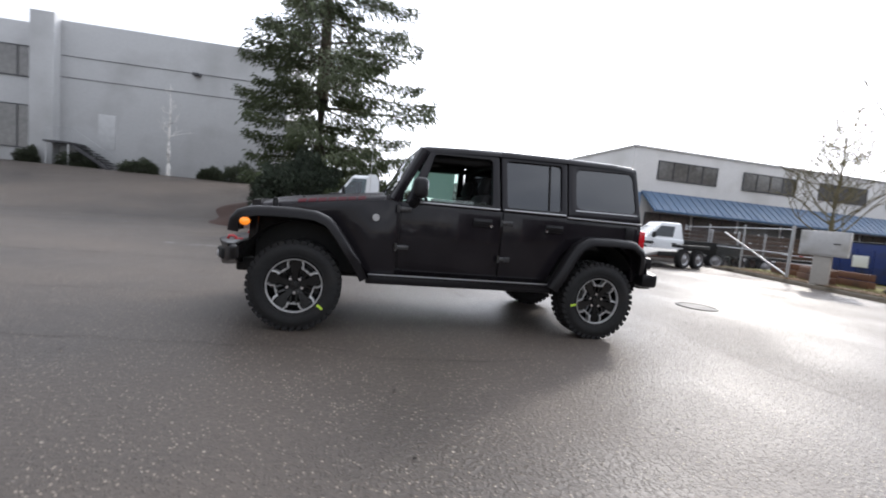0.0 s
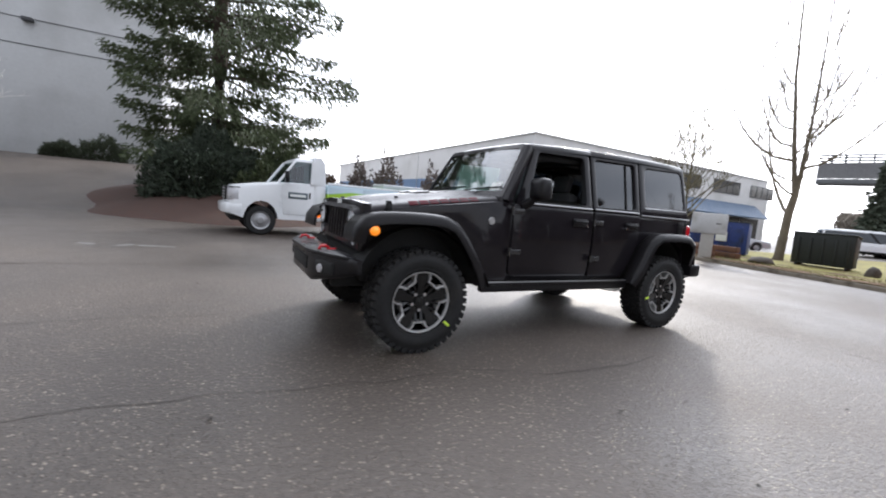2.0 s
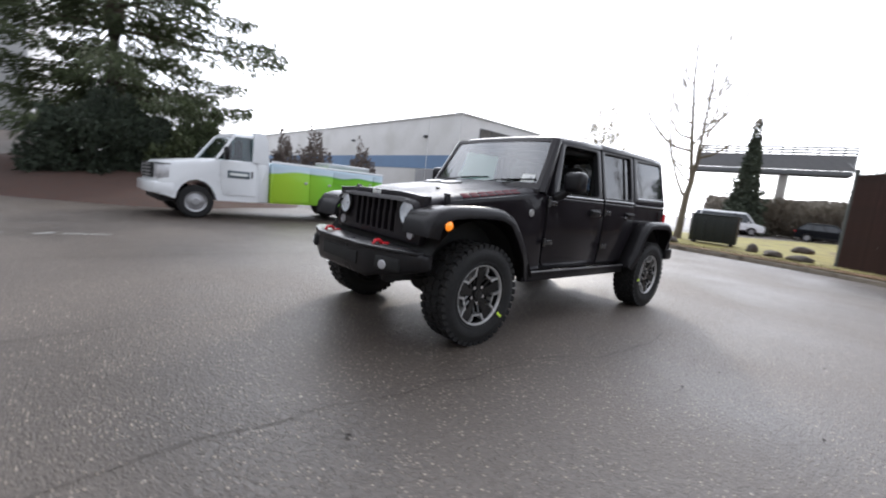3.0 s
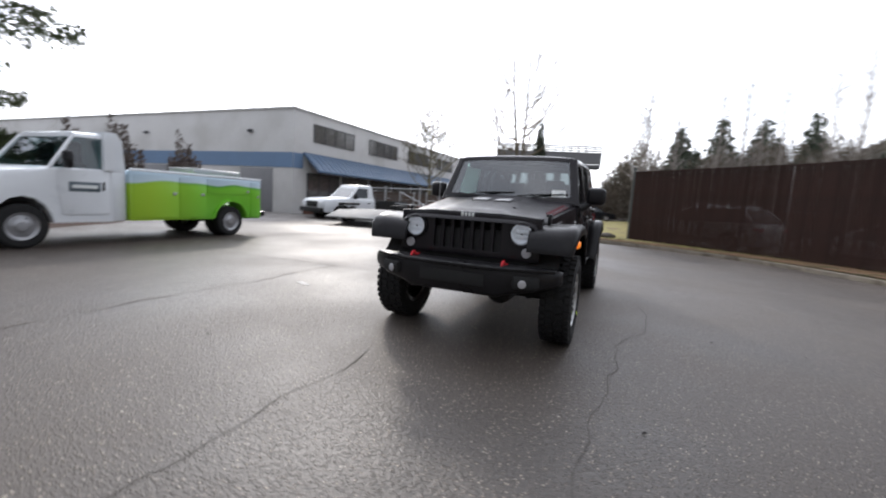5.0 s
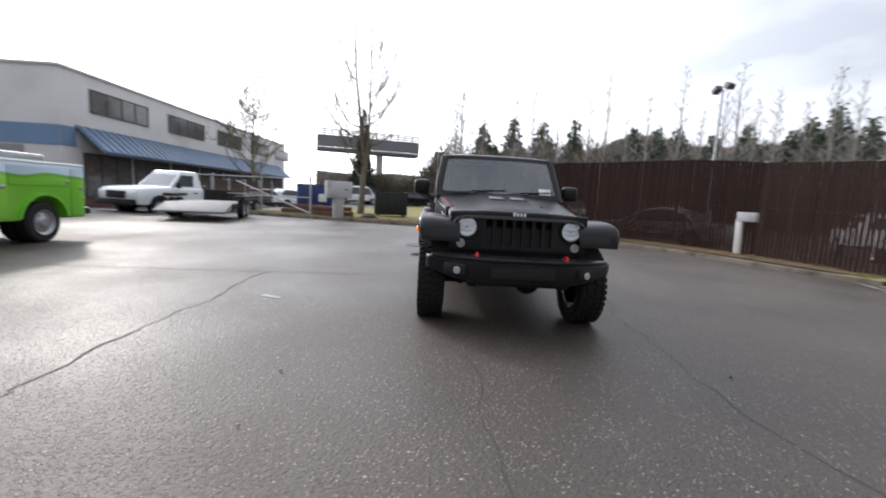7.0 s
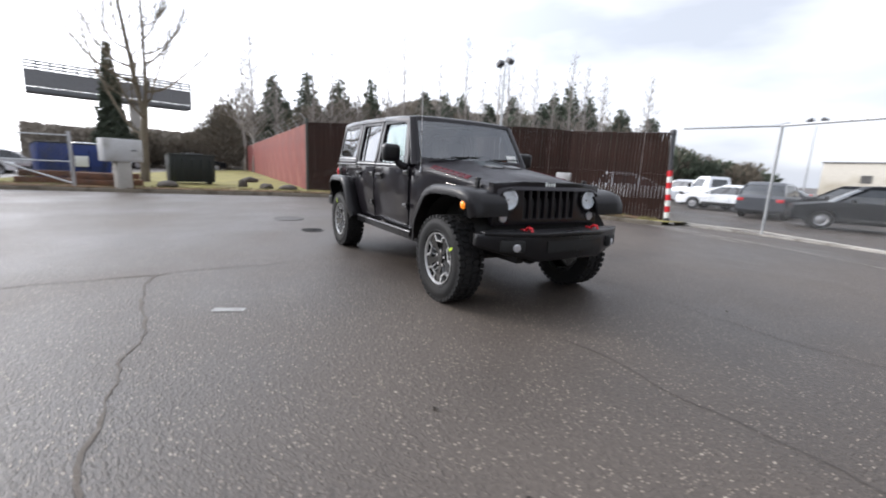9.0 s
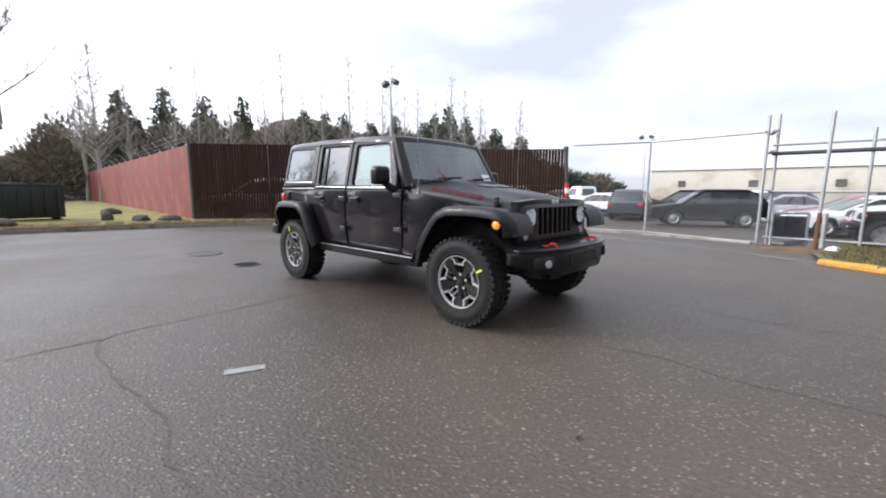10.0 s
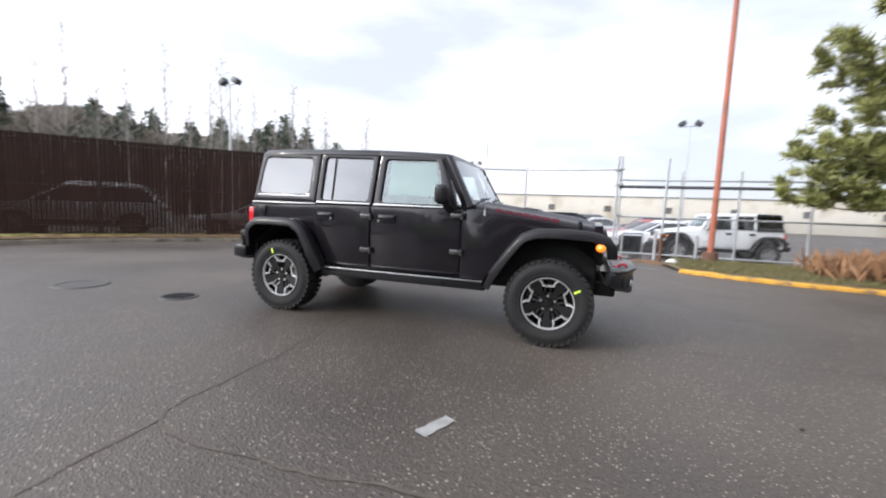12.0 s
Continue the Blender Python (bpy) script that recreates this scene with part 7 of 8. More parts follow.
def far_conifer(at, H, spread, label, n=1500, size=0.55, group="", sharp=0.85):
    """A slim spire of sprays round a trunk, for trees far off."""
    t = thing("conifer", label, "tree", group, at=at)
    b = bmesh.new()
    cyl(b, (0, 0, 0), (0, 0, H * 0.95), 0.016 * H, 0.03, 6)
    part("trunk", b, BARK, t)
    b = bmesh.new()
    rows = []
    for q in range(13):
        g = 0.06 + 0.9 * q / 12
        rows.append([(spread * 0.40 * (1 - g) ** (sharp + 0.05) * (1 + 0.3 * math.sin(2 * k + 5 * g + at.translation.x)) * (0.8 + 0.4 * (q % 2)) * math.cos(0.6283 * k), spread * 0.40 * (1 - g) ** (sharp + 0.05) * (1 + 0.3 * math.sin(2 * k + 5 * g + at.translation.x)) * (0.8 + 0.4 * (q % 2)) * math.sin(0.6283 * k), g * H - 0.3 * (q % 2)) for k in range(10)])
    loft(b, rows, closed=True)
    part("inner_foliage", b, NEEDLE_HAZY, t, smooth=0)
    # a dense cone of sprays, and limbs of uneven length that reach out of it
    k = n // 2
    f = 0.05 + 0.94 * (1 - np.sqrt(rng.uniform(0.0, 1, k)))
    a = rng.uniform(0, 2 * math.pi, k)
    r = (spread * 0.72 * (1 - f) ** sharp + 0.05) * rng.uniform(0.3, 1.0, k) ** 0.5
    c = np.stack([r * np.cos(a), r * np.sin(a), f * H - 0.25 * r], 1)
    d = np.stack([np.cos(a), np.sin(a), rng.uniform(-0.5, 0.2, k)], 1) + rng.normal(size=(k, 3)) * 0.4
    limbs = int(H * 22)
    lf = 0.05 + 0.94 * (1 - np.sqrt(rng.uniform(0, 1, limbs)))
    la = rng.uniform(0, 2 * math.pi, limbs)
    ll = (spread * (1 - lf) ** sharp + 0.08) * rng.uniform(0.6, 1.08, limbs)
    which = rng.integers(0, limbs, n - k)
    u = rng.uniform(0.3, 1.0, n - k) ** 0.7
    r = ll[which] * u
    a = la[which] + rng.normal(size=n - k) * 0.13 * (1.2 - u)
    c = np.concatenate([c, np.stack([r * np.cos(a), r * np.sin(a), lf[which] * H - 0.28 * r + 0.10 * r * u + rng.normal(size=n - k) * 0.08], 1)])
    d = np.concatenate([d, np.stack([np.cos(a), np.sin(a), rng.uniform(-0.6, 0.15, n - k)], 1) + rng.normal(size=(n - k, 3)) * 0.45])
    part("crown", cards("crown", c, d, size * 0.9, size * 0.27, NEEDLE_HAZY, 0.2), None, t)
    return t


def grow(b, p, d, L, r, depth, spread, thin=0.006, kink=0.22, up=0.10):
    """A limb and its forks."""
    p, d = Vector(p), Vector(d).normalized()
    path, n = [p.copy()], 4
    for _ in range(n):
        d = (d + Vector((random.uniform(-kink, kink), random.uniform(-kink, kink), random.uniform(-kink, kink) + up))).normalized()
        p = p + d * L / n
        path.append(p.copy())
    tube(b, path, [max(thin * (1 - 0.3 * k / n), r * (1 - 0.55 * k / n)) for k in range(n + 1)], 6 if r > 0.03 else 4, False)
    if depth:
        for k in range(spread):
            q = path[random.randint(1, n)] if k else path[-1]
            side = Vector((random.uniform(-1, 1), random.uniform(-1, 1), random.uniform(-0.1, 0.7))).normalized()
            grow(b, q, d * 0.55 + side * 0.8, L * random.uniform(0.5, 0.75), r * 0.5, depth - 1, spread, thin, kink, up)


def bare_tree(at, H, label, limbs=15, r=0.11, bark=BARK_GREY, start=0.18, droop=0.15, depth=2, spread=3, reach=0.30, name="bare_tree", group="", thin=0.006, fork=None):
    """A straight leader with side limbs and fine twigs, without leaves."""
    t = thing(name, label, "tree", group, at=at)
    b = bmesh.new()
    lead = [(0.004 * H * math.sin(k * 1.3), 0.004 * H * math.cos(k * 1.7), H * k / 9) for k in range(10)]
    tube(b, lead, [max(0.008, r * (1 - k / 9.3)) for k in range(10)], 8)
    if fork:
        # a second, thinner leader beside the first
        tube(b, [(0, 0, 0.09 * H), (fork[0] * 0.6, fork[1] * 0.6, 0.15 * H), (fork[0], fork[1], 0.25 * H), (fork[0] * 1.05, fork[1] * 1.05, 0.5 * H), (fork[0] * 0.95, fork[1] * 0.95, 0.78 * H)], [r * 0.55, r * 0.5, r * 0.42, r * 0.28, 0.02], 8)
    part("trunk", b, bark, t)
    b = bmesh.new()
    for k in range(limbs):
        f = start + (0.96 - start) * (k + random.random()) / limbs
        a = 2.4 * k + random.uniform(-0.4, 0.4)
        i = min(8, int(f * 9))
        q = Vector(lead[i]).lerp(Vector(lead[i + 1]), f * 9 - i)
        if fork and k % 3 == 0 and f < 0.75:
            q = q + Vector(fork) * min(1, max(0, (f - 0.1) / 0.15))
        grow(b, q, (math.cos(a), math.sin(a), 0.55 - droop), H * reach * (1.08 - f) * random.uniform(0.7, 1.2), r * (0.30 if fork else 0.34) * (1.1 - f), depth, spread, thin, 0.13 if fork else 0.2, 0.09)
    part("crown", b, bark, t, smooth=0)
    return t


def bush(at, w, d, h, label, material=SHRUB, n=1500, leaf=0.14, name="shrub", cat="shrub", group=""):
    t = thing(name, label, cat, group, at=at)
    u = rng.normal(size=(n, 3))
    u /= np.linalg.norm(u, axis=1)[:, None]
    u[:, 2] = np.abs(u[:, 2])
    rad = rng.uniform(0.55, 1.0, n)[:, None] ** 0.5
    lump = (1 + 0.16 * np.sin(5 * u[:, 0] + 3 * u[:, 1]) + 0.12 * np.sin(9 * u[:, 1] + 4 * u[:, 2]))[:, None]
    ragged = (1 + 0.22 * np.sin(7 * u[:, 0] - 4 * u[:, 1] + 1) * np.sin(6 * u[:, 2] + 5 * u[:, 0]))[:, None]
    c = u * rad * lump * ragged * np.array([w / 2, d / 2, h * 0.92])
    part("foliage", cards("foliage", c, u + rng.normal(size=(n, 3)) * 0.6 + np.array([0, 0, 0.4]), leaf, leaf * 0.22, material), None, t)
    b = bmesh.new()
    for k in range(7):
        a = 0.9 * k
        tube(b, [(0.05 * math.cos(a), 0.05 * math.sin(a), -0.05), (0.3 * w * math.cos(a), 0.3 * d * math.sin(a), h * 0.6)], [0.03, 0.01], 5, False)
    part("stem_cluster", b, BARK, t, smooth=0)
    return t


# the large spruce behind the service truck, with shrubs at its foot
conifer(pose(-2.85, 17.6, ground_z(-2.85, 17.6) - 0.1), 23.0, 5.7, "large dark green spruce with drooping limbs and gaps", whorls=29, per=6, sprays=820, base=0.07, size=0.24, name="spruce", waist=0.5)
bush(pose(-3.1, 14.6, 0.55), 3.5, 2.6, 2.5, "dense dark blue-green juniper at the foot of the spruce", NEEDLE_BLUE, 20000, 0.19)
bush(pose(-0.6, 14.6, 0.40), 3.2, 2.6, 2.3, "dense dark green shrub behind the service truck", NEEDLE, 19000, 0.19)
bush(pose(1.6, 16.2, 0.35), 2.2, 2.0, 1.7, "reddish brown winter shrub", mat("russet_twigs", (0.10, 0.06, 0.04), 0.85, random_tone=0.4), 6000, 0.15)
bare_tree(pose(0.6, 17.4, 0.5), 4.2, "multi-stemmed leafless shrub with fine pale twigs", 22, 0.05, BARK_PALE, 0.05, 0.0, 2, 3, 0.42)
for x, y, w, h in ((-20.0, 25.3, 0.9, 0.9), (-17.6, 25.7, 2.0, 1.05), (-13.85, 24.8, 2.0, 0.85), (-9.9, 24.9, 1.35, 0.8), (-8.1, 24.8, 2.2, 1.25)):
    bush(pose(x, y, ground_z(x, y) - 0.05), w, 1.2, h, "clipped dark green shrub at the wall's foot", SHRUB, 6000, 0.12, group="shrubs along the warehouse")
bare_tree(pose(-12.3, 24.6, ground_z(-12.3, 24.6) - 0.05), 5.6, "slim white-barked birch without leaves", 9, 0.13, mat("white_birch_bark", (0.78, 0.76, 0.73), 0.8, vary=0.12, scale=3, dirt=(0.10, 0.09, 0.085), dirt_scale=2.6), 0.38, 0.35, 2, 3, 0.22, "birch")
for x, w, h in ((4.1, 1.4, 3.0), (5.7, 1.9, 3.5), (8.6, 1.6, 3.2)):
    bush(pose(x, 19.0, ground_z(x, 19.0) - 0.05), w, 1.1, h, "dark twiggy shrub before the white building", BARK_GREY, 2600, 0.22, group="shrubs by the white building")
# trees on the verge
def verge_tree(at):
    """A leafless tree with a low fork, two upright leaders and long side limbs that sweep up at their ends."""
    bark = mat("mossy_dark_bark", (0.15, 0.125, 0.09), 0.9, vary=0.35, scale=3, bump=0.6, bump_scale=20)
    t = thing("bare_tree", "tall leafless tree with two leaders and upswept limbs on the verge", "tree", at=at)
    stem = [(0, 0, -0.1), (0.0, -0.04, 0.25), (0.05, -0.10, 2.0), (0.10, -0.20, 2.8)]
    first = [(0.10, -0.20, 2.6), (0.08, 0.08, 4.5), (0.0, 0.42, 7.5), (0.02, 0.62, 11.0), (0, 0.80, 13.8)]
    second = [(0.10, -0.22, 2.7), (0.02, -0.32, 4.2), (0.10, -0.36, 6.5), (0.1, -0.36, 9.0), (0.2, -0.34, 12.4)]
    b = bmesh.new()
    tube(b, stem, [0.25, 0.175, 0.15, 0.13], 10)
    tube(b, first, [0.11, 0.085, 0.055, 0.03, 0.010], 8)
    tube(b, second, [0.10, 0.078, 0.052, 0.03, 0.010], 8)
    part("trunk", b, bark, t)

    def on(line, z):
        for p, q in zip(line, line[1:]):
            if z <= q[2]:
                return Vector(p).lerp(Vector(q), (z - p[2]) / (q[2] - p[2]))
        return Vector(line[-1])

    b = bmesh.new()
    limbs = [(stem, 1.95, 1.6, 2.1, 5.4, 0.075), (second, 3.8, 0.2, -2.7, 2.6, 0.055), (second, 4.9, -0.5, -1.7, 2.8, 0.045), (second, 5.3, 1.0, -1.4, 2.0, 0.04), (first, 4.1, -1.0, 3.3, 4.6, 0.055), (first, 4.7, 0.8, 2.5, 4.4, 0.05),
             (first, 5.4, -0.6, 1.6, 3.2, 0.04), (second, 6.4, 0.5, -1.3, 2.6, 0.035), (first, 7.2, 0.1, 1.2, 2.8, 0.032), (second, 7.9, -0.6, -0.9, 2.4, 0.03), (stem, 2.7, -1.7, 0.9, 2.6, 0.045), (first, 4.4, 1.8, -0.3, 2.8, 0.042), (second, 3.4, -1.5, -0.9, 2.2, 0.04), (first, 8.6, 0.4, 0.8, 2.4, 0.026), (first, 6.1, -1.1, 0.6, 2.4, 0.034), (second, 5.8, -0.9, -0.9, 2.5, 0.034), (first, 3.3, 0.5, 2.0, 2.2, 0.04)]
    for line, z, dx, dy, rise, r in limbs:
        q = on(line, z)
        pts = [q + Vector((dx * u ** 0.8 + 0.08 * math.sin(7 * u + z), dy * u ** 0.8 + 0.08 * math.cos(6 * u + z), rise * u ** 1.5)) for u in [k / 8 for k in range(9)]]
        tube(b, pts, [max(0.011, r * (1 - 0.8 * k / 8)) for k in range(9)], 6, False)
        for k in range(15):
            i = random.randint(1, 7)
            p = pts[i].lerp(pts[i + 1], random.random())
            ahead = (pts[i + 1] - pts[i]).normalized()
            grow(b, p, ahead * 0.7 + Vector((random.uniform(-0.8, 0.8), random.uniform(-0.8, 0.8), random.uniform(0.1, 0.7))), random.uniform(0.5, 1.3), 0.014, 1, 3, 0.0085, 0.12, 0.10)
    for line, low, high in ((first, 3.5, 13.2), (second, 3.6, 12.0)):
        for k in range(40):
            z = low + (high - low) * (k + random.random()) / 40
            a = random.uniform(0, 6.28)
            grow(b, on(line, z), (math.cos(a), math.sin(a), 0.75), random.uniform(0.4, 1.2) * (1.15 - 0.6 * (z - low) / (high - low)), 0.014, 1, 3, 0.0085, 0.12, 0.12)
    part("crown", b, bark, t, smooth=0)


verge_tree(pose(17.6, 4.6, 0.05))
bare_tree(pose(26.4, 14.1, -0.3), 9.6, "leafless spreading tree before the shop front", 36, 0.18, mat("mossy_bark", (0.15, 0.13, 0.075), 0.9, vary=0.3), 0.20, 0.0, 3, 3, 0.36, thin=0.017)
far_conifer(pose(45.2, 8.9, 0), 11.6, 2.7, "dark conifer with a thin spire and broad skirt beyond the lot", 6000, 0.42, sharp=1.5)
# belt of trees behind the yard
for x, y, z in ((55.9, -6.8, 12.8), (55.2, -11.0, 13.8), (54.3, -15.0, 13.2), (53.5, -19.4, 13.6), (50.4, -26.3, 12.5), (49.4, -29.0, 12.4), (48.0, -31.0, 12.3), (45.6, -34.2, 11.2), (43.6, -37.0, 12.5), (41.0, -40.4, 11.6), (39.6, -41.0, 12.6), (38.0, -42.4, 13.9), (36.2, -44.2, 12.2), (33.0, -47.0, 10.6), (30.0, -49.4, 9.6)):
    far_conifer(pose(x, y, -0.4), z + 0.4, random.uniform(4.0, 5.6), "dark conifer in the belt behind the yard", 7000, 0.46, "conifers behind the yard")
    far_conifer(pose(x + 4.0, y - 2.2, -0.4), z * random.uniform(0.72, 0.92), random.uniform(3.4, 5.0), "dark conifer in the belt behind the yard", 6000, 0.5, "conifers behind the yard")
for x, y, z in ((46.3, -2.2, 13.8), (43.4, -8.9, 14.3), (43.2, -10.9, 15.3), (42.4, -13.6, 13.5), (41.4, -16.8, 15.1), (40.9, -18.6, 17.4), (38.9, -22.2, 13.9), (37.5, -24.9, 16.5), (35.2, -27.9, 14.0), (34.9, -29.0, 16.4), (33.0, -31.4, 13.5), (30, -34, 15.0), (27.0, -35.8, 12.5), (23.0, -38.0, 12.0), (45.0, -5.4, 13.4), (39.8, -20.4, 12.4), (36.2, -26.4, 12.0), (34.0, -30.2, 12.8), (31.4, -32.8, 12.2), (42.8, -12.2, 11.4), (28.6, -34.8, 13.6)):
    bare_tree(pose(x, y, -0.3), z, "tall thin leafless birch behind the fence", 38, 0.17, BARK_BIRCH, 0.28, -0.2, 2, 3, 0.15, "birch", "birches behind the fence", 0.012)


bare_tree(pose(41.2, -2.5, -0.3), 13.6, "tall leafless birch with a wide fine crown beyond the red fence", 64, 0.19, BARK_BIRCH, 0.24, -0.1, 2, 3, 0.22, "birch", "birches behind the fence", 0.016)


def wooded_ridge():
    """Far wooded slope, as one uneven mass of twiggy sprays."""
    def crest(a, r):
        return (1 + 0.14 * smooth01((-14 - math.degrees(a)) / 12)) * r * (0.128 + 0.018 * math.sin(a * 9) + 0.010 * math.sin(a * 23)) * (0.03 + 0.97 * smooth01((math.degrees(a) + 60) / 14)) * (0.42 + 0.58 * smooth01((3 - math.degrees(a)) / 9))
    b = bmesh.new()
    rows = []
    for r, k in ((74, 0.0), (78, 0.30), (88, 0.66), (104, 0.85), (122, 0.88), (124, 0.0)):
        rows.append([(r * math.cos(radians(g)), r * math.sin(radians(g)), -0.8 + k * crest(radians(g), r) * (0.96 + 0.08 * noise.noise(Vector((g * 0.9, k * 3, 0))))) for g in np.arange(-62, 16.1, 0.5)])
    loft(b, rows)
    tagged(part("far_slope", b, WOODS, smooth=0), "distant wooded slope in brown winter colour", "hill", kind="structure")
    cs, ds = [], []
    for _ in range(130000):
        a = radians(rng.uniform(-62, 16))
        r = rng.uniform(75, 120)
        x, y = r * math.cos(a), r * math.sin(a)
        h = crest(a, r)
        cs.append((x, y, -0.5 + h * rng.uniform(0, 1) ** 0.7))
        ds.append((rng.normal() * 0.4, rng.normal() * 0.4, 1))
    ob = new("far_woods", cards("far_woods", cs, ds, 1.0, 0.17, WOODS))
    tagged(ob, "distant slope of brown leafless woods", "woods", kind="stuff")


wooded_ridge()


def belt_woods():
    """Low mixed woods between the birches: brown leafless crowns and dark evergreens, too tangled to count."""
    brown = mat("brown_thicket", (0.135, 0.115, 0.088), 0.95, vary=0.3, scale=0.5, random_tone=0.35)
    for name, material, crowns, per, low, high, label in (
        ("thicket", brown, 120, 900, 6.0, 10.0, "tangled brown leafless thicket behind the yard"),
        ("evergreen_thicket", NEEDLE_HAZY, 52, 900, 5.0, 9.6, "dark uneven evergreen undergrowth behind the yard"),
    ):
        cs, ds = [], []
        for _ in range(crowns):
            g = radians(rng.uniform(-70, 13 if name == "thicket" else -3))
            far = rng.uniform(50, 68)
            x, y, h, w = far * math.cos(g), far * math.sin(g), rng.uniform(low, high) * (0.40 + 0.60 * smooth01((math.degrees(g) + 68) / 14)) * (0.42 + 0.58 * smooth01((3 - math.degrees(g)) / 5)), rng.uniform(1.6, 3.4)
            q = rng.normal(size=(per, 3))
            q /= np.linalg.norm(q, axis=1)[:, None]
            q *= rng.uniform(0.3, 1.0, per)[:, None] ** 0.5
            cs.append(np.stack([x + q[:, 0] * w, y + q[:, 1] * w, h * 0.52 + q[:, 2] * h * 0.5 - 0.3], 1))
            ds.append(np.stack([q[:, 0] + rng.normal(size=per) * 0.5, q[:, 1] + rng.normal(size=per) * 0.5, 0.9 + q[:, 2]], 1))
        tagged(new(name, cards(name, np.concatenate(cs), np.concatenate(ds), 0.75, 0.075 if name == "thicket" else 0.14, material)), label, "woods", kind="stuff")


belt_woods()


def pine(at):
    """A pine beside the gate: boughs that reach in over the verge in two tiers, tufted with upswept needles."""
    t = thing("pine", "yellow-green pine with upswept needle tufts beside the gate", "tree", at=at)
    b = bmesh.new()
    tube(b, [(0.03 * k, 0.04 * math.sin(k), 9.5 * k / 8) for k in range(9)], [0.17 * (1 - k / 8.6) + 0.01 for k in range(9)], 10)
    part("trunk", b, BARK, t)
    boughs = []
    # (height on the trunk, bearing, length, rise of the tip)
    for z, a, L, rise in ((1.95, 9, 3.70, -0.10), (2.15, 1, 3.55, 0.0), (2.25, 17, 3.5, 0.10), (2.6, 8, 3.4, 0.30), (2.75, 24, 3.3, 0.35), (2.8, -5, 3.2, 0.35), (2.95, 12, 3.3, 0.6), (3.1, 3, 2.9, 0.8), (3.2, 28, 2.9, 0.8),
                          (4.25, 13, 3.7, 0.85), (4.45, 20, 3.4, 0.8), (4.75, 9, 3.3, 1.1), (4.9, 26, 3.2, 1.2)):
        boughs.append((z, radians(a), L, rise))
    for k in range(44):
        z = 2.0 + 7.2 * k / 44
        boughs.append((z, radians(70 + 220 * rng.uniform(0, 1)) if z < 5.6 else rng.uniform(0, 6.28), (4.2 - 0.36 * z) * rng.uniform(0.7, 1.1), 0.5))
    limb, cs, ds = bmesh.new(), [], []
    for z, a, L, rise in boughs:
        ahead, side = np.array([math.cos(a), math.sin(a), 0]), np.array([-math.sin(a), math.cos(a), 0])
        def on(u, sag=0.10 * L):
            return np.array([0.1, 0, z]) + ahead * L * u + side * 0.10 * L * math.sin(2.2 * u + z) + np.array([0, 0, rise * u * u - sag * math.sin(math.pi * u)])
        tube(limb, [tuple(on(u)) for u in np.linspace(0, 1, 7)], [0.045 * (1.05 - u) for u in np.linspace(0, 1, 7)], 5, False)
        for _ in range(26):
            u = rng.uniform(0.28, 1.0)
            w = rng.choice([-1, 1]) * (0.25 + 0.75 * (1 - u)) * rng.uniform(0.3, 1.0)
            p0 = on(u)
            p1 = p0 + side * w * 0.9 + ahead * abs(w) * 0.75 + np.array([0, 0, rng.uniform(0.0, 0.25)])
            tube(limb, [tuple(p0), tuple((p0 + p1) / 2 + np.array([0, 0, -0.03])), tuple(p1)], [0.012, 0.009, 0.005], 4, False)
            for v in np.linspace(0.15, 1.0, 9):
                tuft = p0 + (p1 - p0) * v
                for _ in range(9):
                    cs.append(tuft + rng.normal(size=3) * 0.035)
                    ds.append((p1 - p0) / (np.linalg.norm(p1 - p0) + 1e-6) * 0.8 + rng.normal(size=3) * 0.55 + np.array([0, 0, 0.35]))
    part("branch_frame", limb, BARK, t, smooth=0)
    part("crown", cards("crown", cs, ds, 0.20, 0.016, PINE, 0.0), None, t)


pine(pose(-10.05, -8.35, 0.0))


def blades(name, pick, n, h, material, label, category):
    cs, ds = [], []
    while len(cs) < n:
        p = pick()
        if p is None:
            continue
        cs.append(p)
        ds.append((rng.normal() * 0.45, rng.normal() * 0.45, 1))
    ob = new(name, cards(name, cs, ds, h, h * 0.07, material))
    return tagged(ob, label, category, kind="stuff")


def along_kerb():
    i = rng.integers(0, len(kerb_pts) - 1)
    x, y = kerb_pts[i]
    a, b = kerb_pts[i], kerb_pts[i + 1]
    d = Vector((b[0] - a[0], b[1] - a[1])).normalized()
    u = 0.12 + abs(rng.normal()) * 0.9
    px, py = x + d.x * rng.uniform(0, 0.5) - d.y * u, y + d.y * rng.uniform(0, 0.5) + d.x * u
    return (px, py, ground_z(px, py) + 0.09)


def island():
    x, y = rng.uniform(-12, -3.8), rng.uniform(-9.0, -4.4)
    edge = np.interp(x, [p[0] for p in YELLOW_LINE[::-1]], [p[1] for p in YELLOW_LINE[::-1]])
    if y > edge - 0.15 or (x > -4.0 and y < -6.8):
        return None
    return (x, y, ground_z(x, y) + 0.07)


def tussock():
    x, y = rng.normal(-9.2, 1.2), rng.normal(-6.4, 0.5)
    if x > -6.4 or y > -5.3 or y < -8.8:
        return None
    return (x, y, ground_z(x, y) + 0.08)


blades("verge_blades", along_kerb, 12000, 0.085, BLADES, "thin yellowed grass blades along the kerb", "grass")
blades("island_blades", island, 22000, 0.10, mat("green_grass_blades", (0.14, 0.125, 0.05), 0.85, vary=0.3, random_tone=0.4), "rough grass on the island by the gate", "grass")
blades("dry_tussocks", tussock, 6000, 0.55, DRY, "tall dry red-brown grass beside the gate", "grass")

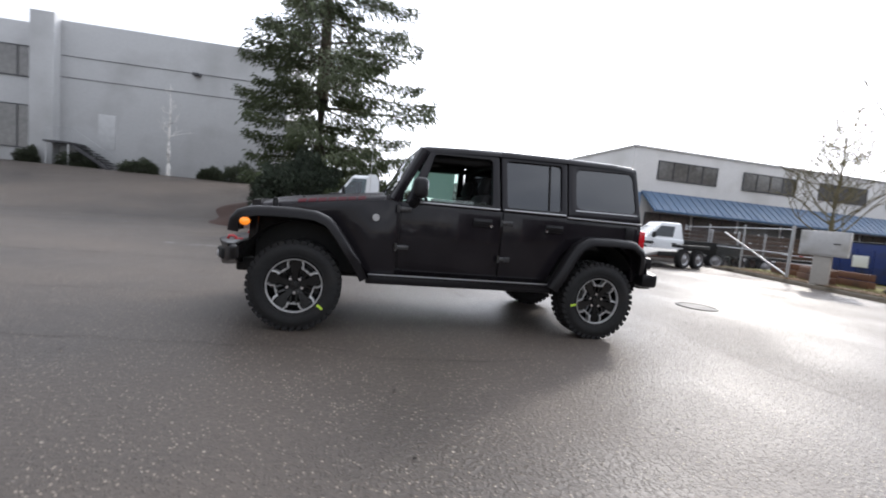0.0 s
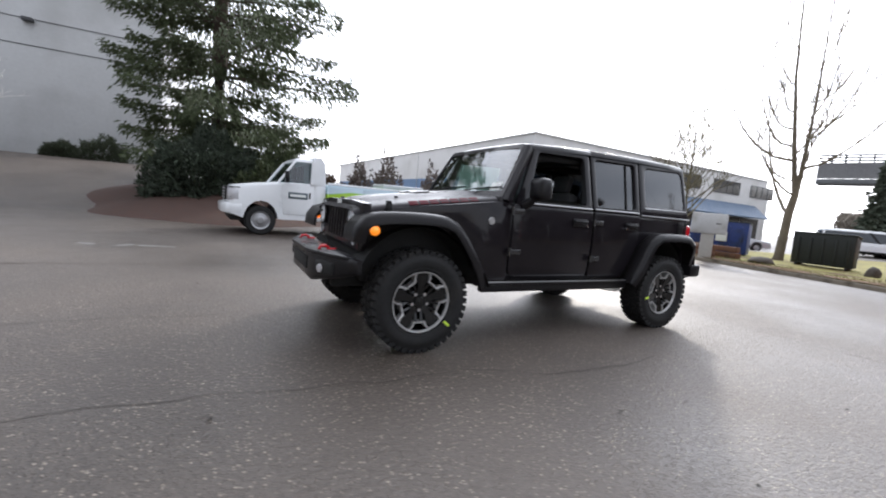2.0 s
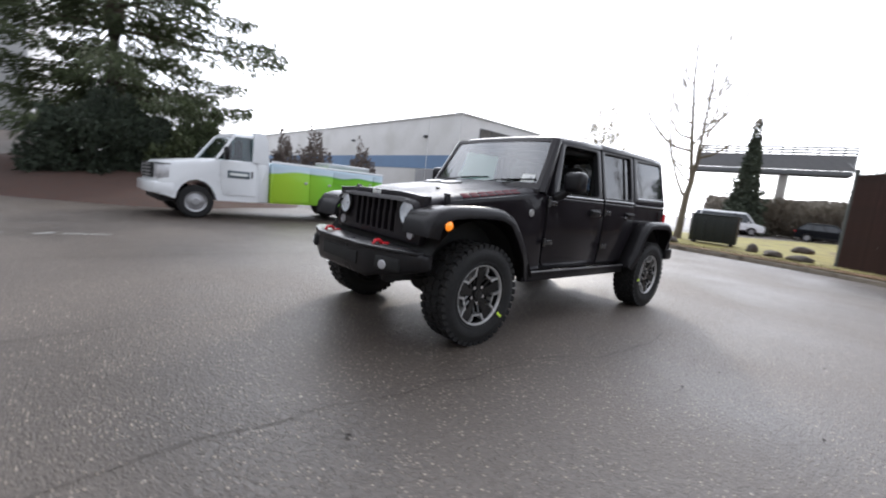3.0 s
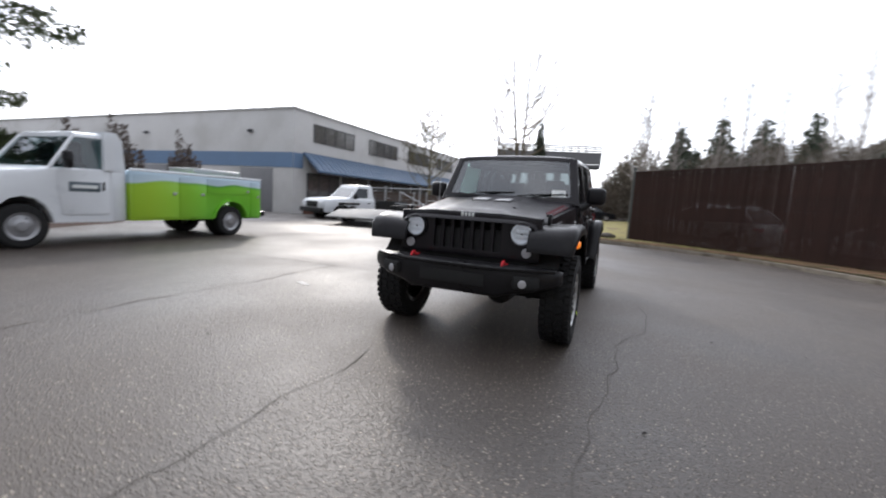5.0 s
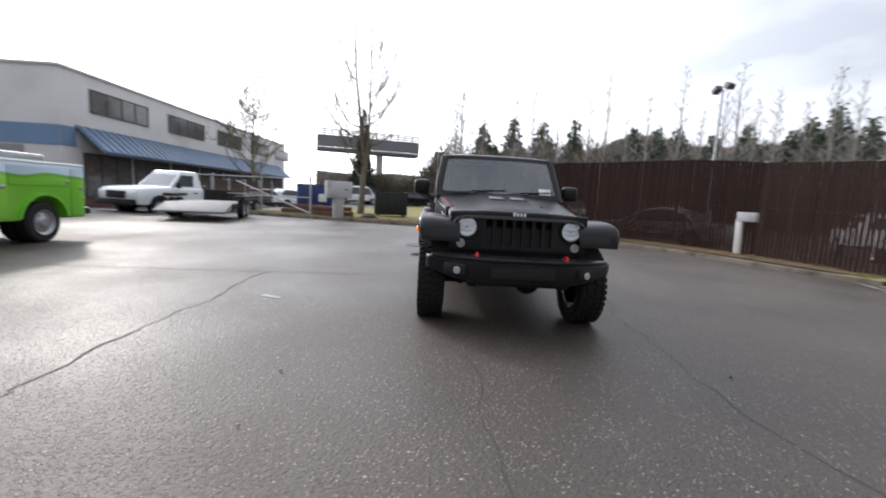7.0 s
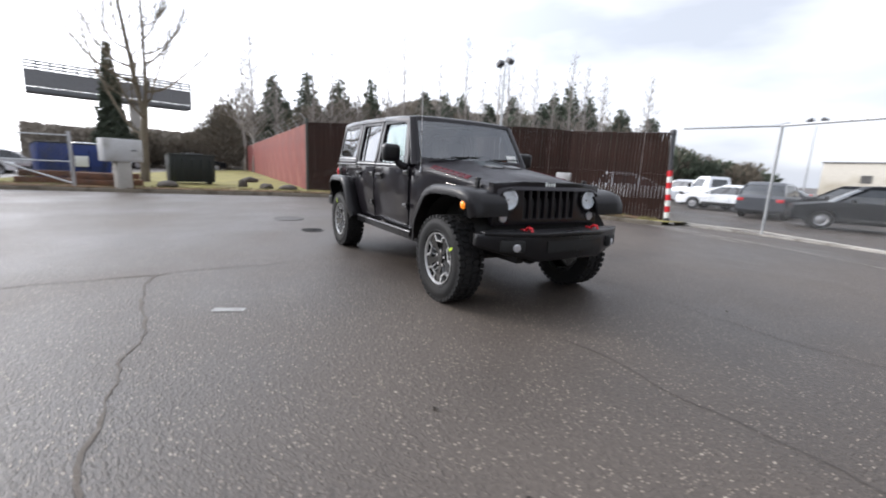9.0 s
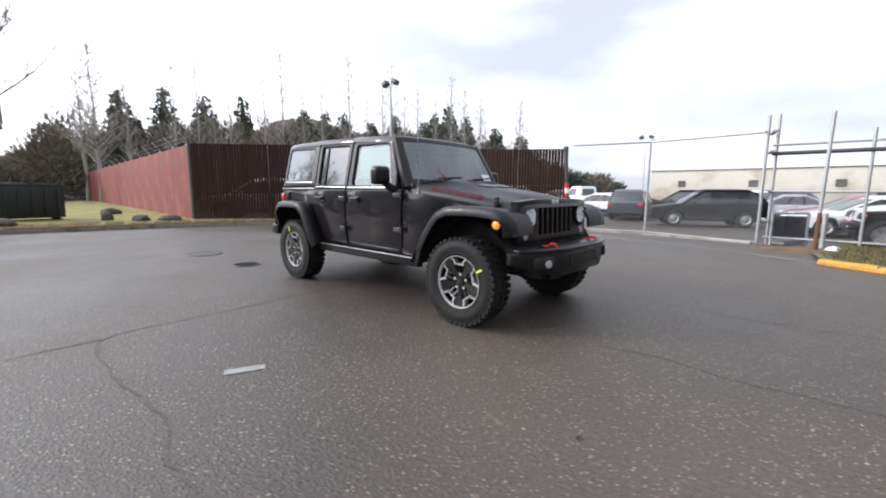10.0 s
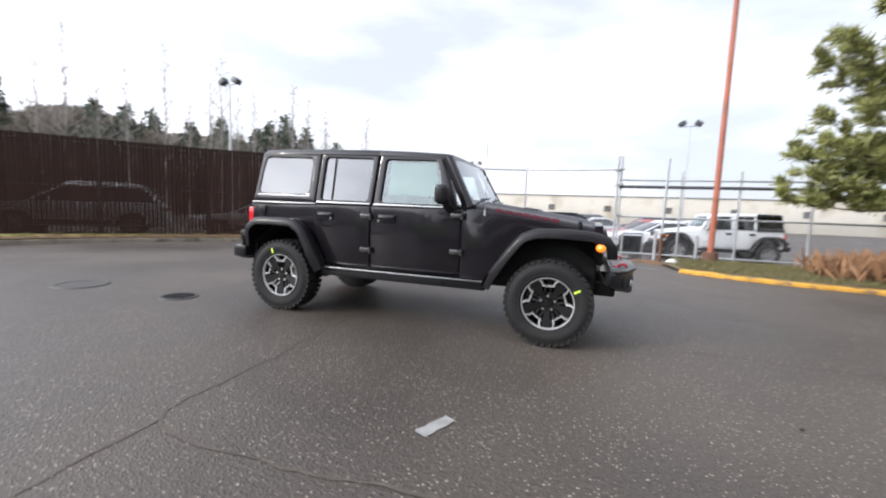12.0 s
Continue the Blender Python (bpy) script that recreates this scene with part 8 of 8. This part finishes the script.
# ---- small site things ----
BOX_GREY = mat("pale_grey_cabinet", (0.50, 0.50, 0.50), 0.6, vary=0.1, scale=2, dirt=(0.38, 0.37, 0.35), dirt_scale=2)
BLUE_TARP = mat("blue_dumpster_paint", (0.014, 0.036, 0.17), 0.5, vary=0.3, scale=3, dirt=(0.02, 0.03, 0.07), dirt_scale=2)
BIN_BLACK = mat("dark_green_black_bin", (0.014, 0.018, 0.018), 0.6, vary=0.25)
ORANGE_POLE = mat("rusty_orange_paint", (0.34, 0.105, 0.06), 0.65, vary=0.25, scale=3, dirt=(0.24, 0.09, 0.05), dirt_scale=2)
STONE = mat("boulder", (0.055, 0.045, 0.036), 0.9, vary=0.3, scale=4, bump=0.5, bump_scale=12)
CONCRETE = mat("plain_concrete", (0.40, 0.38, 0.35), 0.85, vary=0.12, scale=1, bump=0.2)


def meter_cabinet():
    t = thing("utility_cabinet", "pale grey steel utility cabinet on a concrete pedestal", "cabinet", at=pose(12.55, 4.75, 0.08, 0, 0, -62))
    b = bmesh.new()
    box(b, (0, 0, 1.25), (1.08, 0.45, 0.72), 0.02)
    body = part("body", b, BOX_GREY, t)
    b = bmesh.new()
    box(b, (0, -0.235, 1.25), (0.98, 0.02, 0.62), 0.006)
    door = part("door", b, BOX_GREY, body)
    b = bmesh.new()
    box(b, (0.28, -0.255, 1.26), (0.16, 0.02, 0.03), 0.006)
    part("handle", b, FRAME_DARK, door)
    b = bmesh.new()
    box(b, (0, 0, 0.42), (0.40, 0.36, 0.96), 0.02)
    part("pedestal", b, CONCRETE, t)


meter_cabinet()


def dumpster(at, w, d, h, material, label):
    t = thing("dumpster", label, "waste container", at=at)
    b = bmesh.new()
    prism(b, [(-d / 2 + 0.12, 0.1), (d / 2 - 0.12, 0.1), (d / 2, h * 0.92), (-d / 2, h)], "x", -w / 2, w / 2, 0.02)
    body = part("body", b, material, t)
    for k in range(5):
        b = bmesh.new()
        box(b, (-w / 2 + w * (k + 0.5) / 5, -d / 2 + 0.04, h * 0.5), (0.07, 0.07, h * 0.72), 0.01, Matrix.Rotation(0.1, 4, "X"))
        part("rib", b, material, body)
    b = bmesh.new()
    box(b, (0, 0, h * 0.97), (w + 0.06, d + 0.06, 0.05), 0.015, Matrix.Rotation(-0.06, 4, "X"))
    part("lid", b, BIN_BLACK, t)
    for s in (-1, 1):
        b = bmesh.new()
        box(b, (s * w * 0.4, 0, 0.05), (0.1, d * 0.8, 0.1), 0.02)
        part("skid", b, DARK, t)
    if material is BLUE_TARP:
        b = bmesh.new()
        box(b, (0.15, -d / 2 - 0.0, h * 0.55), (0.42, 0.012, 0.42), 0.004, Matrix.Rotation(0.085, 4, "X"))
        part("notice", b, WHITE_PLASTIC, body, "white notice panel")


dumpster(pose(16.75, 2.85, 0.08, 0, 0, -80), 1.7, 1.1, 1.25, BIN_BLACK, "black ribbed waste container on the grass")
dumpster(pose(17.5, 6.9, 0.04, 0, 0, -70), 2.2, 1.5, 1.5, BLUE_TARP, "blue waste container beside the fence")


def stone(x, y, w, h):
    b = bmesh.new()
    bmesh.ops.create_icosphere(b, subdivisions=3, radius=1.0)
    for v in b.verts:
        k = 1 + 0.25 * noise.noise(v.co * 1.4 + Vector((x, y, 0))) + 0.08 * noise.noise(v.co * 4)
        v.co = Vector((v.co.x * w * k, v.co.y * w * 0.7 * k, v.co.z * h * k))
    tagged(part("boulder", b, STONE, smooth=60), "rough dark boulder on the verge", "boulder", "boulders on the verge").location = (x, y, ground_z(x, y) + 0.1 + h * 0.35)


for x, y, w, h in ((14.9, 1.0, 0.26, 0.22), (13.9, 0.2, 0.40, 0.16), (13.5, -0.6, 0.5, 0.14), (14.0, 3.6, 0.5, 0.16), (19.5, 0.2, 0.55, 0.2)):
    stone(x, y, w, h)


def pole_lights(x, y, z, heads, label, r=0.08, material=GALV):
    t = thing("yard_light", label, "light pole", "yard lights", at=pose(x, y, -0.36))
    b = bmesh.new()
    cyl(b, (0, 0, 0), (0, 0, z + 0.2), r, r * 0.6, 10)
    part("pole", b, material, t)
    b = bmesh.new()
    tube(b, [(-0.6, 0, z + 0.2), (0.6, 0, z + 0.2)], 0.04, 6)
    part("arm", b, material, t)
    for s in heads:
        b = bmesh.new()
        box(b, (s * 0.6, 0, z + 0.42), (0.55, 0.5, 0.38), 0.06, Matrix.Rotation(s * 0.5, 4, "Y"))
        part("lamp_head", b, FRAME_DARK, t)


pole_lights(23.4, -19.2, 9.8, (-1, 1), "tall yard light pole with two dark floodlights", 0.11)
pole_lights(-9.1, -35.0, 9.0, (-1, 1), "tall grey yard light pole with two floodlights")
pole_lights(14.1, -53.4, 8.0, (-1, 1), "far yard light pole with two floodlights")

b = bmesh.new()
cyl(b, (0, 0, 0), (-0.05, 0, 9.5), 0.08, 0.06, 14)
op = thing("orange_pole", "tall rusty orange painted steel pole in the grass", "pole", at=pose(-5.03, -8.75, 0.0))
part("pole", b, ORANGE_POLE, op)
b = bmesh.new()
cyl(b, (0, 0, -0.05), (0, 0, 0.30), 0.22, 0.19, 14)
part("footing", b, RUST, op)


def call_post():
    t = thing("call_post", "white post with a small keypad box before the fence", "post", at=pose(5.75, -8.05, 0.06, 0, 0, 30))
    b = bmesh.new()
    box(b, (0, 0, 0.5), (0.16, 0.14, 1.05), 0.015, Matrix.Rotation(0.04, 4, "Y"))
    part("post", b, mat("white_painted_post", (0.62, 0.61, 0.59), 0.7, vary=0.1), t)
    b = bmesh.new()
    box(b, (-0.16, -0.02, 1.1), (0.48, 0.22, 0.26), 0.02)
    kp = part("keypad_box", b, BOX_GREY, t)
    b = bmesh.new()
    box(b, (-0.16, -0.135, 1.1), (0.16, 0.012, 0.14), 0.003)
    part("keypad", b, FRAME_DARK, kp)


call_post()


MESH_WIRE = mat("dull_fence_wire", (0.20, 0.205, 0.21), 0.6, metal=0.4, vary=0.15)


def chain_link(parent, a, b, h0, h1, pitch=0.085, wire=0.0018):
    """Crossing diagonal wires between two posts, as one part."""
    a, b = Vector(a), Vector(b)
    L = (b - a).length
    d = (b - a) / L
    H = h1 - h0
    verts, faces = [], []
    nrm = Vector((-d.y, d.x, 0))
    def bar(p, q, off):
        k = len(verts)
        t = (q - p).normalized()
        s = t.cross(nrm) * wire
        for base in (p, q):
            for o in (s + nrm * (off - wire), s * -1 + nrm * (off - wire), nrm * (off + wire)):
                verts.append(tuple(base + o))
        faces.extend([(k, k + 1, k + 4, k + 3), (k + 1, k + 2, k + 5, k + 4), (k + 2, k, k + 3, k + 5)])
    n = int((L + H) / pitch)
    for i in range(n):
        u = i * pitch
        u0, u1 = max(0.0, u - H), min(L, u)
        if u1 > u0:
            bar(a + d * u0 + Vector((0, 0, h0 + (u - u0))), a + d * u1 + Vector((0, 0, h0 + (u - u1))), 0.004)
            bar(a + d * u0 + Vector((0, 0, h1 - (u - u0))), a + d * u1 + Vector((0, 0, h1 - (u - u1))), -0.004)
    part("wire_mesh", raw_mesh("wire_mesh", verts, faces, MESH_WIRE), None, parent)


def gate():
    g = thing("sliding_gate", "chain-link sliding gate with galvanised rails across the yard entry", "gate")
    pts = [(2.75, -9.95), (0.45, -10.4), (-2.48, -9.4)]
    tops = [2.74, 2.72, 2.66]
    z = -0.12
    x, y = pts[1]
    b = bmesh.new()
    cyl(b, (x, y, z - 0.1), (x, y, 2.76), 0.035)
    box(b, (x, y, 2.77), (0.3, 0.05, 0.06), 0.01)
    part("post", b, GALV, g)
    for (x0, y0), (x1, y1), h0, h1 in zip(pts, pts[1:], tops, tops[1:]):
        b = bmesh.new()
        tube(b, [(x0, y0, h0), (x1, y1, h1)], 0.032, 8)
        part("top_rail", b, GALV, g)
        b = bmesh.new()
        tube(b, [(x0, y0, z + 0.06), (x1, y1, z + 0.06)], 0.02, 8)
        part("bottom_rail", b, CONCRETE, g)
        chain_link(g, (x0, y0, z), (x1, y1, z), 0.10, 1.15, 0.065, 0.0024)
    posts = thing("gate_posts", "pair of tall galvanised gate posts with roller brackets", "gate post")
    for x, y, h in ((-2.52, -9.45, 3.06), (-2.66, -10.15, 3.15)):
        b = bmesh.new()
        cyl(b, (x, y, z - 0.1), (x, y, h), 0.037)
        part("post", b, GALV, posts)
    for zz in (0.5, 1.25, 2.2, 2.68):
        b = bmesh.new()
        box(b, (-2.59, -9.8, zz), (0.10, 0.75, 0.06), 0.01, Matrix.Rotation(0.2, 4, "Z"))
        part("bracket", b, GALV, posts)
    cant = thing("gate_track", "cantilever gate rails and posts beside the entry", "gate track")
    b = bmesh.new()
    tube(b, [(-2.6, -9.85, 2.16), (-12.0, -9.95, 2.16)], 0.048, 8)
    part("track_rail", b, FRAME_DARK, cant, "black upper gate track")
    for zz in (2.37, 1.22, 0.05):
        b = bmesh.new()
        tube(b, [(-2.6, -9.88, zz), (-12.0, -9.98, zz)], 0.03, 8)
        part("rail", b, GALV, cant)
    for x, y, h in ((-4.39, -9.9, 2.64), (-5.92, -9.9, 2.64), (-7.7, -9.92, 2.64), (-9.6, -9.95, 2.64), (-11.5, -9.96, 2.64)):
        b = bmesh.new()
        cyl(b, (x, y, z - 0.1), (x, y, h), 0.034)
        part("post", b, GALV, cant)
    chain_link(cant, (-2.7, -9.9, z), (-11.5, -9.97, z), 0.15, 1.32, 0.065, 0.0024)
    for x, y in ((-4.86, -9.6), (-3.75, -9.7)):
        b = bmesh.new()
        cyl(b, (x, y, z - 0.05), (x, y, 0.72), 0.05)
        tagged(part("bollard", b, GALV), "short grey steel bollard beside the gate track", "bollard", "bollards by the gate")
    tp = thing("end_post", "tall galvanised post with a rusty foot at the kerb's end", "post", at=pose(-3.65, -8.0, z - 0.05, 0, -0.8, 0))
    b = bmesh.new()
    cyl(b, (0, 0, 0.0), (0, 0, 2.98), 0.034)
    part("post", b, GALV, tp)
    b = bmesh.new()
    cyl(b, (0, 0, 0.0), (0, 0, 0.95), 0.045, 0.04, 10)
    part("sleeve", b, RUST, tp, "rusty brown sleeve at the foot")
    fr = thing("motor_guard", "bent galvanised pipe frame round the gate motor", "guard frame")
    for x, y in ((-2.78, -9.55), (-3.44, -10.2)):
        b = bmesh.new()
        cyl(b, (x, y, z - 0.05), (x, y, 0.68), 0.03)
        part("upright", b, GALV, fr)
    for zz in (0.0, 0.68):
        b = bmesh.new()
        tube(b, [(-2.78, -9.55, zz), (-3.44, -10.2, zz)], 0.028, 8)
        part("rail", b, GALV, fr)
    b = bmesh.new()
    bmesh.ops.create_icosphere(b, subdivisions=2, radius=0.12)
    for v in b.verts:
        v.co = Vector((v.co.x * 1.2, v.co.y, v.co.z * 0.7)) * (1 + 0.2 * noise.noise(v.co * 9))
    wr = part("white_stone", b, WHITE_PLASTIC)
    wr.location = (-3.94, -7.9, ground_z(-3.94, -7.9) + 0.05)
    tagged(wr, "small white painted stone at the kerb's end", "stone")
    op = thing("gate_operator", "dark grey steel gate motor housing", "gate motor", at=pose(-3.10, -10.35, z, 0, 0, 40))
    b = bmesh.new()
    box(b, (0, 0, 0.40), (0.62, 0.42, 0.62), 0.03)
    part("housing", b, PAINT_GREY, op)
    b = bmesh.new()
    box(b, (0, 0, 0.04), (0.6, 0.5, 0.1), 0.01)
    part("base", b, CONCRETE, op)


gate()


def entry_fence():
    """Chain-link gate leaf and posts beside the trailer."""
    t = thing("chain_link_fence", "galvanised chain-link fence with leaning braces beside the kerb", "fence")
    pts = [(13.1, 6.1), (14.0, 8.6), (15.2, 11.4), (16.5, 14.2)]
    z = 0.0
    for x, y in pts:
        b = bmesh.new()
        cyl(b, (x, y, z - 0.3), (x, y, z + 1.85), 0.05 if (x, y) == pts[0] else 0.035)
        part("post", b, GALV, t)
    for (x0, y0), (x1, y1) in zip(pts, pts[1:]):
        for zz in (1.72, 0.9):
            b = bmesh.new()
            tube(b, [(x0, y0, z + zz), (x1, y1, z + zz)], 0.024, 6)
            part("rail", b, GALV, t)
        chain_link(t, (x0, y0, z), (x1, y1, z), 0.1, 1.7, 0.16, 0.0025)
    b = bmesh.new()
    tube(b, [(13.1, 6.1, 0.2), (14.6, 10.0, 1.5)], 0.03, 6)
    part("brace", b, GALV, t)
    for k, (x, y) in enumerate(((13.6, 5.6), (14.3, 5.3), (14.9, 7.0))):
        b = bmesh.new()
        box(b, (x, y, 0.22), (1.9, 0.26, 0.2), 0.01, Matrix.Rotation(1.0 + 0.3 * k, 4, "Z"))
        box(b, (x + 0.05, y, 0.44), (1.7, 0.22, 0.2), 0.01, Matrix.Rotation(1.06 + 0.3 * k, 4, "Z"))
        tagged(part("beam", b, RUST), "stacked rusty brown beams on the verge", "beams", "beams by the fence")


entry_fence()


WALKWAY = mat("weathered_grey_steelwork", (0.15, 0.155, 0.16), 0.7, vary=0.2, scale=0.6, metal=0.2)


def gantry():
    t = thing("elevated_platform", "far elevated platform with a steel railing on concrete piers", "bridge", at=pose(54.3, 9.6, 0, 0, 0, 104))
    b = bmesh.new()
    box(b, (0, 0, 7.0), (14.0, 2.4, 0.5), 0.05)
    part("deck", b, WALKWAY, t)
    for x in (-1.6,):
        b = bmesh.new()
        box(b, (x, 0, 3.4), (0.9, 1.2, 6.8), 0.05)
        part("pier", b, CONCRETE, t)
    mesh = bmesh.new()
    loft(mesh, [[(0.05 * k, 0.025 * (k % 2), z) for k in range(21)] for z in (-1.15, 0.45)])
    bay = mesh_of("rail_panel", mesh, mat("dull_grey_rail_sheet", (0.20, 0.20, 0.205), 0.7, vary=0.2, scale=0.8), 10)
    for k in range(14):
        part("rail_panel", bay, None, t).matrix_basis = pose(-7 + k, 1.15, 8.42)
        b = bmesh.new()
        box(b, (-7 + k, 1.08, 8.45), (0.16, 0.1, 2.5))
        part("rail_post", b, WALKWAY, t)
    for z in (9.05, 9.35, 9.62):
        b = bmesh.new()
        tube(b, [(-7, 1.12, z), (7, 1.12, z)], 0.10, 6)
        part("rail", b, WALKWAY, t)


gantry()

# ---- fences, piece by piece ----
SLAT = mat("brown_fence_slat", (0.033, 0.0165, 0.0130), 0.85, spec=0.2, vary=0.3, scale=3, bump=0.2, bump_scale=30, random_tone=0.25, dirt=(0.024, 0.014, 0.011), dirt_scale=1.3)
RED_SHEET = mat("faded_red_sheet", (0.20, 0.040, 0.032), 0.75, vary=0.3, scale=1.2, random_tone=0.16, dirt=(0.27, 0.095, 0.075), dirt_scale=0.8)


def slat_fence():
    f = thing("slatted_fence", "tall dark brown slatted screen fence with see-through gaps", "fence")
    H, w, gap = 2.78, 0.093, 0.0085
    b = bmesh.new()
    box(b, (0, 0, H / 2), (w, 0.018, H), 0.003, None, 1)
    me = mesh_of("slat", b, SLAT)
    post = bmesh.new()
    cyl(post, (0, 0, -0.1), (0, 0, H + 0.05), 0.04)
    pm = mesh_of("post", post, GALV)
    for (x0, y0), (x1, y1) in zip(FENCE_LINE, FENCE_LINE[1:]):
        a, c = Vector((x0, y0, 0)), Vector((x1, y1, 0))
        L = (c - a).length
        yaw = math.degrees(math.atan2(c.y - a.y, c.x - a.x))
        n = int(L / (w + gap))
        for k in range(n):
            p = a.lerp(c, (k + 0.5) / n)
            s = part("slat", me, None, f)
            s.matrix_basis = pose(p.x, p.y, ground_z(p.x, p.y) + 0.10 - 0.12 * smooth01((-7.5 - p.y) / 2) + random.uniform(-0.005, 0.005), random.uniform(-0.2, 0.2), random.uniform(-0.08, 0.08), yaw)
        for k in range(int(L / 2.6) + 1):
            p = a.lerp(c, k / max(1, int(L / 2.6)))
            s = part("post", pm, None, f)
            nx, ny = -(c.y - a.y) / L * -0.07, (c.x - a.x) / L * -0.07
            s.matrix_basis = pose(p.x - nx * 1.3, p.y - ny * 1.3, ground_z(p.x, p.y))
        for z in (0.35, 1.5, 2.75):
            b = bmesh.new()
            off = Vector((-(c.y - a.y) / L, (c.x - a.x) / L, 0)) * 0.035
            tube(b, [a + off + Vector((0, 0, ground_z(x0, y0) + z)), c + off + Vector((0, 0, ground_z(x1, y1) + z))], 0.018, 6)
            part("rail", b, GALV, f)


slat_fence()


def red_fence():
    f = thing("red_sheet_fence", "faded red corrugated steel fence with wire on top", "fence")
    a, c = Vector((13.85, -1.40, 0)), Vector((52, -2.9, 0))
    L, wide, H = (c - a).length, 2.4, 2.75
    yaw = math.degrees(math.atan2(c.y - a.y, c.x - a.x))
    b = bmesh.new()
    pts = []
    n = 26
    for k in range(n + 1):
        pts.append((wide * k / n, 0.007 * (1 if (k // 2) % 2 else -1)))
    loft(b, [[(x, y, 0) for x, y in pts], [(x, y, H) for x, y in pts]])
    me = mesh_of("panel", b, RED_SHEET, 20)
    arm = bmesh.new()
    cyl(arm, (0, -0.07, 0), (0, -0.07, H + 0.1), 0.04)
    tube(arm, [(0, -0.07, H + 0.1), (0, 0.22, H + 0.42)], 0.013, 6)
    am = mesh_of("post", arm, GALV)
    for k in range(int(L / wide)):
        p = a.lerp(c, (k * wide + 0.01) / L)
        s = part("panel", me, None, f)
        s.matrix_basis = pose(p.x, p.y, 0.08, 0, 0, yaw)
        s = part("post", am, None, f)
        s.matrix_basis = pose(p.x, p.y, 0.08, 0, 0, yaw)
    for u in (0.15, 0.5, 0.95):
        b = bmesh.new()
        off = Vector((0, -0.07 + 0.29 * u, 0.08 + H + 0.1 + 0.32 * u))
        tube(b, [a + off, c + off], 0.004, 4)
        part("wire", b, GALV, f)
    b = bmesh.new()
    cyl(b, (13.78, -1.43, -0.1), (13.78, -1.43, 3.05), 0.06)
    part("corner_post", b, mat("green_grey_post", (0.07, 0.08, 0.075), 0.7), f)
    b = bmesh.new()
    box(b, (14.05, -1.46, 2.78), (0.16, 0.02, 0.22), 0.004)
    box(b, (16.9, -1.58, 1.95), (0.3, 0.02, 0.34), 0.004)
    part("notice", b, WHITE_PLASTIC, f, "small white notice plates")


red_fence()


def striped_post():
    t = thing("striped_gate_post", "leaning gate end post with red and white bands", "post", at=pose(2.75, -9.75, -0.15, 0, 4, 0))
    for k in range(8):
        b = bmesh.new()
        cyl(b, (0, 0, 0.2 + 0.18 * k), (0, 0, 0.38 + 0.18 * k), 0.075)
        part("band", b, RED_HOOK if k % 2 else WHITE_PLASTIC, t)
    b = bmesh.new()
    cyl(b, (0, 0, 0), (0, 0, 2.75), 0.06)
    box(b, (0, 0, 2.78), (0.14, 0.14, 0.16), 0.03)
    part("post", b, FRAME_DARK, t)
    b = bmesh.new()
    lathe(b, [(0.0, -0.03), (0.09, -0.03), (0.1, 0), (0.09, 0.03), (0.0, 0.03)], 16, "y", (0, 0, 0.1))
    part("roller", b, RUBBER, t)


striped_post()


def fallen_leaves():
    leaf_mat = mat("sodden_leaf", (0.022, 0.017, 0.013), 0.6, vary=0.3, scale=60)
    rnd = random.Random(41)
    for x, y, size in [(-3.02, 1.78, 0.032), (-3.69, 1.76, 0.026), (-0.70, -2.12, 0.032), (-2.85, -1.46, 0.032),
                       (-0.13, -2.18, 0.028), (0.91, -2.66, 0.026), (-0.68, -2.84, 0.024)]:
        b = bmesh.new()
        turn = rnd.uniform(0, 6.28)
        rows = []
        for i in range(7):
            u = i / 6 - 0.5
            w = max(0.06, math.cos(u * math.pi) ** 0.8) * 0.42 * size * rnd.uniform(0.75, 1.1)
            lift = 0.006 + 0.25 * size * (u + 0.5) ** 2
            row = []
            for side, rise in ((-1, 0.35), (0, 0.0), (1, 0.45)):
                px, py = u * size, side * w
                row.append((x + px * math.cos(turn) - py * math.sin(turn), y + px * math.sin(turn) + py * math.cos(turn),
                            ground_z(x, y) + lift + rise * w))
            rows.append(row)
        loft(b, rows)
        bmesh.ops.solidify(b, geom=b.faces[:], thickness=0.0015)
        tagged(part("fallen_leaf", b, leaf_mat), "small sodden dark leaf curled on the wet asphalt", "leaf", "fallen leaves on the asphalt")


fallen_leaves()
